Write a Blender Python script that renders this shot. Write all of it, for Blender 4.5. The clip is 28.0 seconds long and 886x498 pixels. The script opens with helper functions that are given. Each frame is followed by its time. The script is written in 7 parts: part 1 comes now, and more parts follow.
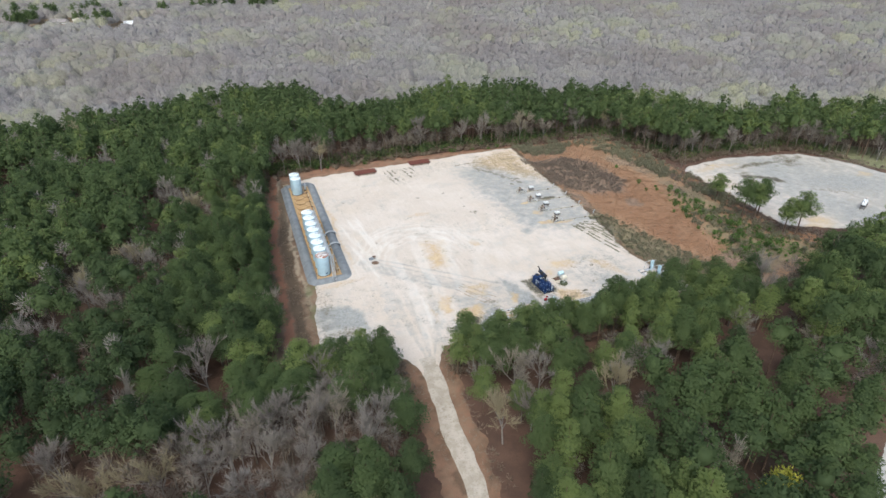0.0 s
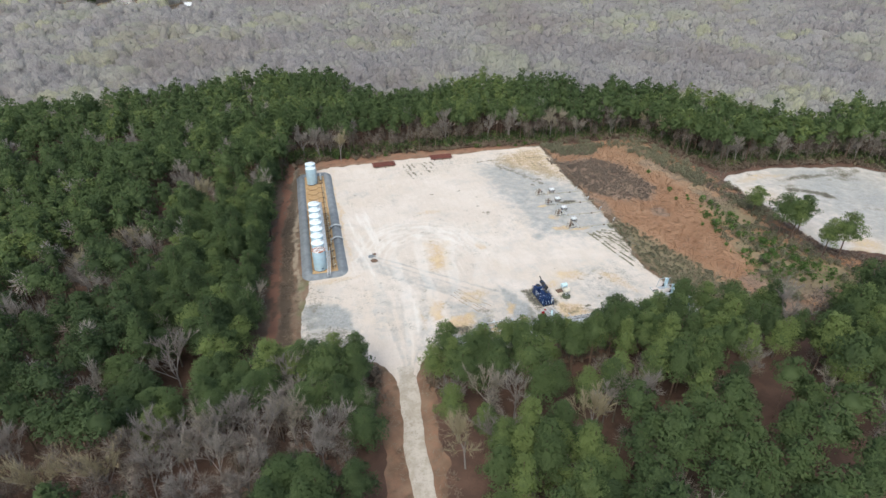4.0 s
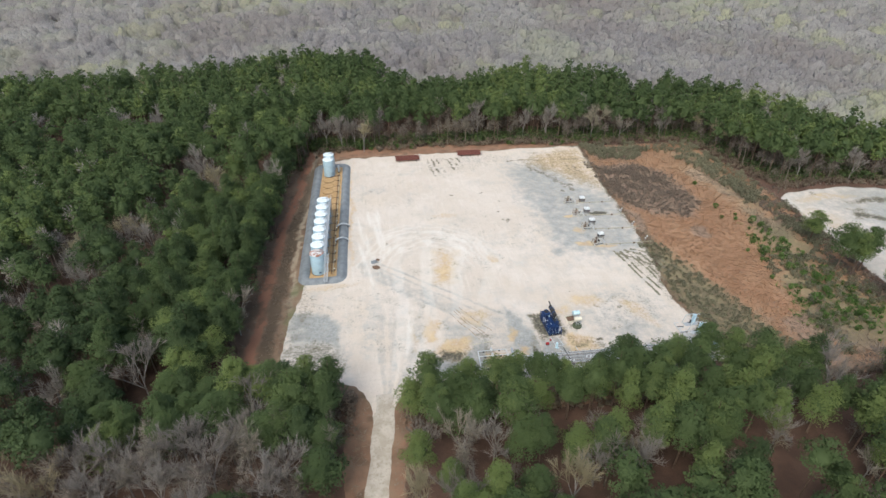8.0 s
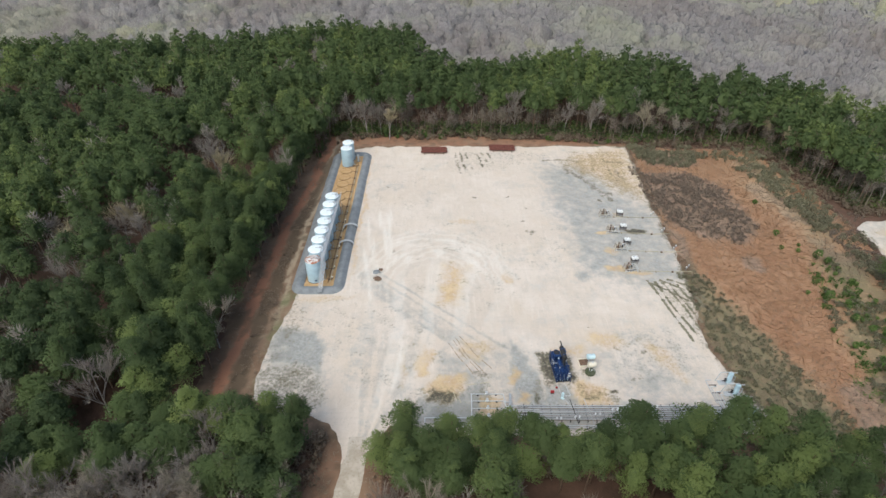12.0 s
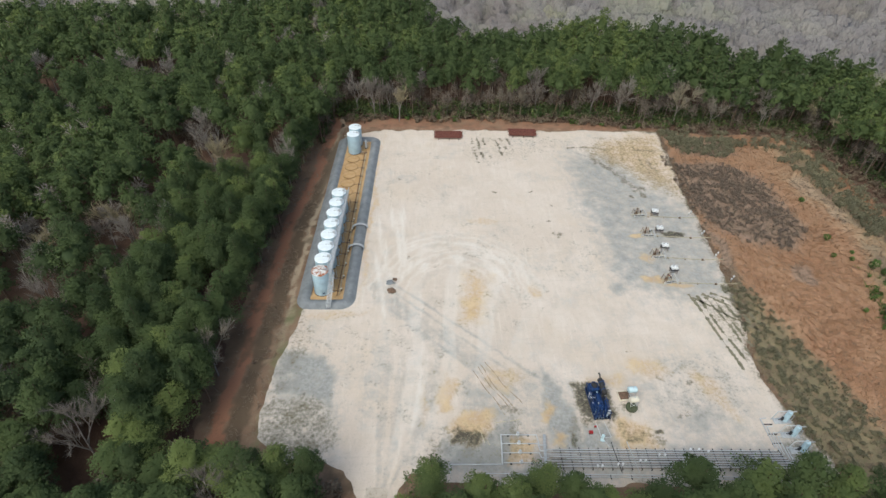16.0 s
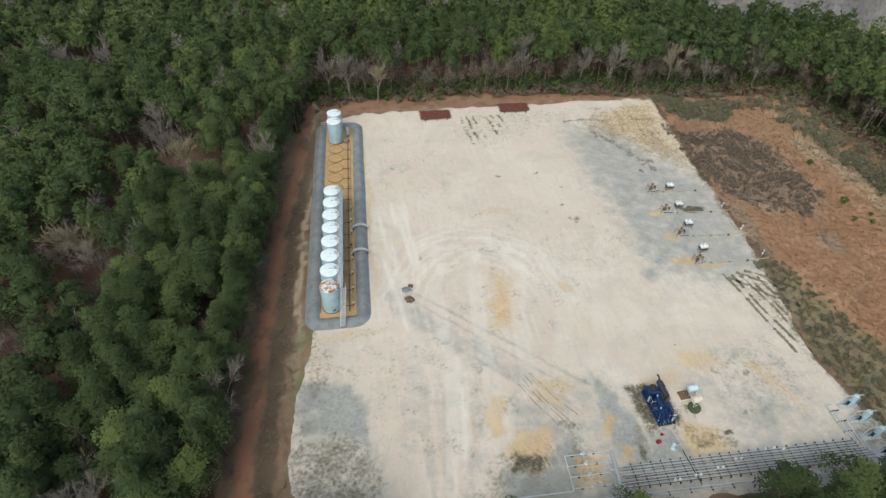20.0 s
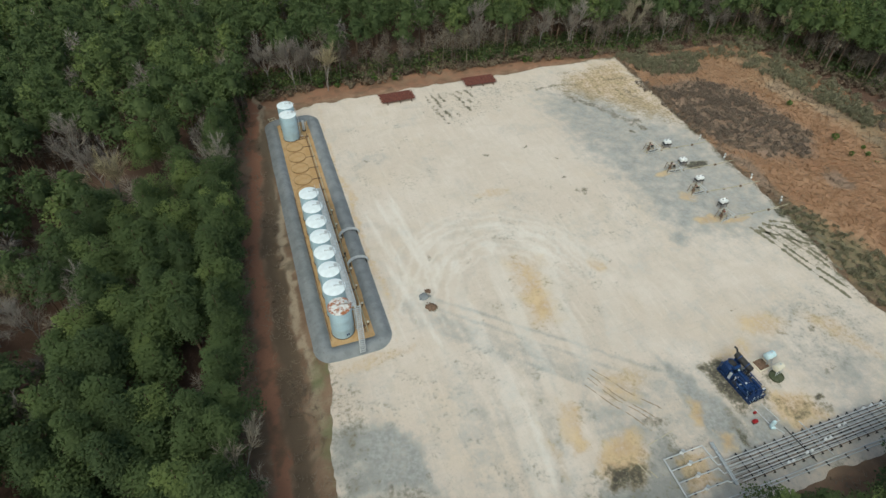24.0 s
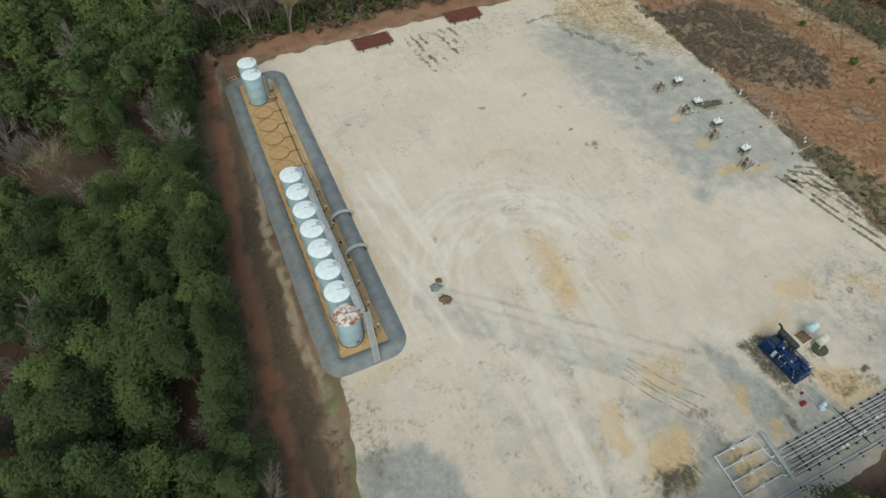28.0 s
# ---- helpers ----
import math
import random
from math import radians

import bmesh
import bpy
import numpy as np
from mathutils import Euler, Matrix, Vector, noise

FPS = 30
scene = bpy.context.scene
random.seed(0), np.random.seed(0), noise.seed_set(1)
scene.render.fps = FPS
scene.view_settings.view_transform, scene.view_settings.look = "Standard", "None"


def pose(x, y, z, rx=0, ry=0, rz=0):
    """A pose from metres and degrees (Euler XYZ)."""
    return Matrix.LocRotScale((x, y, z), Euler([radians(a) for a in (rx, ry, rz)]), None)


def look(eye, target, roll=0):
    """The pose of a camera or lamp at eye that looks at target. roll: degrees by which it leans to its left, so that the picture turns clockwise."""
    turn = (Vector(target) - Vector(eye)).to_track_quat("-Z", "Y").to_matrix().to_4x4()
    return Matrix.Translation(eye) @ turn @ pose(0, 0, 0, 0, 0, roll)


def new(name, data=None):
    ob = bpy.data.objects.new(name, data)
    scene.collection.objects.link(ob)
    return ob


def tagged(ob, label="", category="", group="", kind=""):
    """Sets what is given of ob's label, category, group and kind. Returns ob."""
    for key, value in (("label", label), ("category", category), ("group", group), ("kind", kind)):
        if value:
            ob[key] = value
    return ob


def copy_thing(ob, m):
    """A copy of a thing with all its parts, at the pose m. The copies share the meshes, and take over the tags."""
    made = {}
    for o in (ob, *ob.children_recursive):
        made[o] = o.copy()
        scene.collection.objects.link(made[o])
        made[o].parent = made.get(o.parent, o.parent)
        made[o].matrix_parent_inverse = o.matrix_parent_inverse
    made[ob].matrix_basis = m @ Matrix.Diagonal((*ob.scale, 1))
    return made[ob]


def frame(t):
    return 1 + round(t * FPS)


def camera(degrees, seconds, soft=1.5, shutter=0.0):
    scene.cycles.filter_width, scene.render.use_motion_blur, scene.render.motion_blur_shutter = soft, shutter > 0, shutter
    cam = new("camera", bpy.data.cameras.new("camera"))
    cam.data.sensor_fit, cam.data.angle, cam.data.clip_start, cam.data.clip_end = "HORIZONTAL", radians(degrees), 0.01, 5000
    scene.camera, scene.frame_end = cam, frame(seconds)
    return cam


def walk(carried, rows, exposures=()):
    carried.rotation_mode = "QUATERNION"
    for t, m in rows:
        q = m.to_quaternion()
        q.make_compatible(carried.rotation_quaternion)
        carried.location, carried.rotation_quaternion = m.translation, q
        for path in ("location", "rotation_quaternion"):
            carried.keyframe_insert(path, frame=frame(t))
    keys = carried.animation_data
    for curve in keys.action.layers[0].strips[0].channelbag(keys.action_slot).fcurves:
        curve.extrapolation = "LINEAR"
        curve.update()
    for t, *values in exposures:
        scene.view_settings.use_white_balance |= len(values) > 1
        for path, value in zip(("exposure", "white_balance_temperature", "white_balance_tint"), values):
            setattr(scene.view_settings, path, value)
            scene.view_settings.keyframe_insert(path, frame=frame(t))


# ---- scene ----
# ---- camera and exposure ----
EXPOSURES = [(0.0, 0.25, 5850, 2), (9.0, 0.18, 6000, 2), (17.0, -0.05, 6140, 0), (21.0, -0.13, 6200, -4), (28.0, -0.37, 6260, -8)]
cam = camera(75.8, 28.0, soft=1.5)
PATH = [
    (0, (-64.191, -158.205, 89.619), (-63.5716, -156.5919, 88.6126), -0.74),
    (1, (-59.955, -158.488, 89.497), (-59.3820, -156.8591, 88.4881), -0.91),
    (2, (-55.696, -158.561, 89.412), (-55.1700, -156.9203, 88.3961), -0.86),
    (3, (-51.362, -157.558, 89.338), (-50.8815, -155.9103, 88.3112), -0.60),
    (6, (-39.075, -149.813, 89.235), (-38.7358, -148.1554, 88.1691), -0.10),
    (7, (-34.890, -146.630, 89.626), (-34.6011, -144.9730, 88.5437), 0.03),
    (8, (-31.125, -143.230, 90.117), (-30.8856, -141.5780, 89.0157), 0.04),
    (9, (-27.573, -138.896, 90.424), (-27.3798, -137.2531, 89.3010), 0.28),
    (10, (-24.103, -134.416, 90.819), (-23.9585, -132.7835, 89.6731), 0.43),
    (11, (-20.823, -129.727, 91.169), (-20.7291, -128.1079, 89.9994), 0.55),
    (12, (-18.154, -124.655, 91.161), (-18.1038, -123.0514, 89.9662), 0.70),
    (15, (-20.506, -110.670, 92.094), (-20.4697, -109.1363, 90.8116), 1.11),
    (16, (-23.095, -105.928, 91.799), (-23.0366, -104.4188, 90.4880), 1.38),
    (17, (-26.207, -101.774, 91.281), (-26.1142, -100.2892, 89.9438), 1.57),
    (18, (-29.868, -97.881, 90.765), (-29.7313, -96.4214, 89.4043), 1.68),
    (19, (-33.674, -94.123, 89.561), (-33.4860, -92.6857, 88.1826), 1.83),
    (20, (-37.580, -90.415, 87.501), (-37.3337, -88.9960, 86.1135), 1.88),
    (21, (-41.835, -86.449, 85.195), (-41.5238, -85.0475, 83.8026), 1.83),
    (24, (-52.520, -73.977, 75.519), (-51.9943, -72.6442, 74.1234), 1.80),
    (25, (-54.882, -69.948, 74.778), (-54.3010, -68.6741, 73.3506), 1.48),
    (26, (-55.603, -65.927, 74.463), (-55.0044, -64.7138, 72.9907), 1.38),
    (27, (-54.146, -61.352, 74.610), (-53.5709, -60.2004, 73.0796), 1.36),
    (28, (-52.989, -56.773, 74.785), (-52.4373, -55.6879, 73.1980), 1.73),
]
walk(cam, [(t, look(eye, target, roll)) for t, eye, target, roll in PATH], EXPOSURES)

# ---- daylight: a bright overcast sky with a soft sun ----
world = bpy.data.worlds.new("overcast_sky")
scene.world = world
world.use_nodes = True
wn = world.node_tree.nodes
sky = wn.new("ShaderNodeTexSky")
sky.sky_type, sky.sun_disc = "NISHITA", False
sky.sun_elevation, sky.sun_rotation = radians(52), radians(215)
sky.air_density, sky.dust_density, sky.ozone_density = 1.0, 6.0, 1.0
wn["Background"].inputs["Strength"].default_value = 0.150
world.node_tree.links.new(sky.outputs[0], wn["Background"].inputs["Color"])
sun_data = bpy.data.lights.new("sun", "SUN")
sun_data.energy, sun_data.angle, sun_data.color = 1.2, radians(60), (1.0, 0.97, 0.93)
sun = new("sun", sun_data)
sun.matrix_world = look((-60, -90, 150), (0, 0, 0))

# ---- materials ----


class Mat:
    """A small builder of node materials."""

    def __init__(self, name, rough=0.8, metal=0.0):
        self.m = bpy.data.materials.new(name)
        self.m.use_nodes = True
        self.t = self.m.node_tree
        self.b = self.t.nodes["Principled BSDF"]
        self.b.inputs["Roughness"].default_value = rough
        self.b.inputs["Metallic"].default_value = metal
        self.b.inputs["Specular IOR Level"].default_value = 0.3

    def node(self, kind, **sets):
        n = self.t.nodes.new(kind)
        for key, value in sets.items():
            if key == "noise_type":
                n.noise_type = value
            elif key == "operation":
                n.operation = value
            elif key == "attribute_name":
                n.attribute_name = value
            elif key == "data_type":
                n.data_type = value
        return n

    def link(self, a, b):
        self.t.links.new(a, b)

    def coords(self):
        return self.node("ShaderNodeTexCoord").outputs["Object"]

    def place(self):
        return self.node("ShaderNodeNewGeometry").outputs["Position"]

    def noise(self, at, scale, detail=4.0, rough=0.6, stretch=None):
        if stretch:
            v = self.node("ShaderNodeVectorMath", operation="MULTIPLY")
            self.link(at, v.inputs[0])
            v.inputs[1].default_value = stretch
            at = v.outputs[0]
        n = self.node("ShaderNodeTexNoise")
        n.inputs["Scale"].default_value, n.inputs["Detail"].default_value, n.inputs["Roughness"].default_value = scale, detail, rough
        self.link(at, n.inputs["Vector"])
        return n.outputs["Fac"]

    def ramp(self, fac, lo, hi, a=0.0, b=1.0):
        n = self.node("ShaderNodeMapRange")
        n.interpolation_type = "SMOOTHSTEP"
        for key, value in zip(("From Min", "From Max", "To Min", "To Max"), (lo, hi, a, b)):
            n.inputs[key].default_value = value
        self.link(fac, n.inputs["Value"])
        return n.outputs[0]

    def math(self, op, a, b):
        n = self.node("ShaderNodeMath", operation=op)
        for i, v in enumerate((a, b)):
            if isinstance(v, (int, float)):
                n.inputs[i].default_value = v
            else:
                self.link(v, n.inputs[i])
        return n.outputs[0]

    def mix(self, fac, a, b):
        n = self.node("ShaderNodeMix", data_type="RGBA")
        for socket, v in ((n.inputs[0], fac), (n.inputs[6], a), (n.inputs[7], b)):
            if isinstance(v, tuple):
                socket.default_value = (*v, 1.0)
            elif isinstance(v, (int, float)):
                socket.default_value = v
            else:
                self.link(v, socket)
        return n.outputs[2]

    def attr(self, name):
        n = self.node("ShaderNodeAttribute", attribute_name=name)
        return n

    def random(self):
        return self.node("ShaderNodeObjectInfo").outputs["Random"]

    def bump(self, height, strength=0.3, distance=0.05):
        n = self.node("ShaderNodeBump")
        n.inputs["Strength"].default_value, n.inputs["Distance"].default_value = strength, distance
        self.link(height, n.inputs["Height"])
        self.link(n.outputs[0], self.b.inputs["Normal"])

    def done(self, color):
        if isinstance(color, tuple):
            self.b.inputs["Base Color"].default_value = (*color, 1.0)
        else:
            self.link(color, self.b.inputs["Base Color"])
        return self.m


def mixed(name, a, b, scale=2.0, rough=0.7, metal=0.0, bump=0.0, dirt=None, lo=0.35, hi=0.65):
    """A surface of two tones, with finer dirt over it."""
    k = Mat(name, rough, metal)
    at = k.coords()
    n = k.noise(at, scale, 5.0)
    c = k.mix(k.ramp(n, lo, hi), a, b)
    if dirt:
        c = k.mix(k.ramp(k.noise(at, scale * 3.7, 6.0, 0.7), 0.52, 0.75, 0.0, 0.8), c, dirt)
    if bump:
        k.bump(k.noise(at, scale * 9.0, 4.0), bump, 0.03)
    return k.done(c)


def forest_floor():
    k = Mat("pine_straw_floor", 0.95)
    at = k.place()
    big, mid, fine = k.noise(at, 0.02, 4.0), k.noise(at, 0.16, 5.0), k.noise(at, 2.2, 6.0, 0.7)
    c = k.mix(k.ramp(mid, 0.35, 0.65), (0.085, 0.050, 0.036), (0.14, 0.082, 0.058))
    c = k.mix(k.ramp(big, 0.5, 0.65, 0.0, 0.7), c, (0.13, 0.105, 0.08))
    c = k.mix(k.ramp(fine, 0.5, 0.75, 0.0, 0.6), c, (0.06, 0.045, 0.03))
    xyz = k.node("ShaderNodeSeparateXYZ")
    k.link(at, xyz.inputs[0])
    # Leaf litter beyond the pines, its tone paled further to paint in haze.
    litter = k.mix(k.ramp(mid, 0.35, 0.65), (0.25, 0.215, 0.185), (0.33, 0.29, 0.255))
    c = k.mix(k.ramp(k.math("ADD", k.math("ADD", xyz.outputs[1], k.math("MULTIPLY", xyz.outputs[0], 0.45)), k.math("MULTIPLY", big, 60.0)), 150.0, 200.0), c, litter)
    k.bump(fine, 0.6, 0.2)
    return k.done(c)


def gravel_pad():
    k = Mat("caliche_gravel", 0.92)
    at = k.place()
    s = k.attr("stain")
    sep = k.node("ShaderNodeSeparateColor")
    k.link(s.outputs["Color"], sep.inputs[0])
    grey, ochre, weed, track = sep.outputs[0], sep.outputs[1], sep.outputs[2], s.outputs["Alpha"]
    big, mid, fine, grain = k.noise(at, 0.05, 5.0), k.noise(at, 0.35, 6.0, 0.65), k.noise(at, 1.6, 6.0, 0.7), k.noise(at, 9.0, 4.0, 0.7)
    cloud = k.noise(at, 0.13, 7.0, 0.72)

    def spread(mask, a, b, lo, hi, most):
        """A mask broken up by noise at two scales."""
        wave = k.math("ADD", k.math("MULTIPLY", k.math("SUBTRACT", a, 0.5), 1.7), k.math("MULTIPLY", k.math("SUBTRACT", b, 0.5), 1.1))
        return k.ramp(k.math("ADD", mask, k.math("MULTIPLY", wave, k.ramp(mask, 0.0, 0.35, 0.25, 1.0))), lo, hi, 0.0, most)

    c = k.mix(k.ramp(big, 0.35, 0.65), (0.605, 0.518, 0.44), (0.665, 0.583, 0.512))
    c = k.mix(k.ramp(k.noise(at, 0.075, 6.0, 0.68), 0.48, 0.72, 0.0, 0.42), c, (0.63, 0.52, 0.40))
    c = k.mix(k.ramp(cloud, 0.46, 0.66, 0.0, 0.55), c, (0.575, 0.492, 0.41))
    c = k.mix(k.ramp(mid, 0.5, 0.75, 0.0, 0.55), c, (0.70, 0.63, 0.56))
    for stretch, tone in (((1.3, 0.10, 1.0), (0.76, 0.695, 0.63)), ((0.12, 1.5, 1.0), (0.515, 0.452, 0.375)), ((0.9, 0.25, 1.0), (0.49, 0.437, 0.37))):
        c = k.mix(k.ramp(k.noise(at, 1.0, 7.0, 0.7, stretch), 0.5, 0.72, 0.0, 0.36), c, tone)
    c = k.mix(k.ramp(k.noise(at, 3.2, 3.0, 0.6), 0.60, 0.72, 0.0, 0.5), c, (0.40, 0.36, 0.30))
    tone_g = k.mix(k.ramp(fine, 0.35, 0.65), (0.242, 0.247, 0.240), (0.37, 0.377, 0.365))
    c = k.mix(spread(grey, mid, fine, 0.0, 1.08, 0.92), c, tone_g)
    tone_o = k.mix(k.ramp(mid, 0.35, 0.65), (0.47, 0.30, 0.135), (0.62, 0.46, 0.26))
    c = k.mix(spread(ochre, mid, fine, 0.15, 1.15, 0.85), c, tone_o)
    c = k.mix(k.math("MULTIPLY", track, k.ramp(fine, 0.3, 0.7, 0.5, 0.95)), c, (0.76, 0.72, 0.665))
    tone_w = k.mix(k.ramp(mid, 0.4, 0.6), (0.095, 0.090, 0.06), (0.185, 0.160, 0.100))
    c = k.mix(spread(weed, fine, mid, 0.3, 0.95, 0.9), c, tone_w)
    c = k.mix(spread(weed, mid, fine, 0.72, 1.25, 0.92), c, (0.06, 0.055, 0.05))
    c = k.mix(k.ramp(grain, 0.52, 0.78, 0.0, 0.5), c, (0.27, 0.25, 0.215))
    k.bump(k.math("ADD", fine, grain), 0.5, 0.06)
    return k.done(c)


def weedy_soil(name, a, b, spot, scale=0.25):
    k = Mat(name, 0.95)
    at = k.place()
    mid, fine = k.noise(at, scale, 6.0, 0.65), k.noise(at, scale * 6.0, 6.0, 0.7)
    c = k.mix(k.ramp(mid, 0.38, 0.62), a, b)
    c = k.mix(k.ramp(fine, 0.5, 0.72, 0.0, 0.8), c, spot)
    k.bump(fine, 0.7, 0.15)
    return k.done(c)


def leaves(name, dark, mid_tone, light, rough=0.75, through_light=0.3, fleck=0.4, grain=0.0, stretch=None, drift=0.0):
    """Foliage or twigs whose tone changes from tree to tree and from tuft to tuft."""
    k = Mat(name, rough)
    tint = k.math("ADD", k.attr("tint").outputs["Fac"], k.math("MULTIPLY", k.math("SUBTRACT", k.random(), 0.5), 0.4))
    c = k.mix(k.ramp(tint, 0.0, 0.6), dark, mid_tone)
    c = k.mix(k.ramp(tint, 0.7, 1.0), c, light)
    isl = k.node("ShaderNodeNewGeometry").outputs["Random Per Island"]
    c = k.mix(k.math("MULTIPLY", isl, fleck), c, light)
    if grain:
        fuzz = k.noise(k.place(), 1.0, 5.0, 0.7, stretch)
        c = k.mix(k.ramp(fuzz, 0.4, 0.66, 0.0, grain), c, tuple(v * 0.55 for v in dark))
        k.bump(fuzz, 0.4, 0.3)
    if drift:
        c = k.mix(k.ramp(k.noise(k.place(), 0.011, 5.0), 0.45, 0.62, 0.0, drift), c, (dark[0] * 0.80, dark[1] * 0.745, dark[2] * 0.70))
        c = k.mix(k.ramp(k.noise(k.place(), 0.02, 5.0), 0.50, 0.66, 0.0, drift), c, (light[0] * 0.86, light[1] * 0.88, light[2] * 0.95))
    thin = k.node("ShaderNodeBsdfTranslucent")
    k.link(c, thin.inputs["Color"])
    both = k.node("ShaderNodeMixShader")
    both.inputs[0].default_value = through_light
    k.link(k.b.outputs[0], both.inputs[1])
    k.link(thin.outputs[0], both.inputs[2])
    k.link(both.outputs[0], k.t.nodes["Material Output"].inputs["Surface"])
    return k.done(c)


def paint(name, color, rust=0.0, rough=0.45, streak=True):
    """Oilfield paint: faded, with run-down dirt and some rust."""
    k = Mat(name, rough)
    at = k.coords()
    c = k.mix(k.ramp(k.noise(at, 0.8, 4.0), 0.3, 0.7), color, tuple(v * 0.86 for v in color))
    if streak:
        c = k.mix(k.ramp(k.noise(at, 1.4, 5.0, 0.6, (3.0, 3.0, 0.25)), 0.52, 0.8, 0.0, 0.45), c, tuple(v * 0.55 for v in color))
    if rust:
        c = k.mix(k.ramp(k.noise(at, 1.1, 6.0, 0.7), 0.66 - rust, 0.74 - rust * 0.8), c, (0.33, 0.12, 0.05))
    return k.done(c)


M_FLOOR = forest_floor()
M_PAD = gravel_pad()
M_ROAD = weedy_soil("sandy_track", (0.42, 0.36, 0.29), (0.54, 0.48, 0.41), (0.30, 0.25, 0.19), 0.35)
M_PAD2 = weedy_soil("grey_gravel", (0.43, 0.42, 0.40), (0.55, 0.53, 0.50), (0.36, 0.35, 0.32), 0.06)
M_BANK = weedy_soil("sandy_bank", (0.34, 0.26, 0.17), (0.44, 0.35, 0.25), (0.22, 0.17, 0.10), 0.4)
M_SCRUBSOIL = weedy_soil("olive_grass", (0.16, 0.17, 0.09), (0.23, 0.225, 0.13), (0.11, 0.10, 0.06), 0.3)
M_WEEDRUT = weedy_soil("weedy_mud", (0.16, 0.15, 0.10), (0.25, 0.225, 0.16), (0.10, 0.10, 0.06), 0.9)
M_MUD = weedy_soil("dried_mud", (0.24, 0.18, 0.125), (0.34, 0.27, 0.19), (0.16, 0.12, 0.08), 0.9)


def field_soil():
    k = Mat("dry_grass_field", 0.95)
    at = k.place()
    s = k.attr("stain")
    sep = k.node("ShaderNodeSeparateColor")
    k.link(s.outputs["Color"], sep.inputs[0])
    big, mid, fine = k.noise(at, 0.07, 5.0), k.noise(at, 0.5, 6.0, 0.7), k.noise(at, 3.5, 6.0, 0.75)
    fuzz = k.noise(at, 1.3, 7.0, 0.75)
    c = k.mix(k.ramp(big, 0.38, 0.62), (0.36, 0.198, 0.115), (0.43, 0.26, 0.158))
    c = k.mix(k.ramp(mid, 0.35, 0.8, 0.0, 0.35), c, (0.37, 0.24, 0.16))
    for socket, tone, reach in ((0, (0.32, 0.245, 0.195), 0.75), (1, (0.52, 0.40, 0.265), 0.8), (2, (0.185, 0.175, 0.10), 0.85)):
        c = k.mix(k.ramp(k.math("ADD", sep.outputs[socket], k.math("MULTIPLY", k.math("SUBTRACT", fuzz, 0.5), 0.7)), 0.05, 0.95, 0.0, reach), c, tone)
    c = k.mix(k.ramp(fuzz, 0.48, 0.68, 0.0, 0.5), c, (0.24, 0.15, 0.10))
    c = k.mix(k.ramp(k.noise(at, 0.9, 6.0, 0.7), 0.52, 0.7, 0.0, 0.45), c, (0.50, 0.35, 0.22))
    c = k.mix(k.ramp(fine, 0.52, 0.75, 0.0, 0.4), c, (0.20, 0.135, 0.09))
    k.bump(fine, 0.3, 0.08)
    return k.done(c)


def verge_soil():
    """Brown verge with red clay, pale sand, dark dead weeds and olive grass."""
    k = Mat("weedy_verge", 0.95)
    at = k.place()
    s = k.attr("stain")
    sep = k.node("ShaderNodeSeparateColor")
    k.link(s.outputs["Color"], sep.inputs[0])
    mid, fine = k.noise(at, 0.5, 6.0, 0.7), k.noise(at, 2.4, 6.0, 0.75)
    c = k.mix(k.ramp(k.noise(at, 0.15, 5.0), 0.38, 0.62), (0.17, 0.108, 0.07), (0.25, 0.165, 0.11))
    c = k.mix(k.ramp(mid, 0.42, 0.7, 0.0, 0.5), c, (0.22, 0.16, 0.105))
    for mask, tone, reach in ((sep.outputs[0], (0.31, 0.15, 0.093), 0.92), (sep.outputs[1], (0.42, 0.34, 0.245), 0.85), (sep.outputs[2], (0.105, 0.078, 0.052), 0.85), (s.outputs["Alpha"], (0.16, 0.165, 0.08), 0.8)):
        c = k.mix(k.ramp(k.math("ADD", mask, k.math("MULTIPLY", k.math("SUBTRACT", mid, 0.5), 1.1)), 0.15, 0.85, 0.0, reach), c, tone)
    c = k.mix(k.ramp(fine, 0.5, 0.74, 0.0, 0.55), c, (0.115, 0.085, 0.055))
    k.bump(fine, 0.6, 0.15)
    return k.done(c)


M_VERGE = verge_soil()
M_FIELD = field_soil()
M_BERM = mixed("berm_gravel", (0.19, 0.205, 0.22), (0.245, 0.26, 0.275), 0.5, 0.95, bump=0.5, dirt=(0.15, 0.15, 0.15))
M_SAND = mixed("ochre_sand", (0.44, 0.28, 0.13), (0.50, 0.34, 0.18), 0.6, 0.95, bump=0.4, dirt=(0.30, 0.19, 0.09))
M_NEEDLE = leaves("pine_needles", (0.070, 0.105, 0.046), (0.119, 0.166, 0.066), (0.220, 0.274, 0.094), through_light=0.5, fleck=0.18)
M_TWIG = leaves("bare_twigs", (0.31, 0.275, 0.265), (0.39, 0.355, 0.34), (0.44, 0.38, 0.25), through_light=0.45)
# Far twig tones are bleached: distance haze is painted into the colour.
M_FAR_HAZED = leaves("hazed_far_twigs", (0.51, 0.475, 0.475), (0.59, 0.56, 0.535), (0.63, 0.62, 0.44), through_light=0.6, fleck=0.15, grain=0.6, stretch=(1.1, 1.1, 0.4), drift=0.6)
M_THICKET = leaves("thicket_twigs", (0.24, 0.195, 0.17), (0.29, 0.25, 0.22), (0.36, 0.31, 0.22), through_light=0.45)
M_GREEN = leaves("spring_leaves", (0.11, 0.185, 0.05), (0.145, 0.23, 0.06), (0.195, 0.28, 0.085), through_light=0.5)
M_SCRUB = leaves("grey_scrub", (0.27, 0.25, 0.175), (0.33, 0.31, 0.215), (0.34, 0.345, 0.205), through_light=0.5)
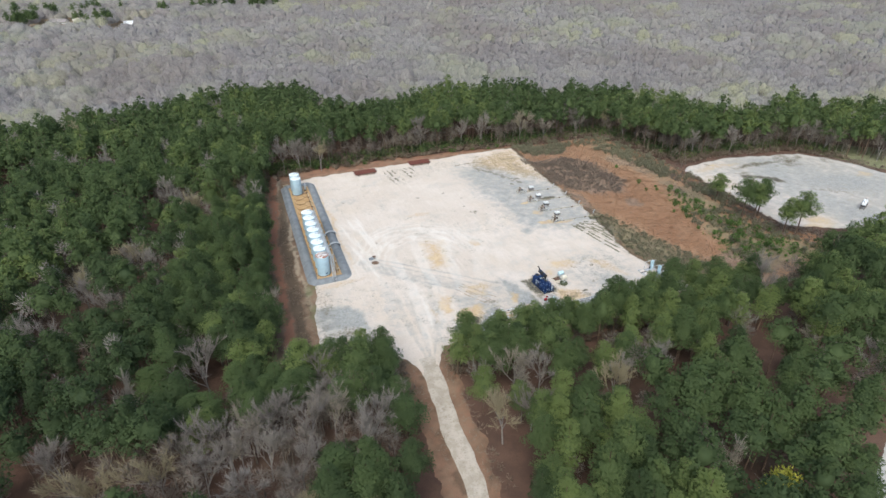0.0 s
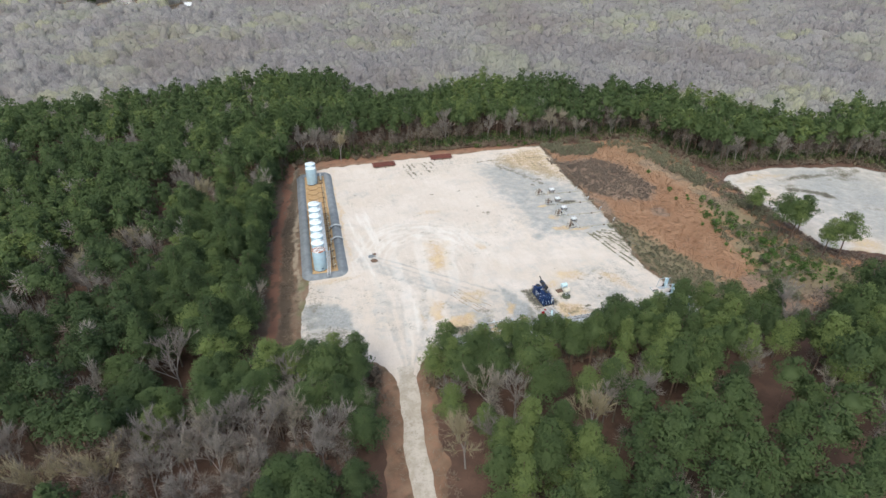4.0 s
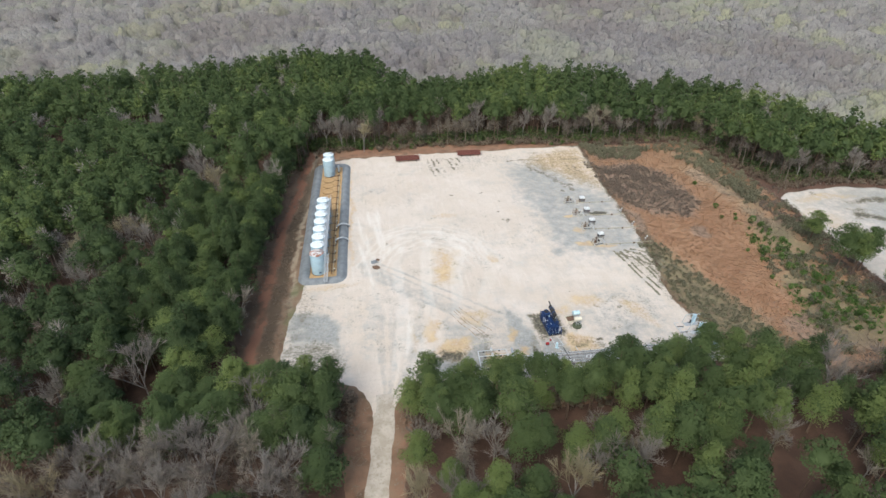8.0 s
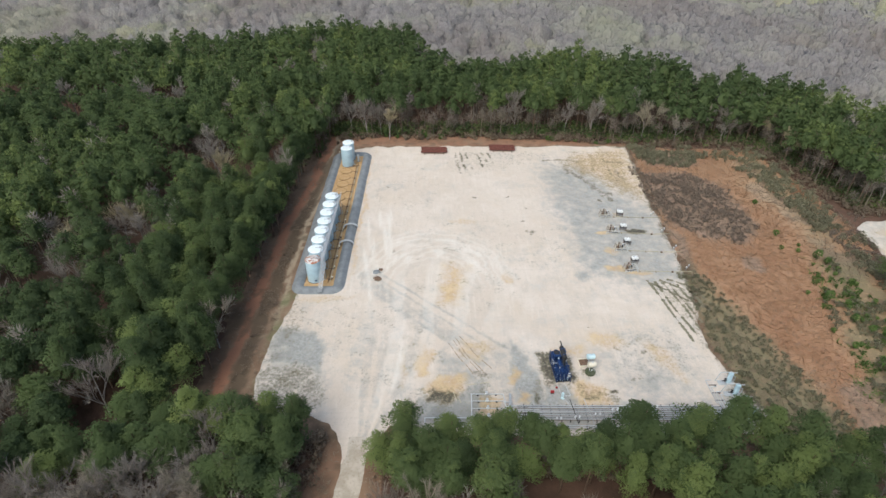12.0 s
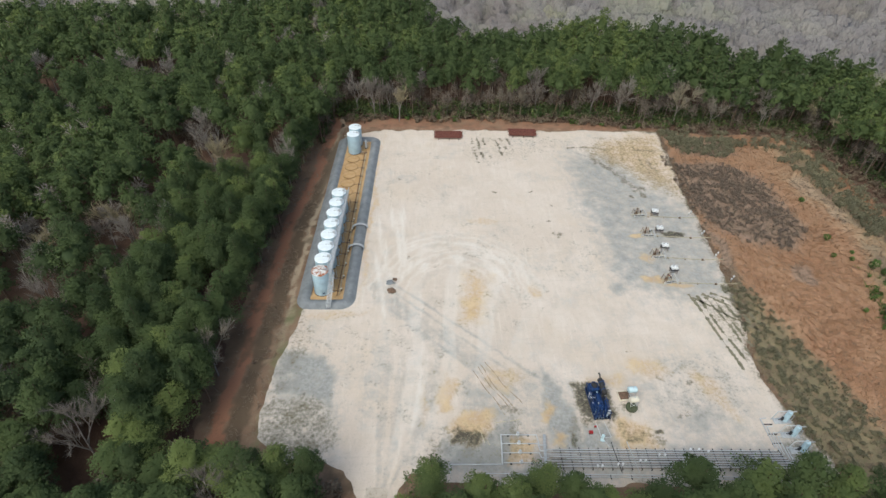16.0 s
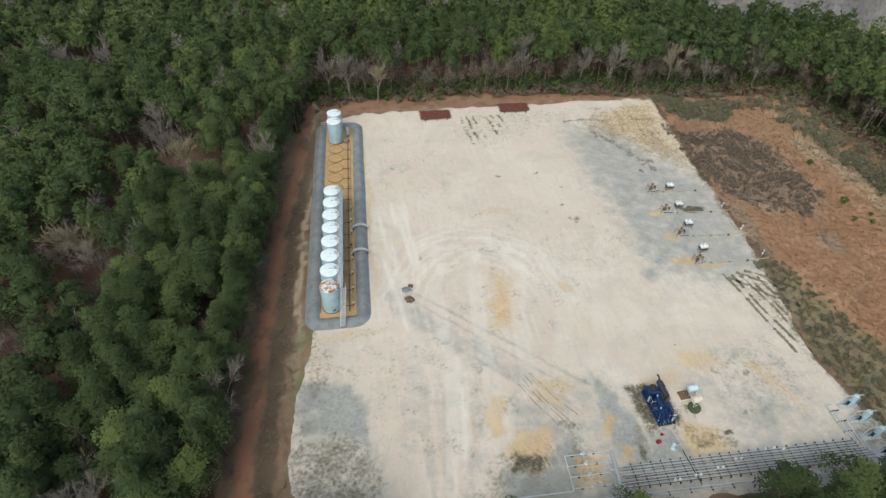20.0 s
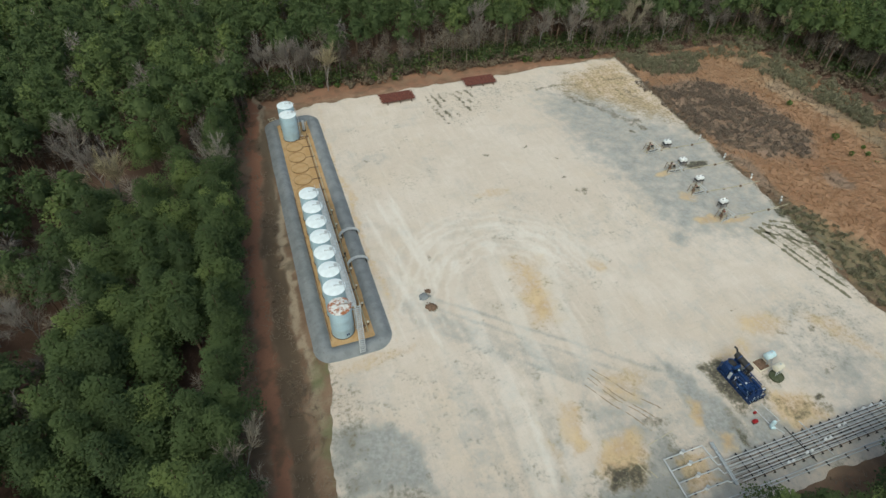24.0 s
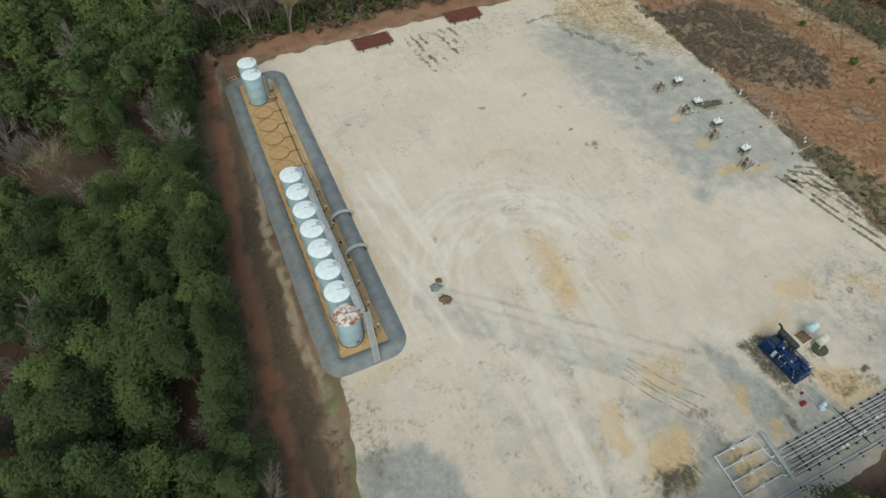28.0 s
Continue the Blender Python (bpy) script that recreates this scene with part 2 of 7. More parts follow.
M_YELLOW = leaves("yellow_bloom", (0.30, 0.30, 0.05), (0.42, 0.40, 0.06), (0.5, 0.48, 0.10))
M_BRIAR = leaves("dead_briars", (0.30, 0.24, 0.20), (0.36, 0.295, 0.24), (0.40, 0.34, 0.255), through_light=0.5)
M_SEDGE = leaves("broomsedge", (0.36, 0.20, 0.115), (0.435, 0.26, 0.152), (0.48, 0.355, 0.23), through_light=0.45)
M_BRUSH = leaves("dry_brush", (0.20, 0.15, 0.115), (0.26, 0.20, 0.15), (0.31, 0.255, 0.18), through_light=0.4)
M_BARK = mixed("pine_bark", (0.13, 0.085, 0.06), (0.20, 0.14, 0.105), 3.0, 0.95, bump=0.6)
M_GREYBARK = mixed("grey_bark", (0.23, 0.205, 0.19), (0.33, 0.30, 0.28), 2.0, 0.9)
M_TANK = paint("pale_blue_tank_paint", (0.47, 0.63, 0.73))
M_ROOF = paint("white_roof_paint", (0.82, 0.89, 0.93), streak=False)
M_RUSTROOF = paint("rusted_roof_paint", (0.74, 0.74, 0.73), rust=0.2, streak=False)
M_WHITE = paint("white_paint", (0.80, 0.81, 0.82), rough=0.35)
M_CREAM = paint("cream_paint", (0.75, 0.70, 0.58), rough=0.4)
M_SKYTANK = paint("sky_blue_paint", (0.58, 0.74, 0.80), rough=0.4)
M_BLUE = paint("dark_blue_paint", (0.014, 0.036, 0.115), rough=0.4)
M_BLUE2 = paint("bright_blue_paint", (0.018, 0.052, 0.165), rough=0.4)
M_NAVY = paint("oily_navy_paint", (0.006, 0.012, 0.032), rough=0.35)
M_DARK = mixed("black_iron", (0.025, 0.025, 0.028), (0.05, 0.047, 0.045), 3.0, 0.6)
M_GREY = mixed("galvanised_steel", (0.42, 0.44, 0.46), (0.54, 0.56, 0.58), 2.0, 0.5, 0.25)
M_PIPE = paint("grey_pipe_paint", (0.60, 0.62, 0.64), rough=0.45)
M_RUST = mixed("rusty_tubing", (0.10, 0.035, 0.028), (0.15, 0.055, 0.04), 1.5, 0.85, dirt=(0.07, 0.03, 0.025))
M_BROWN = mixed("rusty_iron", (0.12, 0.075, 0.05), (0.20, 0.13, 0.09), 3.0, 0.8, dirt=(0.06, 0.04, 0.035))
M_RING = mixed("sand_caked_ring", (0.26, 0.165, 0.085), (0.36, 0.24, 0.12), 1.2, 0.9)
M_YPIPE = mixed("sun_bleached_pipe", (0.45, 0.40, 0.28), (0.55, 0.50, 0.38), 1.0, 0.7)
M_REDPAINT = paint("red_paint", (0.35, 0.02, 0.025))
M_OLIVE = mixed("olive_sump", (0.06, 0.075, 0.04), (0.10, 0.11, 0.07), 2.0, 0.7)
M_SHINGLE = mixed("house_roof", (0.22, 0.20, 0.19), (0.34, 0.31, 0.30), 1.0, 0.9)
M_SIDING = mixed("house_siding", (0.70, 0.69, 0.67), (0.78, 0.77, 0.75), 1.0, 0.8)
M_GLASS = mixed("dark_window", (0.03, 0.035, 0.04), (0.05, 0.05, 0.06), 1.0, 0.1)

# ---- geometry helpers ----


class Geo:
    """Collects faces of one part."""

    def __init__(self):
        self.v, self.f = [], []

    def add(self, verts, faces):
        n = len(self.v)
        self.v += [tuple(p) for p in verts]
        self.f += [tuple(i + n for i in f) for f in faces]
        return self

    def box(self, c, s, rz=0.0, c2=0.0):
        """A box about c of size s, its long edges chamfered by c2."""
        a, b, h = (v / 2 for v in s)
        k = min(c2 or 0.08 * min(s), 0.45 * min(s))
        ring = [(a - k, -b), (a, -b + k), (a, b - k), (a - k, b), (-a + k, b), (-a, b - k), (-a, -b + k), (-a + k, -b)]
        inner = [(x * (1 - k / a), y * (1 - k / b)) for x, y in ring]
        pts = [(x, y, z) for r, z in ((inner, -h), (ring, -h + k), (ring, h - k), (inner, h)) for x, y in r]
        co, si = math.cos(rz), math.sin(rz)
        pts = [(c[0] + x * co - y * si, c[1] + x * si + y * co, c[2] + z) for x, y, z in pts]
        faces = [tuple(reversed(range(8))), tuple(range(24, 32))]
        faces += [(r * 8 + i, r * 8 + (i + 1) % 8, r * 8 + 8 + (i + 1) % 8, r * 8 + 8 + i) for r in range(3) for i in range(8)]
        return self.add(pts, faces)

    def tube(self, p, q, r, n=8, r2=None, caps=True):
        p, q = Vector(p), Vector(q)
        r2 = r if r2 is None else r2
        d = (q - p).normalized()
        u = d.orthogonal().normalized()
        w = d.cross(u)
        ring = [u * math.cos(2 * math.pi * i / n) + w * math.sin(2 * math.pi * i / n) for i in range(n)]
        pts = [p + e * r for e in ring] + [q + e * r2 for e in ring]
        faces = [(i, (i + 1) % n, n + (i + 1) % n, n + i) for i in range(n)]
        if caps:
            faces += [tuple(reversed(range(n))), tuple(range(n, 2 * n))]
        return self.add(pts, faces)

    def path(self, pts, r, n=8):
        for a, b in zip(pts, pts[1:]):
            self.tube(a, b, r, n)
        for p in pts[1:-1]:
            self.ball(p, r * 1.04, 8, 4)
        return self

    def ball(self, c, r, n=10, rings=6, sz=1.0):
        prof = [(r * math.sin(math.pi * i / rings), -r * sz * math.cos(math.pi * i / rings)) for i in range(rings + 1)]
        return self.lathe(c, prof, n)

    def lathe(self, c, prof, n=24):
        """A profile of (radius, height) turned about an upright axis through c."""
        pts, faces = [], []
        for r, z in prof:
            pts += [(c[0] + r * math.cos(2 * math.pi * i / n), c[1] + r * math.sin(2 * math.pi * i / n), c[2] + z) for i in range(n)]
        for k in range(len(prof) - 1):
            faces += [(k * n + i, k * n + (i + 1) % n, (k + 1) * n + (i + 1) % n, (k + 1) * n + i) for i in range(n)]
        faces += [tuple(reversed(range(n))), tuple(range((len(prof) - 1) * n, len(prof) * n))]
        return self.add(pts, faces)

    def drum(self, p, q, r, n=20, dome=0.25):
        """A lying or standing drum with domed ends from p to q."""
        p, q = Vector(p), Vector(q)
        d = (q - p).normalized()
        e = d * (r * dome)
        self.tube(p, q, r, n, caps=False)
        self.tube(q, q + e, r, n, r * 0.6)
        self.tube(p, p - e, r, n, r * 0.6)
        return self

    def mesh(self, name, mat, smooth=False):
        me = bpy.data.meshes.new(name)
        me.from_pydata(self.v, [], self.f)
        me.materials.append(mat)
        if smooth:
            me.shade_smooth()
            me.set_sharp_from_angle(angle=radians(40))
        return me


def thing(name, label, category, m=None, group="", kind=""):
    """An Empty at a thing's base."""
    ob = new(name)
    ob.empty_display_size = 0.2
    ob.matrix_basis = m or Matrix()
    return tagged(ob, label, category, group, kind)


def part(name, geo, mat, parent, label="", smooth=True):
    ob = new(name, geo.mesh(name, mat, smooth) if isinstance(geo, Geo) else geo)
    ob.parent = parent
    if label:
        ob["label"] = label
    return ob


def from_arrays(name, verts, tris, mat, tint=None, normals=None):
    """A mesh of triangles out of arrays."""
    me = bpy.data.meshes.new(name)
    me.vertices.add(len(verts))
    me.vertices.foreach_set("co", np.asarray(verts, np.float32).ravel())
    n = len(tris)
    me.loops.add(3 * n)
    me.loops.foreach_set("vertex_index", np.asarray(tris, np.int32).ravel())
    me.polygons.add(n)
    me.polygons.foreach_set("loop_start", np.arange(0, 3 * n, 3, dtype=np.int32))
    me.update(calc_edges=True)
    if tint is not None:
        me.attributes.new("tint", "FLOAT", "POINT").data.foreach_set("value", np.asarray(tint, np.float32))
    me.materials.append(mat)
    if normals is not None:
        me.shade_smooth()
        me.normals_split_custom_set_from_vertices(np.asarray(normals, np.float32).tolist())
    return me


def smooth01(x):
    x = np.clip(x, 0.0, 1.0)
    return x * x * (3 - 2 * x)


def vnoise(x, y, scale, seed=0, octaves=3):
    """Value noise in the plane, about 0 to 1."""
    out, amp, total = 0.0, 1.0, 0.0
    for o in range(octaves):
        u, v = x * scale, y * scale
        i, j = np.floor(u).astype(np.int64), np.floor(v).astype(np.int64)
        fu, fv = u - i, v - j
        fu, fv = fu * fu * (3 - 2 * fu), fv * fv * (3 - 2 * fv)

        def h(a, b):
            k = (a * 374761393 + b * 668265263 + (seed + o) * 1274126177) & 0xFFFFFFFF
            k = ((k ^ (k >> 13)) * 1103515245) & 0xFFFFFFFF
            return ((k ^ (k >> 16)) & 0xFFFF) / 65535.0

        out = out + amp * ((h(i, j) * (1 - fu) + h(i + 1, j) * fu) * (1 - fv) + (h(i, j + 1) * (1 - fu) + h(i + 1, j + 1) * fu) * fv)
        total += amp
        amp *= 0.5
        scale *= 2.0
    return out / total


def inside(x, y, poly):
    """How far points lie inside a polygon (negative: outside)."""
    d = np.full(np.shape(x), 1e9)
    odd = np.zeros(np.shape(x), bool)
    for (ax, ay), (bx, by) in zip(poly, poly[1:] + poly[:1]):
        ex, ey = bx - ax, by - ay
        t = np.clip(((x - ax) * ex + (y - ay) * ey) / (ex * ex + ey * ey), 0, 1)
        d = np.minimum(d, np.hypot(x - ax - t * ex, y - ay - t * ey))
        cross = (ay > y) != (by > y)
        odd ^= cross & (x < ax + (y - ay) * ex / (ey if abs(ey) > 1e-9 else 1e-9))
    return np.where(odd, d, -d)


def blob(x, y, cx, cy, rx, ry, turn=0.0):
    """1 in the middle of an ellipse, falling to 0 at its rim."""
    c, s = math.cos(radians(turn)), math.sin(radians(turn))
    u, v = ((x - cx) * c + (y - cy) * s) / rx, (-(x - cx) * s + (y - cy) * c) / ry
    return smooth01(1.35 - np.hypot(u, v))


def streak(x, y, ax, ay, bx, by, width):
    """1 along a line, falling to 0 at its width."""
    ex, ey = bx - ax, by - ay
    t = np.clip(((x - ax) * ex + (y - ay) * ey) / (ex * ex + ey * ey), 0, 1)
    return smooth01(1.3 - np.hypot(x - ax - t * ex, y - ay - t * ey) / width)


def patch(name, poly, step, mat, height, rim, edge, label, category, stain=None, lift=0.0, rough=0.05):
    """A sheet of ground over a polygon: it stands proud inside and dips under the ground at an uneven edge."""
    p = np.array(poly)
    xs = np.arange(p[:, 0].min() - edge - 1, p[:, 0].max() + edge + 1, step)
    ys = np.arange(p[:, 1].min() - edge - 1, p[:, 1].max() + edge + 1, step)
    x, y = np.meshgrid(xs, ys)
    d = inside(x, y, poly) + edge * (vnoise(x, y, 0.25, 5) - 0.5) * 2
    z = -0.12 + (height + 0.12) * smooth01((d + rim) / (2 * rim)) + rough * (vnoise(x, y, 0.4, 9) - 0.5) * smooth01(d / rim) + lift
    keep = d > -2 * rim - step
    ny, nx = x.shape
    idx = np.arange(nx * ny).reshape(ny, nx)
    q = np.stack([idx[:-1, :-1], idx[:-1, 1:], idx[1:, 1:], idx[1:, :-1]], -1).reshape(-1, 4)
    q = q[keep.ravel()[q].any(1)]
    used = np.unique(q)
    back = np.zeros(nx * ny, np.int64)
    back[used] = np.arange(len(used))
    q = back[q]
    tris = np.concatenate([q[:, [0, 1, 2]], q[:, [0, 2, 3]]])
    v = np.stack([x, y, z], -1).reshape(-1, 3)[used]
    me = from_arrays(name, v, tris, mat)
    me.shade_smooth()
    if stain:
        rgba = np.stack(stain(v[:, 0], v[:, 1], d.ravel()[used]), -1)
        me.attributes.new("stain", "FLOAT_COLOR", "POINT").data.foreach_set("color", np.clip(rgba, 0, 1).astype(np.float32).ravel())
    return tagged(new(name, me), label, category, kind="structure")


# ---- the ground ----
PAD = [(-37, 58.5), (52.5, 58), (50.5, 35), (48.9, 14), (47.9, 0), (47.7, -11), (46.2, -23), (43, -35), (43.5, -43), (45.5, -50), (48, -57), (49, -61.3),
       (20, -61.2), (-12, -60.6), (-22, -59.5), (-25.5, -58.5), (-28, -62), (-30, -67), (-34, -67), (-35, -60.5), (-37, -57.4), (-41, -55.2), (-48, -55.5), (-53, -51),
       (-53.5, -46), (-52.7, -32), (-50.5, -25), (-50.0, -19), (-49.6, 30), (-48.8, 53), (-40, 57.5)]
CLEARING = [(-51, 65), (-56.3, 28), (-59.3, -1), (-60.8, -27), (-63, -57), (-50, -60), (-39.5, -62), (-40, -82), (-43, -110), (-48, -190), (-36, -190), (-31, -110), (-27.5, -82),
            (-25.5, -65.5), (20, -67.2), (34, -67.4), (46, -68), (56, -69), (63, -70.5), (85, -68), (97, -65), (115, -65), (130, -69), (150, -80), (190, -100), (260, -130), (300, -40), (185, -20), (172, -4), (163, 7), (131, 15),
            (108, 14), (103, 33), (97, 57), (48, 60), (20, 65)]
FIELD = [(52.5, 57), (96, 55), (101, 32), (103, 9), (101, -20), (99, -45), (112, -60), (97, -70), (63, -67), (48, -65), (46, -50), (43, -36), (46, -23), (48, -11), (49, 14), (50.5, 35)]
PAD2 = [(104, 7), (110, 10), (131, 11), (150, 6), (162, 3.5), (170, -9), (176, -28), (230, -60), (220, -95), (150, -68), (130, -56), (115, -52), (101.5, -42), (104, -19)]
ROAD = [(-28.6, -60), (-29.9, -69), (-31.6, -81), (-33.0, -98), (-36, -130), (-42, -195), (-47, -195), (-40.5, -130), (-37.2, -98), (-35.5, -81), (-34.3, -69), (-33.6, -60)]
ROAD2 = [(20, -130), (60, -109), (62, -113), (22, -135)]
RED = [(-51.5, 65), (-56.3, 28), (-59.5, -1), (-60.8, -27), (-62, -55), (-58.6, -56), (-57.9, -27), (-57.7, -8), (-56.6, 11), (-54.9, 28), (-50.2, 65)]


def grid_lines(a, b, step, reach):
    mid = np.arange(a, b + step / 2, step)
    out = np.array([30.0, 90.0, 250.0, 700.0, reach])
    return np.concatenate([a - out[::-1], mid, b + out])


gx, gy = np.meshgrid(grid_lines(-220, 320, 6.0, 2400), grid_lines(-210, 420, 6.0, 2400))
gz = np.where(inside(gx, gy, CLEARING) > -6, 0.0, 0.5 * (vnoise(gx, gy, 0.03, 3) - 0.5))
gi = np.arange(gx.size).reshape(gx.shape)
gq = np.stack([gi[:-1, :-1], gi[:-1, 1:], gi[1:, 1:], gi[1:, :-1]], -1).reshape(-1, 4)
ground_mesh = from_arrays("ground", np.stack([gx, gy, gz], -1).reshape(-1, 3), np.concatenate([gq[:, [0, 1, 2]], gq[:, [0, 2, 3]]]), M_FLOOR)
ground_mesh.shade_smooth()
tagged(new("ground", ground_mesh), "red-brown pine straw and leaf litter on the forest floor", "ground", kind="structure")


def warp(x, y, seed, amount=5.0):
    """Bends the plane, so that patches get uneven outlines."""
    return (x + amount * (vnoise(x, y, 0.11, seed, 4) - 0.5) + 1.6 * (vnoise(x, y, 0.7, seed + 2) - 0.5),
            y + amount * (vnoise(x, y, 0.11, seed + 1, 4) - 0.5) + 1.6 * (vnoise(x, y, 0.7, seed + 3) - 0.5))


def patches(x, y, items):
    out = np.zeros_like(x)
    for cx, cy, rx, ry, turn, k in items:
        out = np.maximum(out, k * blob(x, y, cx, cy, rx, ry, turn))
    return out


def zone(x, y, poly, soft):
    """1 inside a polygon, 0 outside, with a soft rim."""
    return smooth01(0.5 + inside(x, y, poly) / (3.2 * soft))


def pad_stain(x, y, d):
    """Grey gravel, ochre sand, weeds and pale wheel tracks on the pad."""
    wx, wy = warp(x, y, 21)
    bx, by = warp(x, y, 51, 3.0)
    patchy = vnoise(x, y, 0.16, 25, 4)
    # grey gravel
    grey = 0.78 * zone(wx, wy, [(18.9, 45), (18, 29), (19, 11.6), (19, -3), (21, -15), (34, -20), (50, -17), (50, 0), (49, 14), (42, 29), (35, 48)], 4.5)
    for poly, k, soft in (([(-0.6, -35.9), (2.1, -40.7), (4.9, -46.2), (6.3, -55), (0.6, -55), (-1.5, -51.9), (-1.9, -46.4)], 1.0, 1.2),
                          ([(-8.5, -47), (-6.7, -52), (-9, -59), (-21, -58), (-20, -51.4), (-14.3, -53), (-10.9, -49.3)], 1.0, 1.2),
                          ([(-15.4, -38.7), (-9.2, -41.3), (-7.3, -48), (-11, -50.1), (-16.1, -45.3)], 0.7, 2.0),
                          ([(-52, -31.4), (-43.5, -33), (-40.4, -41.1), (-41.3, -46), (-51.9, -42), (-53, -35.1)], 1.0, 1.3),
                          ([(-53, -40), (-42, -40), (-38, -50), (-40, -57), (-54, -57)], 0.6, 2.5),
                          ([(5, -49), (11, -49.5), (12, -54), (5.5, -54)], 1.0, 0.8),
                          ([(19, -47), (30, -43), (37, -52), (24, -54)], 0.65, 3.0),
                          ([(-5, -53.5), (40, -54), (46, -48), (49, -60), (-12, -60)], 0.75, 1.5)):
        grey = np.maximum(grey, k * zone(bx, by, poly, soft))
    grey = np.maximum(grey, 0.5 * streak(wx, wy, -31.3, -17, -12.4, -36, 3.0))
    grey = np.maximum(grey, patches(wx, wy, [(21, -15, 2.4, 3, 0, 0.8), (-33, -14, 4, 4, 0, 0.5), (-29, 30, 5, 3, 0, 0.4), (-2, -45, 14, 11, 0, 0.45), (28, -42, 16, 12, 0, 0.4), (-24, -46, 3, 14, -12, 0.45), (-33, -38, 3, 14, -10, 0.4)]))
    grey = np.maximum(grey, 0.22 * smooth01((patchy - 0.5) / 0.15))
    # ochre sand
    ochre = 1.25 * zone(bx, by, [(-13.5, -8), (-8, -10.5), (-9.5, -17), (-11, -24.4), (-15, -24), (-14.5, -16)], 2.8) * (0.55 + 0.7 * patchy)
    for poly, k, soft in (([(-19.1, -37), (-16.9, -40), (-18.9, -46), (-21.4, -46.2), (-21.6, -42)], 0.9, 0.8), ([(-15.7, -45.4), (-10.8, -46.1), (-11.4, -50), (-14.6, -53.3), (-18.3, -52.1), (-18.4, -47.9)], 1.0, 1.0),
                          ([(-0.5, -43.5), (0.6, -45.4), (-1.0, -49.4), (-2.6, -48.2)], 1.0, 0.6), ([(0.4, -50), (2.2, -51.5), (1.9, -54.4), (-0.4, -53.8)], 1.0, 0.7),
                          ([(12.5, -47.6), (17.6, -49.0), (19, -54.2), (11.5, -54.2), (11.5, -51)], 1.1, 1.4), ([(6.5, -39.5), (16, -38), (15, -41), (7, -41.5)], 0.8, 1.2), ([(-12, -36), (-5, -35), (-3, -39), (-8, -43), (-13, -40)], 0.65, 1.6),
                          ([(32, 53), (51, 57), (51, 40), (49, 20), (44, 24), (36, 32), (31, 38), (26, 45)], 0.85, 4.0), ([(-9.5, -51.8), (-4, -52), (-4, -57), (-9.8, -57)], 0.8, 0.5)):
        ochre = np.maximum(ochre, k * zone(bx, by, poly, soft))
    ochre = np.maximum(ochre, patches(bx, by, [(1.2, -15, 1.7, 2.6, 0, 0.9), (-8.5, 10, 5, 2, 0, 0.6), (30, -11.5, 3.5, 1.8, 0, 0.95), (31, 4.5, 2.6, 1.4, 0, 0.9), (31, -3.6, 2, 1.8, 0, 0.8), (35, -13.5, 4, 1.2, 0, 0.8), (-37.2, 18, 0.9, 42, -1, 0.7),
                                               (36, 14, 3, 2, 0, 0.5), (-24, -44, 1.0, 7, 0, 0.55), (-42, -22.5, 9, 1.6, 3, 0.6), (33, -46, 2, 5, 30, 0.6), (21, -36.5, 5, 3.2, -20, 0.75), (31, -41, 2.2, 5, 35, 0.7)]))
    # weeds, oil and mud
    weed = 0.85 * smooth01((3.0 - d) / 4.0) * vnoise(x, y, 0.3, 31)
    weed = np.maximum(weed, 1.5 * smooth01((x - 38) / 4) * smooth01((3.2 - d) / 3.5) * vnoise(x, y, 0.22, 33, 4))
    for poly, k, soft in (([(-17.7, -49.8), (-12.9, -51.3), (-14.4, -53.6), (-18.2, -52.8)], 1.15, 0.9), ([(28, 53), (51, 57), (51, 40), (49, 16), (44, 22), (34, 30), (26, 38), (22, 45)], 0.5, 3.0), ([(12, -48.5), (18, -49.5), (19, -53.5), (12, -54)], 0.62, 1.6), ([(42, -33), (48, -20), (47, -40), (49, -60), (40, -56), (44, -46)], 0.6, 1.5), ([(21, -34), (38, -31), (44, -46), (26, -53), (19, -47)], 0.33, 3.5),
                          ([(-14.7, 49), (-4, 56), (24, 54), (28, 49), (14, 43), (-5, 35), (-11, 38)], 0.36, 2.5), ([(-53, -43), (-43, -43), (-38, -52), (-42, -57), (-54, -56)], 0.62, 2.0), ([(-24, -50), (-6, -47), (-3, -58), (-25, -58)], 0.46, 2.0), ([(-52, -24), (-46, -26), (-48, -42), (-53, -42)], 0.5, 1.5), ([(36, -16), (48, -15), (46, -26), (42, -37)], 0.52, 2.0),
                          ([(6.0, -40.6), (9, -40.2), (12.2, -43), (12.0, -48.8), (6.5, -48.9)], 1.45, 1.3), ([(4.9, -40.0), (7.5, -40.2), (7.3, -46.0), (5.6, -45.0)], 1.5, 1.2), ([(3.4, -47.5), (5.6, -47), (5.8, -53), (3.2, -53)], 0.6, 0.8), ([(10.6, -41.5), (12.6, -42), (12.8, -48.5), (10.6, -49.5)], 1.2, 1.2)):
        weed = np.maximum(weed, k * zone(bx, by, poly, soft))
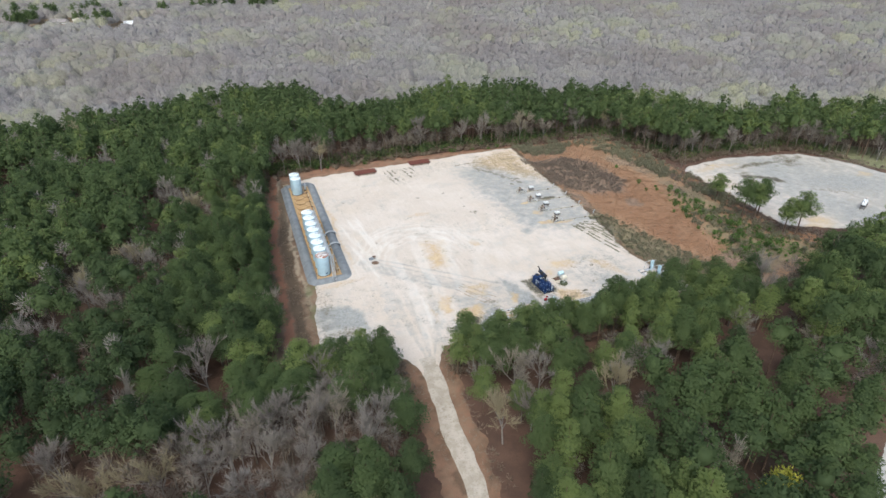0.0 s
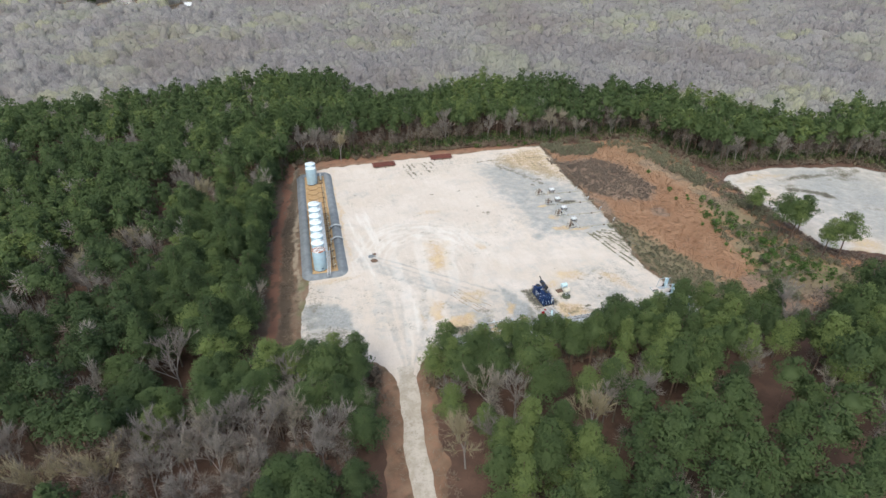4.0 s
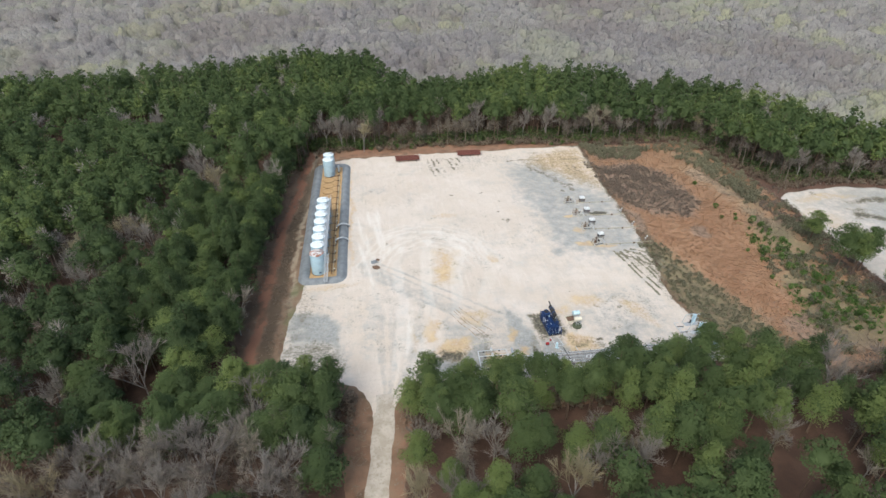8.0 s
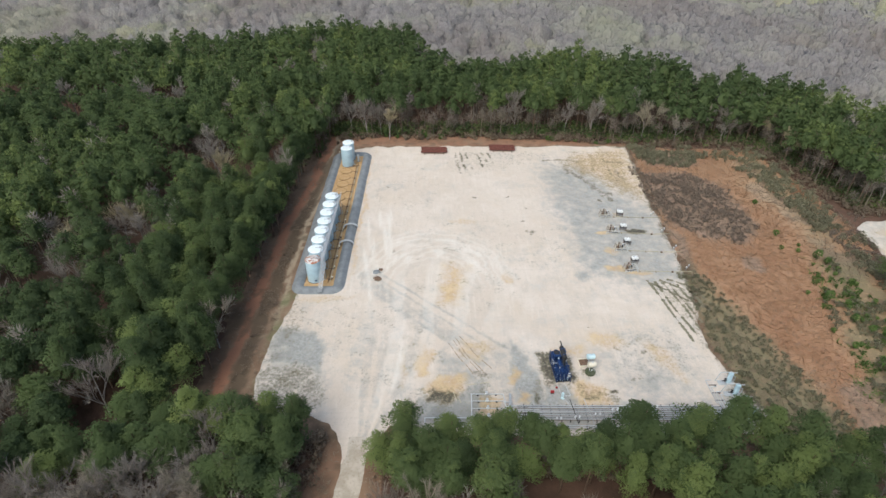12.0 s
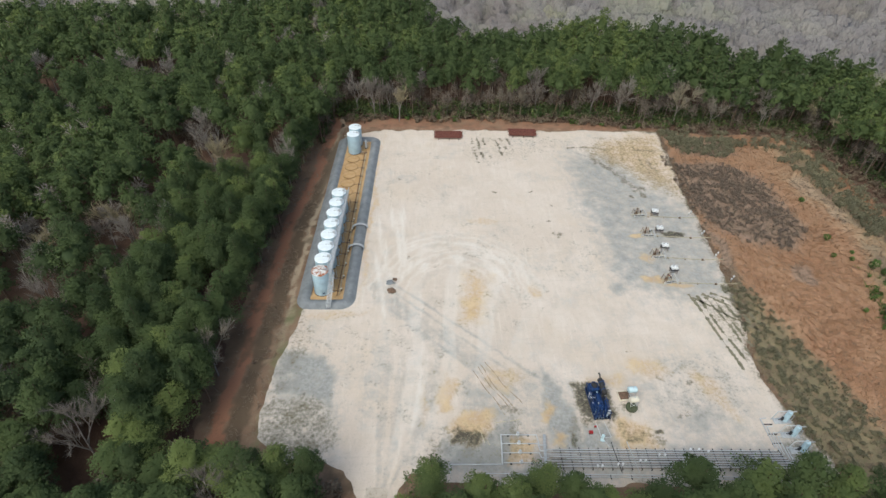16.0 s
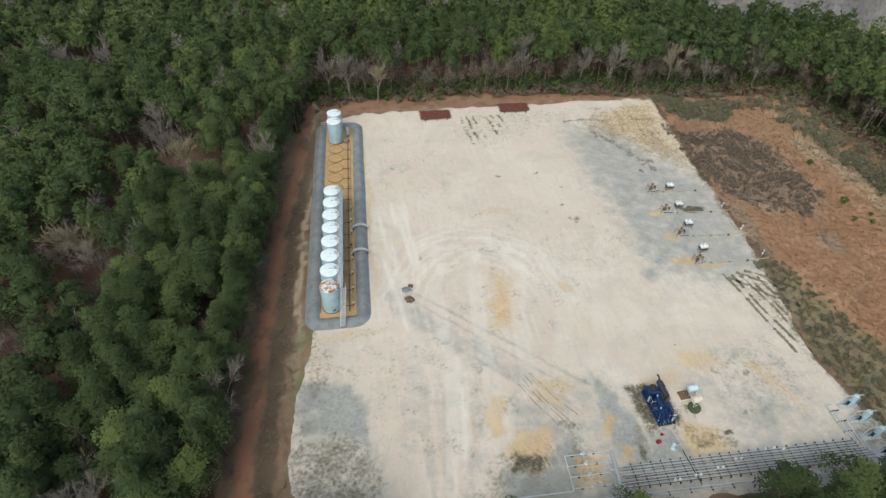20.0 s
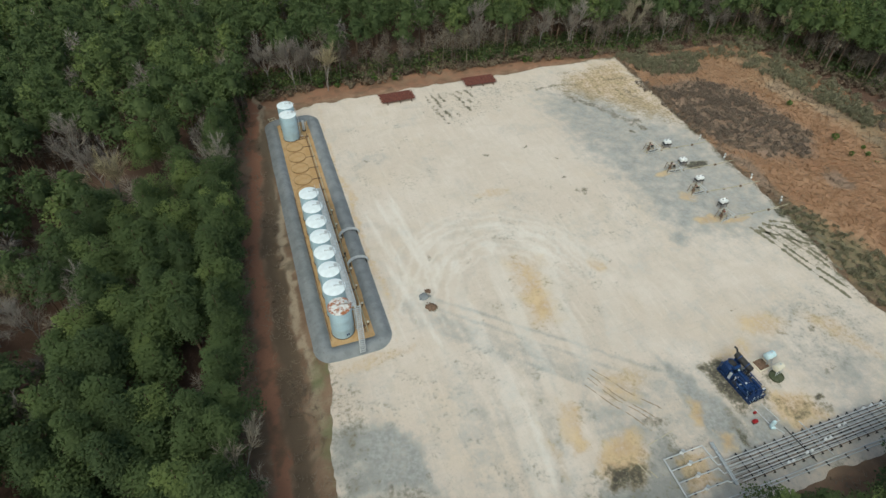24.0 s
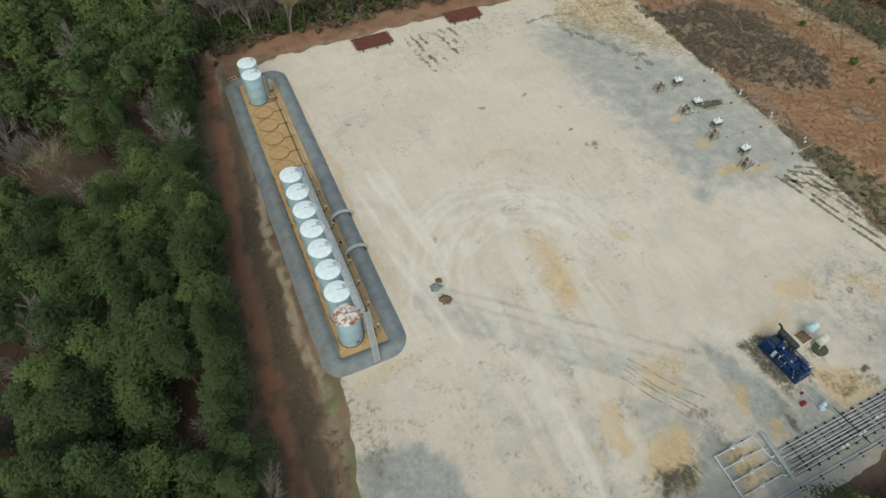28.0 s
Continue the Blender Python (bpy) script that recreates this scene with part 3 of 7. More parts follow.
    weed = np.maximum(weed, patches(bx, by, [(-31.0, -12.4, 1.0, 1.0, 0, 0.8), (-30.6, -15.4, 0.9, 0.9, 0, 0.8), (40, 5, 3.2, 1.3, -8, 1.6), (15.3, -45.5, 2.2, 1.6, 0, 0.6), (9.7, 6, 1.0, 1.2, 0, 0.65), (-7.5, -46.5, 3, 1.2, 0, 0.6), (25, -48, 2, 1.2, 0, 0.6),
                                             (19, -52.5, 2, 1.4, 0, 0.6), (37, 25, 3, 1.4, 20, 0.7), (34, 22, 1.0, 1.0, 0, 0.8), (-4, 23.8, 1.2, 0.5, 0, 0.7), (6, 23.5, 1.6, 0.7, 30, 0.8), (11.4, 17.3, 0.6, 0.5, 0, 0.7), (9.1, 10.9, 0.7, 0.6, 0, 0.8), (10.9, 5.1, 1.3, 1.5, 0, 0.75), (-31, 29.7, 1.5, 0.7, 0, 0.6), (15.5, 16, 1.0, 0.5, 0, 0.6), (-27.4, -3.4, 0.5, 0.5, 0, 0.7), (19.7, -50.7, 1.2, 0.7, 0, 0.9), (14, -52.4, 1.4, 0.5, 0, 0.8), (22.5, -38.8, 0.8, 1.2, 0, 0.7), (27.8, -40.5, 1.6, 0.8, 0, 0.7), (18.4, -31.9, 1.6, 0.4, -15, 0.85), (3.4, -52, 1.0, 2.6, 10, 0.9), (-50.5, -24, 3, 2.5, 0, 0.5)]))
    weed = np.maximum(weed, 0.45 * (vnoise(x, y, 0.035, 81) > 0.6) * vnoise(x, y, 0.45, 82))
    for ax, ay, ex, ey, k in ((22, 47.5, 50, 46, 0.7), (27, 41, 38, 22, 0.75), (40, 50, 45, 22, 0.6), (30, 54, 50, 53, 0.6), (44, 40, 48, 20, 0.65)):
        weed = np.maximum(weed, k * streak(bx, by, ax, ay, ex, ey, 1.0) * (0.5 + 0.8 * patchy))
    grey = np.maximum(grey, 0.8 * zone(bx, by, [(38, 36), (46, 36), (48, 20), (41, 22)], 2.0) * (0.5 + 0.8 * patchy))
    for n in range(8):
        weed = np.maximum(weed, 0.85 * streak(bx * 0.3 + x * 0.7, y, -9 + 1.9 * n, 53, -7.6 + 1.9 * n, 39 + n, 0.6) * smooth01((vnoise(x, y, 0.4, 60 + n) - 0.4) / 0.15))
    for n in range(7):
        weed = np.maximum(weed, 0.62 * streak(bx * 0.4 + x * 0.6, y, -51.5 + 1.7 * n, -40 - 0.4 * n, -52 + 1.9 * n, -54, 0.6) * smooth01((vnoise(x, y, 0.45, 260 + n) - 0.42) / 0.15))
    # wheel marks: arcs round the turning place, and ruts that open from the gate
    r, an = np.hypot(wx + 17, (wy + 16) * 0.92), np.arctan2(wy + 16, wx + 17)
    arc = vnoise(r * 1.0, an * 3.0, 0.9, 71, 3) * smooth01((22 - r) / 5) * smooth01((r - 7) / 4) * smooth01((wy + 19) / 8)
    far, turn = np.hypot(x + 31, y + 66), np.arctan2(x + 31, y + 66)
    lane = smooth01(1.2 - np.abs(turn - 0.12 - 0.004 * far) / (0.30 + 0.004 * far))
    fan = vnoise(turn * (9 + 0.22 * far) + 1.3 * vnoise(x, y, 0.06, 78), far * 0.05, 0.9, 73, 3) * smooth01((60 - far) / 25) * lane
    side = vnoise((x + 0.12 * y) * 1.1, y * 0.07, 0.8, 75, 3) * smooth01((x + 38) / 3) * smooth01((-20 - x) / 8) * smooth01((y + 30) / 10) * smooth01((30 - y) / 20)
    ruts = np.maximum(np.maximum(arc, fan), np.maximum(side, 0.68 * (vnoise(x * 0.5 + 0.35 * y, y * 0.12, 0.7, 77, 4))))
    track = 0.7 * smooth01((ruts - 0.48) / 0.25) * (1 - np.minimum(1, 1.2 * np.maximum(grey - 0.4, 0)))
    # turning circles, and the doubled tyre lines across the pad
    ring = smooth01((23 - r) / 4) * smooth01((r - 6) / 4) * smooth01((wy + 22) / 9)
    lines = smooth01((np.sin(r * 3.3 + 5.0 * vnoise(x, y, 0.08, 79, 3)) - 0.1) / 0.5) * (0.35 + 0.65 * vnoise(x, y, 0.25, 83))
    track = np.maximum(track, 0.55 * ring * lines)
    ochre = np.maximum(ochre, 0.18 * ring * (1 - lines))
    gate = smooth01((75 - far) / 25) * smooth01((far - 6) / 8) * lane
    ruts = smooth01((np.sin(turn * (14 + 0.5 * far) + 6.0 * vnoise(x, y, 0.05, 84, 3)) - 0.1) / 0.5) * (0.3 + 0.7 * vnoise(x, y, 0.2, 85))
    track = np.maximum(track, 0.5 * gate * ruts)
    ochre = np.maximum(ochre, 0.22 * gate * (1 - ruts))
    for k in (-2.2, -1.0, 0.6, 1.9):
        grey = np.maximum(grey, 0.75 * streak(bx * 0.3 + x * 0.7, by * 0.3 + y * 0.7, -33 + k, -14 + k, -4 + k * 1.6, -41 + k, 0.5) * (0.4 + 0.8 * patchy))
    grey = np.maximum(grey, 0.40 * smooth01((0.45 - np.where(lane > 0.5, fan, 1)) / 0.2) * smooth01((50 - far) / 15))
    grey = np.maximum(grey, 0.2 * smooth01((0.45 - np.where(arc > 0.02, arc, 1)) / 0.2))
    return grey, ochre, weed, track


def field_stain(x, y, d):
    """Dark brush, pale sand and green growth in the field."""
    wx, wy = warp(x, y, 121, 6.0)
    lump = vnoise(x, y, 0.22, 131, 4)
    dark = zone(wx, wy, [(50, 38), (64, 40), (74, 31), (74, 18), (75, 8), (69, 0), (60, 1), (53, 7), (50, 20)], 2.5) * (0.55 + 0.8 * lump)
    dark = np.maximum(dark, zone(wx, wy, [(53, 57), (74, 55), (72, 44), (56, 44)], 2.0) * (0.4 + 0.9 * lump))
    dark = np.maximum(dark, 0.9 * zone(wx, wy, [(48, 12), (50.5, 12), (52, -10), (49, -22), (46, -20), (48, -8)], 1.2))
    dark = np.maximum(dark, 0.5 * zone(wx, wy, [(42, -30), (50, -25), (55, -40), (62, -58), (48, -64), (42, -45)], 4))
    dark = np.maximum(dark, 0.75 * smooth01((3.0 - d) / 4) * lump * 1.6)
    dark = np.maximum(dark, 0.7 * smooth01((vnoise(x, y, 0.09, 133, 4) - 0.56) / 0.12))
    pale = zone(wx, wy, [(77, 36), (88, 40), (90, 20), (93, 12), (88, 7), (82, 18), (77, 22)], 2.5) * (0.3 + 0.9 * vnoise(x, y, 0.12, 125))
    pale = np.maximum(pale, 0.75 * zone(wx, wy, [(70, 54), (94, 54), (99, 25), (97, 0), (87, -4), (80, 10), (75, 32)], 4.0) * (0.2 + 1.1 * vnoise(x, y, 0.12, 127, 4)))
    green = zone(wx, wy, [(84, 50), (96, 48), (96, 22), (98, 10), (95, -20), (98, -62), (72, -62), (76, -30), (84, -8), (90, 8), (88, 30)], 3) * (0.25 + 0.9 * vnoise(x, y, 0.14, 126))
    green = np.maximum(green, zone(wx, wy, [(46, -14), (51, -10), (54, -30), (60, -50), (64, -62), (48, -65), (43, -42), (45, -26)], 3.0) * (0.85 + 0.5 * lump))
    return dark, pale * 0.85, green, 0 * x


def pad2_stain(x, y, d):
    """Washed grey bands and a green-edged puddle ring on the second pad."""
    wx, wy = warp(x, y, 91)
    cloud = vnoise(x, y, 0.07, 93, 4)
    east = smooth01((wx - 112) / 22)
    grey = np.maximum((0.5 + 0.5 * cloud) * (0.6 + 0.45 * east), patches(wx, wy, [(150, -25, 22, 12, -20, 1.0), (135, -48, 12, 8, 0, 0.95), (140, -20, 20, 14, -10, 0.8)]))
    bend = np.abs(np.hypot(wx - 121.5, (wy + 20) * 0.8) - 9.5)
    weed = np.maximum(0.95 * smooth01((3.2 - bend) / 2.6) * smooth01((wy + 22) / 6) * smooth01((wx - 116) / 5), 0.8 * smooth01((3 - d) / 4) * vnoise(x, y, 0.3, 95))
    weed = np.maximum(weed, 0.6 * smooth01((vnoise(x, y, 0.12, 96, 4) - 0.56) / 0.1) * smooth01((wy + 12) / 6))
    weed = np.maximum(weed, patches(wx, wy, [(137, 0.5, 17, 2.2, -3, 0.8), (150, -3, 7, 2, 0, 0.75), (124, -4.5, 7, 1.2, 0, 0.6), (140, -30, 14, 2, -25, 0.5)]))
    ochre = np.maximum(0.12 + 0.2 * (1 - cloud), patches(wx, wy, [(108, -8, 8, 12, 0, 0.5), (118, 5, 14, 3, 0, 0.6), (113, -46, 9, 5, 0, 0.75), (166, -24, 5, 4, 0, 0.6)]))
    return grey, ochre, weed, 0.25 * smooth01((1.4 - np.abs(d - 2)) / 1.0)


def verge_stain(x, y, d):
    """Red clay, pale sand, dead weeds and olive grass on the verge."""
    wx, wy = warp(x, y, 161, 2.5)
    lump = vnoise(x, y, 0.3, 163, 4)
    line = np.interp(wy, [-57, -27, -8, 11, 28, 65], [-60.4, -59.4, -58.6, -57.9, -55.6, -50.9])
    side = smooth01((-48 - wx) / 3)
    red = smooth01((1.9 - np.abs(wx - line)) / 1.1) * smooth01((70 - wy) / 6)
    red = np.maximum(red, 0.55 * smooth01((wy - 57) / 2) * (0.4 + lump))
    red = np.maximum(red, 0.42 * smooth01((-60 - wy) / 3) * (0.4 + 0.9 * lump))
    bank = np.interp(wy, [-33, -17, -3, 9, 30, 60], [-52.5, -53.2, -53.0, -52.6, -51.6, -50.0])
    pale = smooth01((1.3 - np.abs(wx - bank)) / 1.0) * smooth01((wy + 34) / 4) * (0.45 + 0.8 * lump)
    pale = np.maximum(pale, 0.42 * side * smooth01((wx + 56.5) / 3) * smooth01((-22 - wy) / 5) * (0.3 + lump))
    pale = np.maximum(pale, 0.6 * smooth01((wy - 56) / 2) * smooth01((61.5 - wy) / 2) * lump)
    dark = 1.15 * side * smooth01((2.1 - np.abs(wx - line - 3.2)) / 1.5) * (0.5 + 0.8 * lump)
    dark = np.maximum(dark, 0.6 * smooth01((lump - 0.55) / 0.15))
    grass = 0.9 * side * smooth01((2.2 - np.abs(wx + 52.5)) / 2) * smooth01((-16 - wy) / 4) * lump * 1.3
    grass = np.maximum(grass, 0.8 * patches(wx, wy, [(-49, -21.5, 3.5, 2.2, 0, 1.0), (-45, -58, 4, 2, 0, 0.8), (50, -20, 4, 14, 20, 0.7), (48, -45, 4, 14, -10, 0.9)]))
    return red, pale, dark, grass


patch("verge", [(-60.5, 67), (-62, 20), (-65, -30), (-66, -60), (-40, -62), (-41, -100), (-48, -190), (-37, -190), (-30, -100), (-26, -68), (20, -70), (63, -68), (54, -30), (54, 30), (56, 60), (0, 67)], 0.9, M_VERGE, 0.04, 1.5, 2.0,
      "brown weedy verge with a red clay firebreak and sandy bank", "verge", verge_stain)
patch("field_ground", FIELD, 1.0, M_FIELD, 0.10, 1.5, 2.0, "rough field of dry orange grass and brush", "field", field_stain)
patch("gravel_pad", PAD, 0.37, M_PAD, 0.16, 1.2, 1.2, "pale caliche well pad with wheel tracks and stains", "gravel pad", pad_stain)
patch("dirt_road", ROAD, 0.5, M_ROAD, 0.17, 0.8, 0.6, "sandy one-lane track leading onto the pad", "road")
patch("side_road", ROAD2, 0.8, M_PAD2, 0.1, 0.6, 0.4, "grey gravel lane between the pines", "road")
patch("neighbour_pad", PAD2, 0.9, M_PAD, 0.14, 1.5, 1.5, "second grey gravel pad behind the field", "gravel pad", pad2_stain)

patch("grass_bank", [(166, 6), (174, 7.5), (191, 4), (205, -14), (206, -40), (180, -29), (175, -12)], 0.7, M_SCRUBSOIL, 0.12, 1.2, 1.5, "olive grass bank behind the second pad", "grass")
patch("far_lawn", [(-330, 640), (-320, 560), (-262, 520), (-205, 500), (-150, 495), (-118, 520), (-110, 560), (-140, 600), (-230, 625)], 6.0, M_BANK, 0.9, 4.0, 6.0, "pale dry lawns round the distant houses", "lawn")

# ---- trees ----
rng = np.random.default_rng(7)


def leaf_tris(centres, size, r, up=0.5):
    """One triangle of foliage at each centre."""
    n = len(centres)
    a = r.normal(size=(n, 3))
    a[:, 2] *= 0.6
    a /= np.linalg.norm(a, axis=1, keepdims=True)
    b = r.normal(size=(n, 3))
    b[:, 2] *= 1 - up
    b -= a * (a * b).sum(1, keepdims=True)
    b /= np.linalg.norm(b, axis=1, keepdims=True)
    s = size * r.uniform(0.7, 1.3, (n, 1))
    v = np.stack([centres + a * s, centres - a * s * 0.5 + b * s * 0.8, centres - a * s * 0.5 - b * s * 0.8], 1).reshape(-1, 3)
    return v, np.arange(3 * n).reshape(-1, 3)


def facing(v, out):
    """Turns single triangles over, so that each one's front looks the way given for it."""
    v = v.reshape(-1, 3, 3)
    over = (np.cross(v[:, 1] - v[:, 0], v[:, 2] - v[:, 0]) * out).sum(1) < 0
    v[over] = v[over][:, ::-1]
    return v.reshape(-1, 3)


def needle_tris(base, way, length, width, r, out=None, flatness=0.3):
    """One thin blade from each base along its way; out: the way that the bough's surface faces."""
    n = len(base)
    way = way / np.linalg.norm(way, axis=1, keepdims=True)
    side = np.cross(way, r.normal(size=(n, 3)))
    side /= np.linalg.norm(side, axis=1, keepdims=True)
    s = length * r.uniform(0.7, 1.3, (n, 1))
    v = np.stack([base + side * width, base - side * width, base + way * s], 1)
    if out is None:
        return v.reshape(-1, 3), np.arange(3 * n).reshape(-1, 3)
    flat = np.cross(v[:, 1] - v[:, 0], v[:, 2] - v[:, 0])
    flat /= np.linalg.norm(flat, axis=1, keepdims=True)
    turned = (flat * out).sum(1) < 0
    v[turned] = v[turned][:, ::-1]
    flat[turned] *= -1
    out = out / np.linalg.norm(out, axis=1, keepdims=True)
    soft = (1 - flatness) * out + flatness * flat
    soft /= np.linalg.norm(soft, axis=1, keepdims=True)
    return v.reshape(-1, 3), np.arange(3 * n).reshape(-1, 3), np.repeat(soft, 3, 0)


def lumpy_dome(r, rings, sides, low, high, lobes, rough):
    """An uneven dome of unit size: places, triangles and the ways that they face."""
    d = [(math.cos(2 * math.pi * (i + 0.5 * (j % 2)) / sides) * math.cos(e), math.sin(2 * math.pi * (i + 0.5 * (j % 2)) / sides) * math.cos(e), math.sin(e)) for j, e in enumerate(np.linspace(low, high, rings)) for i in range(sides)]
    d = np.array(d + [(0.0, 0.0, 1.0)])
    knots = r.normal(size=(9, 3))
    knots /= np.linalg.norm(knots, axis=1, keepdims=True)
    swell = (np.maximum(0, d @ knots.T) ** 6 * r.uniform(-1, 1, 9)).sum(1)
    v = d * (1 + lobes * swell + r.uniform(-rough, rough, len(d)))[:, None]
    t = []
    for j in range(rings - 1):
        for i in range(sides):
            k = (i + 1) % sides
            lo, hi = j * sides, (j + 1) * sides
            t += [(lo + i, lo + k, hi + i), (lo + k, hi + k, hi + i)] if j % 2 == 0 else [(lo + i, hi + k, hi + i), (lo + i, lo + k, hi + k)]
    t += [((rings - 1) * sides + i, (rings - 1) * sides + (i + 1) % sides, rings * sides) for i in range(sides)]
    return v, np.array(t), d


def faced(v, t, d, real, up=0.2):
    """Vertex normals between those of the surface and those of the plain dome."""
    n = np.zeros_like(v)
    f = np.cross(v[t[:, 1]] - v[t[:, 0]], v[t[:, 2]] - v[t[:, 0]])
    for k in range(3):
        np.add.at(n, t[:, k], f)
    n /= np.maximum(np.linalg.norm(n, axis=1, keepdims=True), 1e-9)
    n = real * n + (1 - real) * d + np.array([0, 0, up])
    return n / np.linalg.norm(n, axis=1, keepdims=True)


def pine_crown(r, tall, wide, lobes, per, leaf, low=0.50, soft=0.75):
    """The crown of a pine: boughs that end in loose rounded heads of needle tufts."""
    base = tall * r.uniform(low, low + 0.12)
    deep = tall - base
    pts, outs, shade = [], [], []
    an = r.uniform(0, 6.28)
    stretch = np.array([r.uniform(0.85, 1.15), r.uniform(0.85, 1.15), 1.0])
    for k in range(lobes):
        u = 1.0 if k == 0 else 1 - ((k + r.uniform(-0.3, 0.3)) / lobes) ** 0.8
        an += 2.4 + r.uniform(-0.5, 0.5)
        reach = wide * 0.5 * (1 - 0.80 * max(u, 0.0) ** 2.6) * (1.0 if u > 0.25 else 0.75 + u)
        off = reach * (0.1 if k == 0 else r.uniform(0.30, 0.92))
        size = wide * r.uniform(0.13, 0.225) * (1.05 - 0.2 * u)
        c = np.array([off * math.cos(an), off * math.sin(an), base + 0.08 * deep + u * (deep * 0.92 - size * 0.6)]) * stretch
        out = np.array([math.cos(an) * off, math.sin(an) * off, 0.55 * wide * (u - 0.05)]) / (0.45 * wide)
        p = r.normal(size=(per, 3))
        p[:, 2] = p[:, 2] * 0.8 + 0.2
        p /= np.linalg.norm(p, axis=1, keepdims=True)
        pts.append(c + p * np.array([size, size, size * r.uniform(0.6, 0.8)]) * r.uniform(0.45, 1.12, (per, 1)))
        outs.append((1 - soft) * p + soft * out + np.array([0, 0, 0.4]) + r.normal(size=(per, 3)) * 0.10)
        # Random tint per head, plus painted light: upper heads paler, lower ones darker.
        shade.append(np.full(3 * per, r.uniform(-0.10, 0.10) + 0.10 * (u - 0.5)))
    m = np.concatenate(outs)
    m /= np.linalg.norm(m, axis=1, keepdims=True)
    v, t = leaf_tris(np.concatenate(pts), leaf, r, 0.3)
    v = facing(v, m)
    # Added inner dome closes gaps; its darker tint paints shade inside the crown.
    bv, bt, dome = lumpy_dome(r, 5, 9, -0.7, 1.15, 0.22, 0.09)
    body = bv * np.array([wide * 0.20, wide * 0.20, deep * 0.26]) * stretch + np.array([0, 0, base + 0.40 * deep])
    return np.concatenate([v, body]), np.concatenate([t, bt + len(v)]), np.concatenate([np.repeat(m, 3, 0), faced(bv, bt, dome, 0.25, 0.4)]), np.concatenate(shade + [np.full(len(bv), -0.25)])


def trunk_arrays(tall, rad, lean, sides=5):
    n = sides
    hs = np.array([0.0, 0.5, 1.0])
    v = [(lean[0] * h * h * tall + rad * (1 - 0.75 * h) * math.cos(2 * math.pi * i / n), lean[1] * h * h * tall + rad * (1 - 0.75 * h) * math.sin(2 * math.pi * i / n), h * tall) for h in hs for i in range(n)]
    t = []
    for k in range(2):
        for i in range(n):
            a, b, c, d = k * n + i, k * n + (i + 1) % n, k * n + n + (i + 1) % n, k * n + n + i
            t += [(a, b, c), (a, c, d)]
    return np.array(v), np.array(t)


def bare_tree(r, tall):
    """Trunk and limbs of a leafless broad-leaved tree as tapered sticks, and the ends of its twigs."""
    limbs, twigs, tips = [], [], []

    def grow(p, d, length, rad, level):
        q = p + d * length
        (limbs if level < 2 else twigs).append((p, q, rad, rad * 0.6))
        if level == 3:
            tips.append((p, q, d))
            return
        for k in range(r.integers(4, 6) if level else 5):
            e = d + r.normal(size=3) * (0.46 if level else 0.50)
            e[2] += 0.34
            e /= np.linalg.norm(e)
            at = p + d * length * (1.0 if k == 0 else r.uniform(0.45, 1.0))
            grow(at, e, length * r.uniform(0.55, 0.8), rad * 0.52, level + 1)

    grow(np.zeros(3), np.array([r.normal() * 0.04, r.normal() * 0.04, 1.0]), tall * 0.36, 0.17, 0)
    p, q, d = (np.repeat(np.array([t[k] for t in tips]), 26, 0) for k in range(3))
    n = len(p)
    base = p + (q - p) * r.uniform(0.2, 1.0, (n, 1))
    way = d + r.normal(size=(n, 3)) * 0.45 + np.array([0, 0, 0.2])
    return limbs, twigs, needle_tris(base, way, 1.05, 0.021, r)


def sticks(items, sides=3, thick=1.0, least=0.0):
    v, t = [], []
    for p, q, ra, rb in items:
        d = (q - p) / max(np.linalg.norm(q - p), 1e-6)
        u = np.cross(d, (0.3, 0.9, 0.1))
        u /= np.linalg.norm(u)
        w = np.cross(d, u)
        n = len(v)
        ra, rb = max(ra * thick, least), max(rb * thick, least)
        for c, rr in ((p, ra), (q, rb)):
            for i in range(sides):
                an = 2 * math.pi * i / sides
                v.append(c + (u * math.cos(an) + w * math.sin(an)) * rr)
        for i in range(sides):
            j = (i + 1) % sides
            t += [(n + i, n + j, n + sides + j), (n + i, n + sides + j, n + sides + i)]
    return np.array(v), np.array(t)


PINE_TALL = (13.2, 13.8, 14.6, 13.4, 16.0, 15.0, 16.4, 17.0, 15.6)


def pine_thing(seed, tone):
    r = np.random.default_rng(seed)
    tall, wide = PINE_TALL[seed - 100], r.uniform(5.6, 7.0)
    ob = thing("pine_tree", "tall loblolly pine with a bare trunk and dark green crown", "pine tree", group="pines round the pad")
    v, t = trunk_arrays(tall * 0.95, 0.2, (r.normal() * 0.02, r.normal() * 0.02), 7)
    part("trunk", from_arrays("trunk", v, t, M_BARK), None, ob)
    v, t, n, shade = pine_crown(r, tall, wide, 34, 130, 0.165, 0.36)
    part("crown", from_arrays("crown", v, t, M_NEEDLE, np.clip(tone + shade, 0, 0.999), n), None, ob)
    return ob


def bare_thing(seed):
    r = np.random.default_rng(seed)
    ob = thing("bare_tree", "leafless grey broad-leaved tree among the pines", "bare tree", group="bare trees among the pines")
    limbs, twigs, (fv, ft) = bare_tree(r, r.uniform(13.5, 16.5))
    v, t = sticks(limbs, 5)
    part("trunk", from_arrays("trunk", v, t, M_GREYBARK), None, ob)
    v, t = sticks(twigs, 3, 1.0, 0.03)
    v, t = np.concatenate([v, fv]), np.concatenate([t, ft + len(v)])
    part("twig_crown", from_arrays("twig_crown", v, t, M_TWIG, np.full(len(v), (0.1, 0.55, 0.98, 0.3, 0.9, 0.0, 0.65)[seed - 500])), None, ob)
    return ob


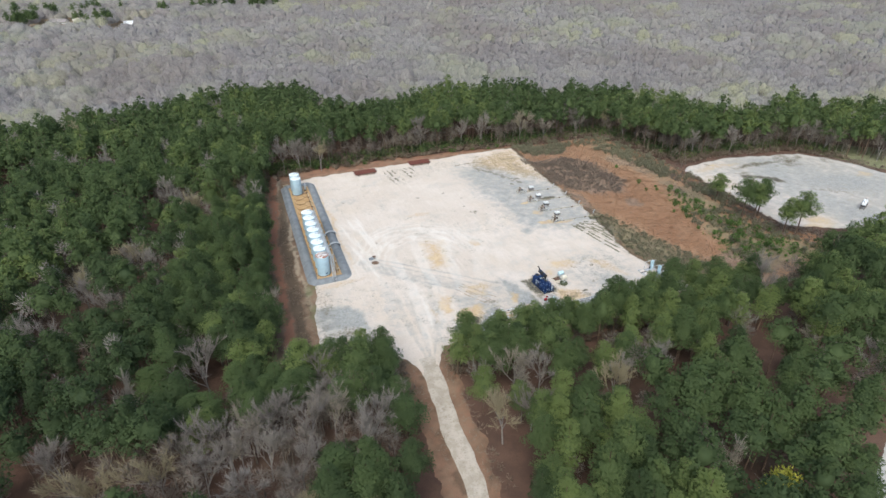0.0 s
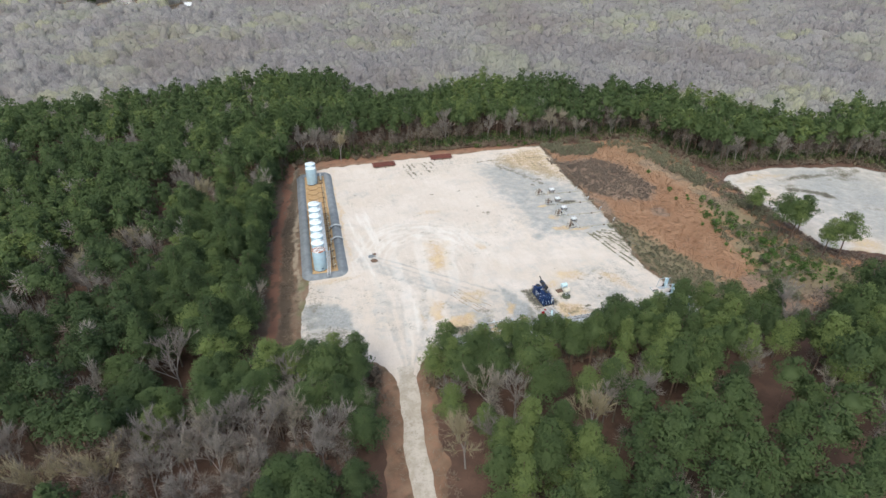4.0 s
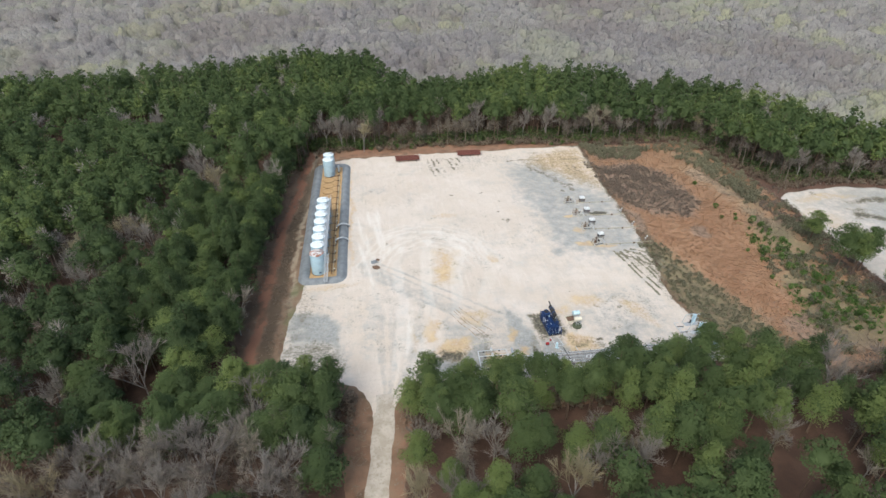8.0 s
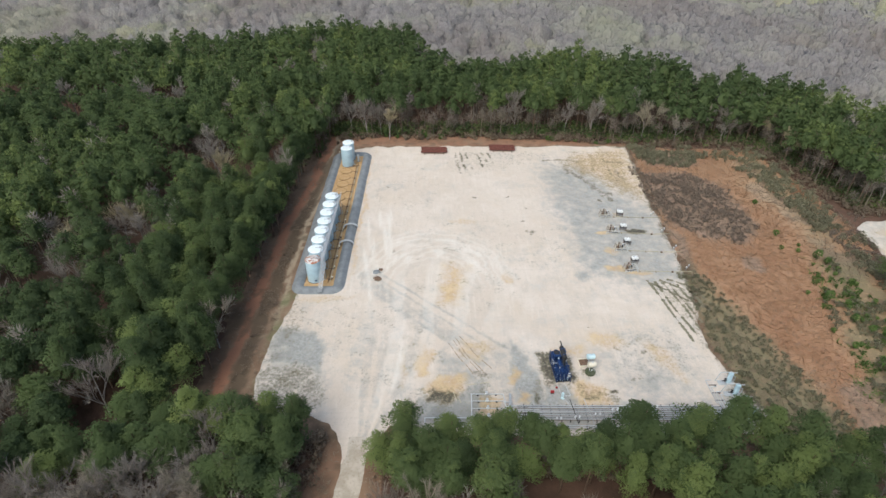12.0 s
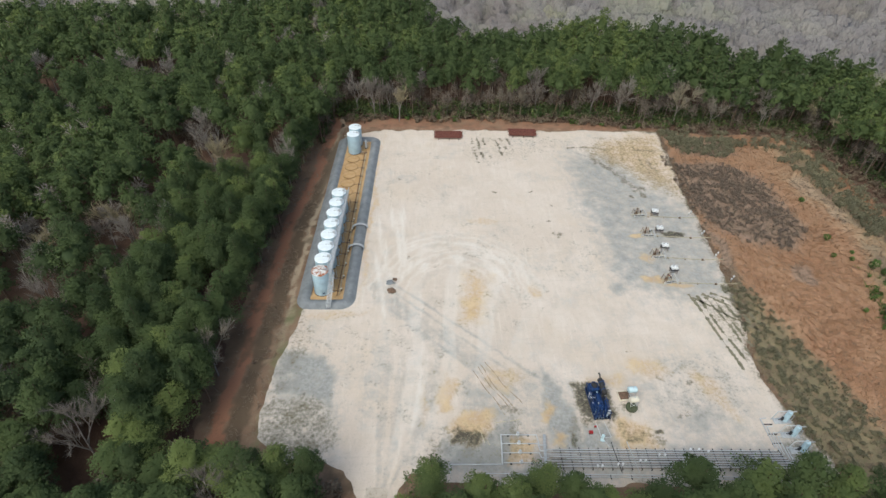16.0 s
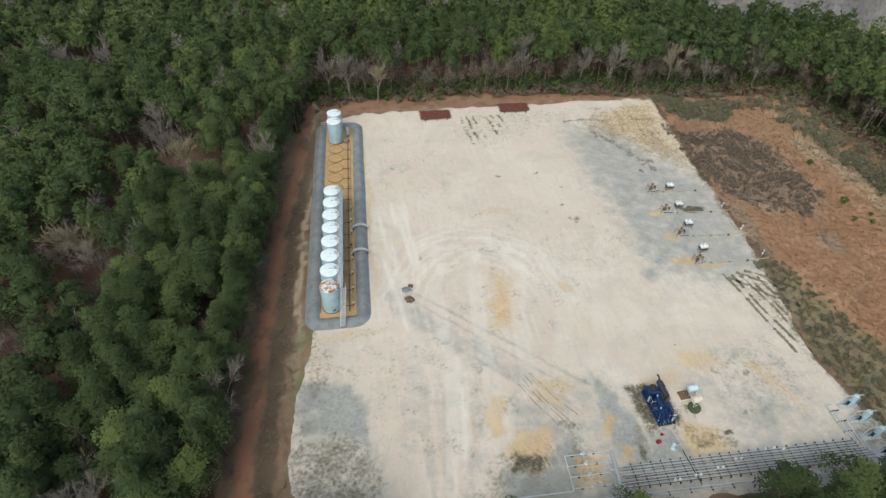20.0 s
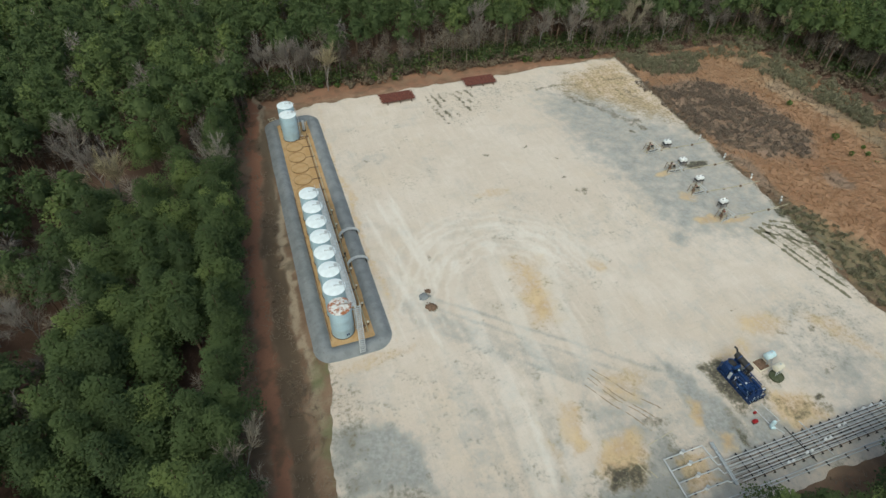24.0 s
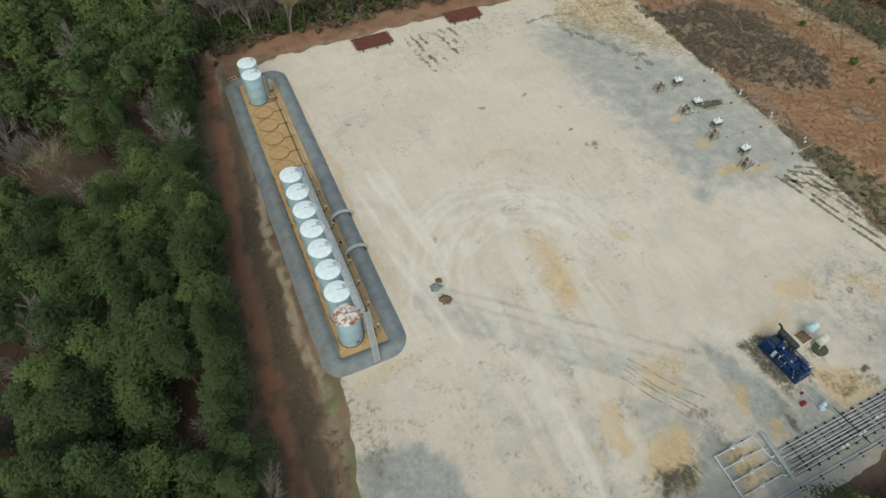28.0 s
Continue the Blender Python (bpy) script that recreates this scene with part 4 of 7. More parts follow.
NORTH = [(-400, 128), (-155, 136), (-135, 143), (-114, 142), (-80, 160), (-46, 165), (-27, 156), (-15, 126), (-2, 111), (15, 109), (39, 127), (71, 119), (90, 98), (130, 86), (132, 67), (146, 49), (152, 33), (193, 39), (203, 23), (300, 0), (500, -60)]


def belt_north(x):
    return np.interp(x, [p[0] for p in NORTH], [p[1] for p in NORTH])


def stand(step, x0, x1, y0, y1, seed):
    """Jittered planting places over a rectangle."""
    r = np.random.default_rng(seed)
    x, y = np.meshgrid(np.arange(x0, x1, step), np.arange(y0, y1, step))
    x, y = (x + r.uniform(-0.46, 0.46, x.shape) * step).ravel(), (y + r.uniform(-0.46, 0.46, y.shape) * step).ravel()
    return x, y


def woods(x, y):
    """Whether a place is woodland that the flight looks over."""
    left, right = -130 - 0.37 * (y + 80), 34 + (y + 130) * 1.5
    near = -112 - 0.34 * (x + 105)
    return (inside(x, y, CLEARING) < -1.2) & (inside(x, y, ROAD2) < -3) & (x > left) & (x < right) & (y > near)


# bare trees that stand out between the pines
BARE = [(-98, 0), (-91, -3), (-95, 2), (-105, -13), (-108, -9), (-98, -23), (-93, -59), (-83, 33), (-88, 43), (-80, 29), (-73, 62), (-89, 71), (-119, 81), (-111, 84), (-136, 86), (-153, 85), (-87, -80), (-80, -82), (-69, -82), (-61, -80),
        (-51, -84), (-64, -87), (-73, -88), (-97, -79), (-103, -72), (-26, -90), (-79, -55), (-61, 27), (-49, -81), (-13, -81), (-18, -79), (12, -89), (-2, -91), (57, -75), (4, -114), (-67, 144), (-74, 111), (-125, 128),
        (-40, 66), (-32, 64), (14, 71), (-46, 70), (32, 68), (41, 66), (59, 63), (166, 8), (168, 30), (-113, -31), (-56, -76)]
px, py = stand(4.5, -230, 330, -150, 175, 11)
ok = woods(px, py) & (py < belt_north(px) + 6 * (vnoise(px, py, 0.1, 17) - 0.5))
px, py = px[ok], py[ok]
gap = vnoise(px, py, 0.045, 90, 2)
hollow = blob(px, py, -75, -83, 36, 12, 5) + blob(px, py, -102, -12, 14, 10, 0) * 0.4
taken = np.zeros(len(px), bool)
for bx, by in BARE:
    taken |= np.hypot(px - bx, (py - by + 2.2) * 0.75) < 4.8
edge_in = -inside(px, py, CLEARING)
bare = (rng.random(len(px)) < 0.06 + 0.85 * np.clip(hollow, 0, 1)) | ((edge_in < 5) & (py > 55) & (rng.random(len(px)) < 0.2))
empty = taken | ((gap > 0.69) & (rng.random(len(px)) < 0.6)) | ((py < -70) & (px > -30) & (vnoise(px, py, 0.09, 92, 2) > 0.74))
bare &= ~empty
pines = ~bare & ~empty
near_zone = ((px > -100) & (px < 75) & (py < -58) & (py > -128)) | ((px < -58) & (px > -92) & (py > -60) & (py < 40))
order = np.argsort(edge_in)
as_things = [i for i in order if pines[i] and near_zone[i]][:274]
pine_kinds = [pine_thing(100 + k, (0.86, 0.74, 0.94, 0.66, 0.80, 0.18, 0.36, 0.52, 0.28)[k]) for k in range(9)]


def planted(kind, x, y, high, broad):
    """A place for a pine of one kind, as high and as broad as given."""
    s = high / PINE_TALL[kind]
    return Matrix.Translation((x, y, -0.1)) @ Matrix.Rotation(rng.uniform(0, 6.28), 4, "Z") @ Matrix.Diagonal((broad * rng.uniform(0.93, 1.07), broad * rng.uniform(0.93, 1.07), s, 1))


for n, i in enumerate(as_things):
    # Pines south of the pad draw mostly on the paler, yellower kinds.
    south_stand = py[i] < -58 and px[i] > -40
    kind = n if n < len(pine_kinds) else n % 6 if south_stand else 4 + n % 5
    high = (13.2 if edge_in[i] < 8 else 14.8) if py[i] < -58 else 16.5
    m = planted(kind, px[i], py[i], high * rng.uniform(0.9, 1.1), rng.uniform(0.86, 1.1) if south_stand else rng.uniform(0.95, 1.2))
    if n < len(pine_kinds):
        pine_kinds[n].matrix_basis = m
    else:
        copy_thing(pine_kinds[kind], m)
# pines that stand singly along the south edge of the pad
EDGE_PINES = ((-22.5, -63.7, 13.6, 1.2), (-41.6, -61, 13.2, 0.9), (-5.2, -63.7, 13, 0.95), (-0.8, -65.2, 11.9, 0.84), (-15, -65.8, 11.9, 0.97), (-9.8, -66.4, 11.9, 0.92), (3.9, -67.5, 11.9, 0.97), (18.5, -63.6, 13.2, 1.25), (28.6, -64.4, 13.2, 1.25),
              (35.5, -63.8, 13.8, 1.25), (40.2, -66, 12.7, 1.1), (46.5, -67.5, 12.3, 1.06), (-26.5, -68.5, 12.1, 0.97), (12, -66.8, 11.9, 1.01), (8, -68.2, 12.1, 0.97), (23.5, -67.2, 12.1, 1.06), (31.5, -68.2, 12.5, 1.06), (-18.8, -69, 12.3, 1.01), (-46.2, -60.8, 13.2, 1.05),
              (-50.5, -61.5, 13, 1.1), (-55, -61, 13.2, 1.15), (-42.5, -66, 13.2, 1.1), (-59.5, -60.5, 13.4, 1.1), (-48, -66.5, 13.6, 1.15), (53, -69.5, 12.1, 0.97), (-13, -70.5, 12.5, 1.01), (-3, -70.8, 12.5, 1.01), (17, -70, 12.7, 1.01))
for n, (x, y, high, broad) in enumerate(EDGE_PINES):
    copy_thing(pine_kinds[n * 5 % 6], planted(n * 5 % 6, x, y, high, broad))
# the row of pines that stands along the firebreak
for n in range(26):
    y = -50 + 4.3 * n + rng.uniform(-0.8, 0.8)
    x = float(np.interp(y, [-57, -27, -1, 28, 65], [-64.6, -62.8, -61.4, -59.2, -54.6])) - rng.uniform(0.4, 2.0)
    copy_thing(pine_kinds[4 + n % 5], planted(4 + n % 5, x, y, rng.uniform(13.8, 16.8), rng.uniform(0.85, 1.05)))


def join_trees(places, kinds, r, scale=(0.85, 1.1), tone=(1.0, -0.18, 0.25)):
    """Many trees in one mesh: each kind is (verts, tris) or (verts, tris, normals); returns verts, tris, tint, normals."""
    vs, ts, tints, ns, n = [], [], [], [], 0
    for x, y in places:
        v, t, *more = kinds[r.integers(len(kinds))]
        s, an = r.uniform(*scale), r.uniform(0, 6.28)
        c, sn = math.cos(an), math.sin(an)
        vs.append(np.stack([(v[:, 0] * c - v[:, 1] * sn) * s + x, (v[:, 0] * sn + v[:, 1] * c) * s + y, v[:, 2] * s * r.uniform(0.9, 1.08) - 0.1], -1))
        if more:
            m = more[0]
            ns.append(np.stack([m[:, 0] * c - m[:, 1] * sn, m[:, 0] * sn + m[:, 1] * c, m[:, 2]], -1))
        ts.append(t + n)
        n += len(v)
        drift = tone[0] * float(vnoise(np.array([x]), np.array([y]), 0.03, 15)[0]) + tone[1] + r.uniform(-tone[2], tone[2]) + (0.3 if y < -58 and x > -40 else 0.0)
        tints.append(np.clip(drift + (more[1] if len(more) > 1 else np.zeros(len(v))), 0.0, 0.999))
    return np.concatenate(vs), np.concatenate(ts), np.concatenate(tints), np.concatenate(ns) if ns else None


rest = np.array([i for i in order if pines[i] and i not in set(as_things)])
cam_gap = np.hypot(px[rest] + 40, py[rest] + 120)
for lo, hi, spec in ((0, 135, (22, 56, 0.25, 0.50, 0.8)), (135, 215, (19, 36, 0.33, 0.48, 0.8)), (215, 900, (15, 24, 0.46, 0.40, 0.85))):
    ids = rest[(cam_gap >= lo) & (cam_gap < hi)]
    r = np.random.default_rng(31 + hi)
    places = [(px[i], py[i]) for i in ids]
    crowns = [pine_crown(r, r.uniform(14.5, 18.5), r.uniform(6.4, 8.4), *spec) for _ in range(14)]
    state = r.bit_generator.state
    # Tint offset grows with distance, so haze is painted into the farther tiers.
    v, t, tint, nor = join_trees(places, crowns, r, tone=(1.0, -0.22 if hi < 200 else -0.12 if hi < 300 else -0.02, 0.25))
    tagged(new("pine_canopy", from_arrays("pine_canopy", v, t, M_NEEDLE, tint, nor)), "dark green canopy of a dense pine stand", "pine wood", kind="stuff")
    r.bit_generator.state = state
    trunks = [trunk_arrays(15.5, 0.2, (r.normal() * 0.015, r.normal() * 0.015), 4) for _ in range(14)]
    r.bit_generator.state = state
    v, t, tint, nor = join_trees(places, trunks, r)
    tagged(new("pine_trunks", from_arrays("pine_trunks", v, t, M_BARK)), "straight brown trunks of the pine stand", "pine trunks", kind="stuff")

bare_ids = [i for i in order if bare[i]]
bare_kinds = [bare_thing(500 + s) for s in range(7)]
spots = BARE + [(px[i], py[i]) for i in bare_ids if near_zone[i] or edge_in[i] < 9]
for n, (x, y) in enumerate(spots[:215]):
    s = rng.uniform(0.95, 1.15) if n < len(BARE) else rng.uniform(0.75, 1.0)
    m = Matrix.Translation((x, y, -0.1)) @ Matrix.Rotation(rng.uniform(0, 6.28), 4, "Z") @ Matrix.Scale(s, 4)
    if n < len(bare_kinds):
        bare_kinds[n].matrix_basis = m
    else:
        copy_thing(bare_kinds[n % len(bare_kinds)], m)
done = set(spots[:215])
more = [(px[i], py[i]) for i in bare_ids if (px[i], py[i]) not in done]


def far_crown(r, tall, wide, clumps, per, size, thick=0.12, shell=0.2):
    """Clouds of fine twigs that make up a broad-leaved tree seen from far off."""
    pts, ways = [], []
    for k in range(clumps):
        u = k / max(clumps - 1, 1)
        an, rad = k * 2.4 + r.uniform(-0.4, 0.4), wide * 0.5 * (0.85 - 0.7 * u) * r.uniform(0.5, 1.1)
        c = np.array([rad * math.cos(an), rad * math.sin(an), tall * (0.52 + 0.34 * u + r.normal() * 0.04)])
        p = r.normal(size=(per, 3))
        p /= np.linalg.norm(p, axis=1, keepdims=True)
        pts.append(c + p * r.uniform(shell, 1.0, (per, 1)) * np.array([wide * 0.22, wide * 0.22, tall * 0.13]))
        ways.append(p + np.array([0.4 * math.cos(an), 0.4 * math.sin(an), 0.55]))
    pts, ways = np.concatenate(pts), np.concatenate(ways)
    dome = (pts - np.array([0, 0, tall * 0.5])) / np.array([wide * 0.5, wide * 0.5, tall * 0.45])
    v, t, n = needle_tris(pts, ways, size, size * thick, r, 0.5 * ways / np.linalg.norm(ways, axis=1, keepdims=True) + 0.8 * dome + np.array([0, 0, 0.1]))
    tv, tt = trunk_arrays(tall * 0.6, 0.2, (0, 0), 3)
    tn = tv * np.array([1, 1, 0])
    tn /= np.linalg.norm(tn, axis=1, keepdims=True)
    return np.concatenate([v, tv]), np.concatenate([t, tt + len(v)]), np.concatenate([n, tn])


def twig_dome(r, tall, wide, heads, per, long, thick, sides):
    """A broad-leaved tree far off: a trunk and several rounded heads of dense fine twigs, with loose twigs standing out of them."""
    vs, ts, ns, shade, n = [], [], [], [], 0
    for k in range(heads):
        an = k * 2.4 + r.uniform(-0.6, 0.6)
        off = wide * (0.0 if k == 0 else r.uniform(0.22, 0.34))
        w, h = wide * (r.uniform(0.42, 0.48) if k == 0 else r.uniform(0.26, 0.34)), tall * (0.44 if k == 0 else r.uniform(0.26, 0.34))
        c = np.array([off * math.cos(an), off * math.sin(an), tall - h - (0.0 if k == 0 else tall * r.uniform(0.04, 0.16))])
        bv, bt, dome = lumpy_dome(r, 4, sides, -0.6, 1.05, 0.4, 0.20)
        p = r.normal(size=(per, 3))
        p[:, 2] = np.abs(p[:, 2])
        p /= np.linalg.norm(p, axis=1, keepdims=True)
        at = c + p * np.array([w, w, h]) * r.uniform(0.7, 0.95, (per, 1)) - np.array([0, 0, 0.3 * long])
        v, t, m = needle_tris(at, p + r.normal(size=(per, 3)) * 0.5 + np.array([0, 0, 0.8]), long, thick, r, p + np.array([0, 0, 1.2]), 0.05)
        vs += [c + bv * np.array([w, w, h]) * 0.76, v]
        ns += [faced(bv, bt, dome, 0.25, 1.1), m]
        ts += [bt + n, t + n + len(bv)]
        n += len(bv) + len(v)
        shade.append(np.full(len(bv) + len(v), r.uniform(-0.10, 0.10)))
    tv, tt = trunk_arrays(tall * 0.8, 0.17, (0, 0), 3)
    tn = tv * np.array([1, 1, 0])
    tn /= np.linalg.norm(tn, axis=1, keepdims=True)
    return np.concatenate(vs + [tv]), np.concatenate(ts + [tt + n]), np.concatenate(ns + [tn]), np.concatenate(shade + [np.zeros(len(tv))])


r = np.random.default_rng(77)
if more:
    v, t, tint, nor = join_trees(more, [far_crown(r, r.uniform(12, 15.5), r.uniform(5.5, 7.5), 9, 44, 1.0) for _ in range(8)], r)
    tagged(new("bare_undergrowth", from_arrays("bare_undergrowth", v, t, M_TWIG, tint, nor)), "grey leafless broad-leaved trees within the pine wood", "bare trees", kind="stuff")
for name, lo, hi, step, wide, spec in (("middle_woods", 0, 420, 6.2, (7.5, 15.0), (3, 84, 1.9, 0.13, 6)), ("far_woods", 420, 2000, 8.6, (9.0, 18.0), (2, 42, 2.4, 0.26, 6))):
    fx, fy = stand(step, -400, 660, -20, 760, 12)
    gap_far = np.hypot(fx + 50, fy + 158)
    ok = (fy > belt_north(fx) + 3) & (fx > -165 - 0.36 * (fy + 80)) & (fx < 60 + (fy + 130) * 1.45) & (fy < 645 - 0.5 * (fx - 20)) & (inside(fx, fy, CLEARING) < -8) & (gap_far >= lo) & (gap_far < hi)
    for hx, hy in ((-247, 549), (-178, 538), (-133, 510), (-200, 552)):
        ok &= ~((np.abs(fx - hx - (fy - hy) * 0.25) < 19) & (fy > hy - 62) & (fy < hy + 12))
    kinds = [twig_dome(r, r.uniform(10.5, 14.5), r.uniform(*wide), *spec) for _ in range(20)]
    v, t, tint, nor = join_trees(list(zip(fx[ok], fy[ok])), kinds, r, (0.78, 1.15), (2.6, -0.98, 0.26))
    tagged(new(name, from_arrays(name, v, t, M_FAR_HAZED, tint, nor)), "grey and yellow-green leafless woods behind the pines, haze painted into their pale tone", "far woods", kind="stuff")
# thickets of bare saplings: in the hollow south-west of the pad and along the edges of the pines
tx, ty = stand(2.6, -130, 190, -110, 85, 13)
d_in = -inside(tx, ty, CLEARING)
pick = np.random.default_rng(14).random(len(tx))
thick = (blob(tx, ty, -75, -83, 38, 13, 5) > 0.3) & (pick < 0.38) | (d_in < 11) & (ty > 48) & (pick < 0.40) | (d_in < 10) & (tx > 104) & (pick < 0.5) | (pick < 0.07)
ok = woods(tx, ty) & thick
kinds = [far_crown(r, r.uniform(7.0, 12.5), r.uniform(3.0, 4.8), 8, 40, 1.1, 0.045) for _ in range(10)]
v, t, tint, nor = join_trees(list(zip(tx[ok], ty[ok])), kinds, r, (0.7, 1.2))
tagged(new("bare_thicket", from_arrays("bare_thicket", v, t, M_THICKET, tint, nor)), "thicket of grey-brown leafless saplings", "thicket", kind="stuff")
far_pines = [(-220 + r.normal() * 6, 520 + r.normal() * 14) for _ in range(22)] + [(-106 + r.normal() * 3, 530 + r.normal() * 5) for _ in range(8)] + [(-160 + r.normal() * 9, 502 + r.normal() * 5) for _ in range(10)] + [(-205 + r.normal() * 22, 585 + r.normal() * 5) for _ in range(16)]
far_pines += [(-75 + 85 * u + r.normal() * 8, 560 - 22 * u + r.normal() * 5) for u in r.uniform(0, 1, 22)]
v, t, tint, nor = join_trees(far_pines, [pine_crown(r, 19, 8, 12, 12, 0.7) for _ in range(4)], r)
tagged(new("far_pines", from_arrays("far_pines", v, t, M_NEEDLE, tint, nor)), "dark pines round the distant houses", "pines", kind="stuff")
ob = thing("blooming_tree", "yellow-green tree in bloom among the pines", "tree", pose(8.5, -121.5, 0))
limbs, twigs, (fv, ft) = bare_tree(r, 12)
v, t = sticks(limbs + twigs, 4)
part("trunk", from_arrays("trunk", v, t, M_GREYBARK), None, ob)
v, t, n = far_crown(r, 13, 7, 22, 60, 0.5, 0.35)
part("crown", from_arrays("crown", v, t, M_YELLOW, np.full(len(v), 0.5), n), None, ob)

# ---- the tank battery ----


def slant(y):
    """How far the battery leans to the east at y."""
    return 0.0225 * (y + 16.0)


def berm():
    """The gravel dike: a rounded ring with a trapezoid section."""
    x0, x1, y0, y1, rad = -50.1, -40.35, -18.9, 51.9, 1.7
    line = []
    for cx, cy, a0 in ((x1 - rad, y0 + rad, -90), (x1 - rad, y1 - rad, 0), (x0 + rad, y1 - rad, 90), (x0 + rad, y0 + rad, 180)):
        for k in range(7):
            a = radians(a0 + 15 * k)
            line.append((cx + rad * math.cos(a), cy + rad * math.sin(a), math.cos(a), math.sin(a)))
    dense = []
    for (ax, ay, anx, any_), (bx, by, bnx, bny) in zip(line, line[1:] + line[:1]):
        steps = max(1, int(math.hypot(bx - ax, by - ay) / 1.0))
        for s in range(steps):
            f = s / steps
            dense.append((ax + (bx - ax) * f, ay + (by - ay) * f, anx + (bnx - anx) * f, any_ + (bny - any_) * f))
    prof = [(-1.55, -0.05), (-1.35, 0.12), (-0.95, 0.48), (-0.5, 0.80), (-0.15, 0.88), (0.2, 0.87), (0.55, 0.76), (1.0, 0.42), (1.4, 0.10), (1.65, -0.05)]
    g = Geo()
    pts = []
    for i, (x, y, nx, ny) in enumerate(dense):
        wob = 0.05 * math.sin(i * 0.31) + 0.04 * math.sin(i * 0.83 + 1)
        for o, z in prof:
            pts.append((x + nx * (o * (1 + 0.06 * wob) + wob * 0.5) + slant(y), y + ny * (o + wob * 0.5), 0.14 + z * (1 + 0.25 * wob)))
    n, m = len(dense), len(prof)
    faces = [(i * m + k, ((i + 1) % n) * m + k, ((i + 1) % n) * m + k + 1, i * m + k + 1) for i in range(n) for k in range(m - 1)]
    g.add(pts, faces)
    return tagged(new("gravel_dike", g.mesh("gravel_dike", M_BERM, True)), "grey gravel containment dike ringing the tanks", "dike", kind="structure")


berm()
g = Geo()
cols, rows_n = 12, 70
pts = [(-49.2 + 7.6 * i / cols + slant(-18 + 70 * j / rows_n), -18 + 70 * j / rows_n, 0.30 + 0.05 * math.sin(i * 1.7 + j * 0.9) * math.cos(j * 0.37)) for j in range(rows_n + 1) for i in range(cols + 1)]
g.add(pts, [(j * 13 + i, j * 13 + i + 1, (j + 1) * 13 + i + 1, (j + 1) * 13 + i) for j in range(rows_n) for i in range(cols)])
tagged(new("containment_floor", g.mesh("containment_floor", M_SAND, True)), "ochre sand floor inside the tank dike", "sand floor", kind="structure")

TANK_R, TANK_H = 1.83, 6.1


def tank_at(y):
    return -46.35 + 0.0265 * (y + 15.0), y


def stock_tank(label, roof_mat, marked=False):
    ob = thing("storage_tank", label, "storage tank", group="tanks in the battery")
    g = Geo().lathe((0, 0, 0), [(TANK_R, 0.05), (TANK_R, 2.0), (TANK_R + 0.008, 2.02), (TANK_R, 2.05), (TANK_R, 4.0), (TANK_R + 0.008, 4.02), (TANK_R, 4.05), (TANK_R, TANK_H)], 40)
    part("shell", g, M_TANK, ob)
    roof = part("roof", Geo().lathe((0, 0, TANK_H), [(TANK_R + 0.05, -0.03), (TANK_R + 0.05, 0.05), (1.2, 0.16), (0.3, 0.27), (0.05, 0.29)], 40), roof_mat, ob, "white sheet roof")
    part("base_ring", Geo().lathe((0, 0, 0), [(TANK_R + 0.10, 0.0), (TANK_R + 0.10, 0.08), (TANK_R + 0.01, 0.10)], 40), M_DARK, ob)
    g = Geo().lathe((1.15, 0.35, TANK_H + 0.12), [(0.24, 0), (0.24, 0.22), (0.30, 0.24), (0.30, 0.29), (0.1, 0.33)], 14)
    part("thief_hatch", g, M_GREY, roof)
    g = Geo().path([(0.0, 0.0, TANK_H + 0.27), (0.0, 0.0, TANK_H + 0.5), (1.5, -0.3, TANK_H + 0.5), (2.1, -0.3, TANK_H + 0.4)], 0.055, 6)
    part("vent_pipe", g, M_BROWN if roof_mat is M_RUSTROOF else M_GREY, roof)
    g = Geo().path([(1.80, -0.75, TANK_H - 0.5), (2.05, -0.85, TANK_H - 0.5), (2.05, -0.85, 0.5), (2.6, -0.85, 0.5)], 0.07, 6)
    part("downcomer", g, M_GREY, ob)
    g = Geo().lathe((1.78, 0.5, 0.95), [(0.30, 0), (0.30, 0.08), (0.2, 0.1)], 14)
    part("manway", Geo().tube((1.72, 0.5, 0.75), (1.92, 0.5, 0.75), 0.32, 16), M_TANK, ob)
    if marked:
        for k in range(2):
            a = radians(-78 + 9 * k)
            part("placard", Geo().box((math.cos(a) * (TANK_R + 0.01), math.sin(a) * (TANK_R + 0.01), 0.85), (0.05, 0.24, 0.42), a, 0.01), M_BLUE2, ob, "small dark blue placard")
    return ob


tank_plain = stock_tank("pale blue steel stock tank with a clean white roof", M_ROOF)
tank_rust = stock_tank("pale blue steel stock tank with a rust-stained roof", M_RUSTROOF, True)
x, y = tank_at(-14.8)
tank_rust.matrix_basis = pose(x, y, 0.32)
for n, y in enumerate([-10.58, -6.36, -2.14, 2.08, 6.30, 10.52, 14.74, 44.5, 48.7]):
    m = pose(*tank_at(y), 0.32, 0, 0, (0, 3, -4, 6, -2, 4, 0, 2, -5)[n])
    if n == 0:
        tank_plain.matrix_basis = m
    else:
        copy_thing(tank_plain, m)


def tank_pad():
    ob = thing("tank_ring", "empty steel tank ring filled with ochre sand", "tank ring", group="empty tank rings")
    prof = [(1.92, 0.0), (1.92, 0.20), (1.86, 0.22), (1.80, 0.20), (1.80, 0.12)]
    part("ring", Geo().lathe((0, 0, 0), prof, 36), M_RING, ob)
    part("sand_fill", Geo().lathe((0, 0, 0), [(1.80, 0.13), (1.2, 0.17), (0.5, 0.19), (0.02, 0.19)], 30), M_SAND, ob)
    return ob


ring = tank_pad()
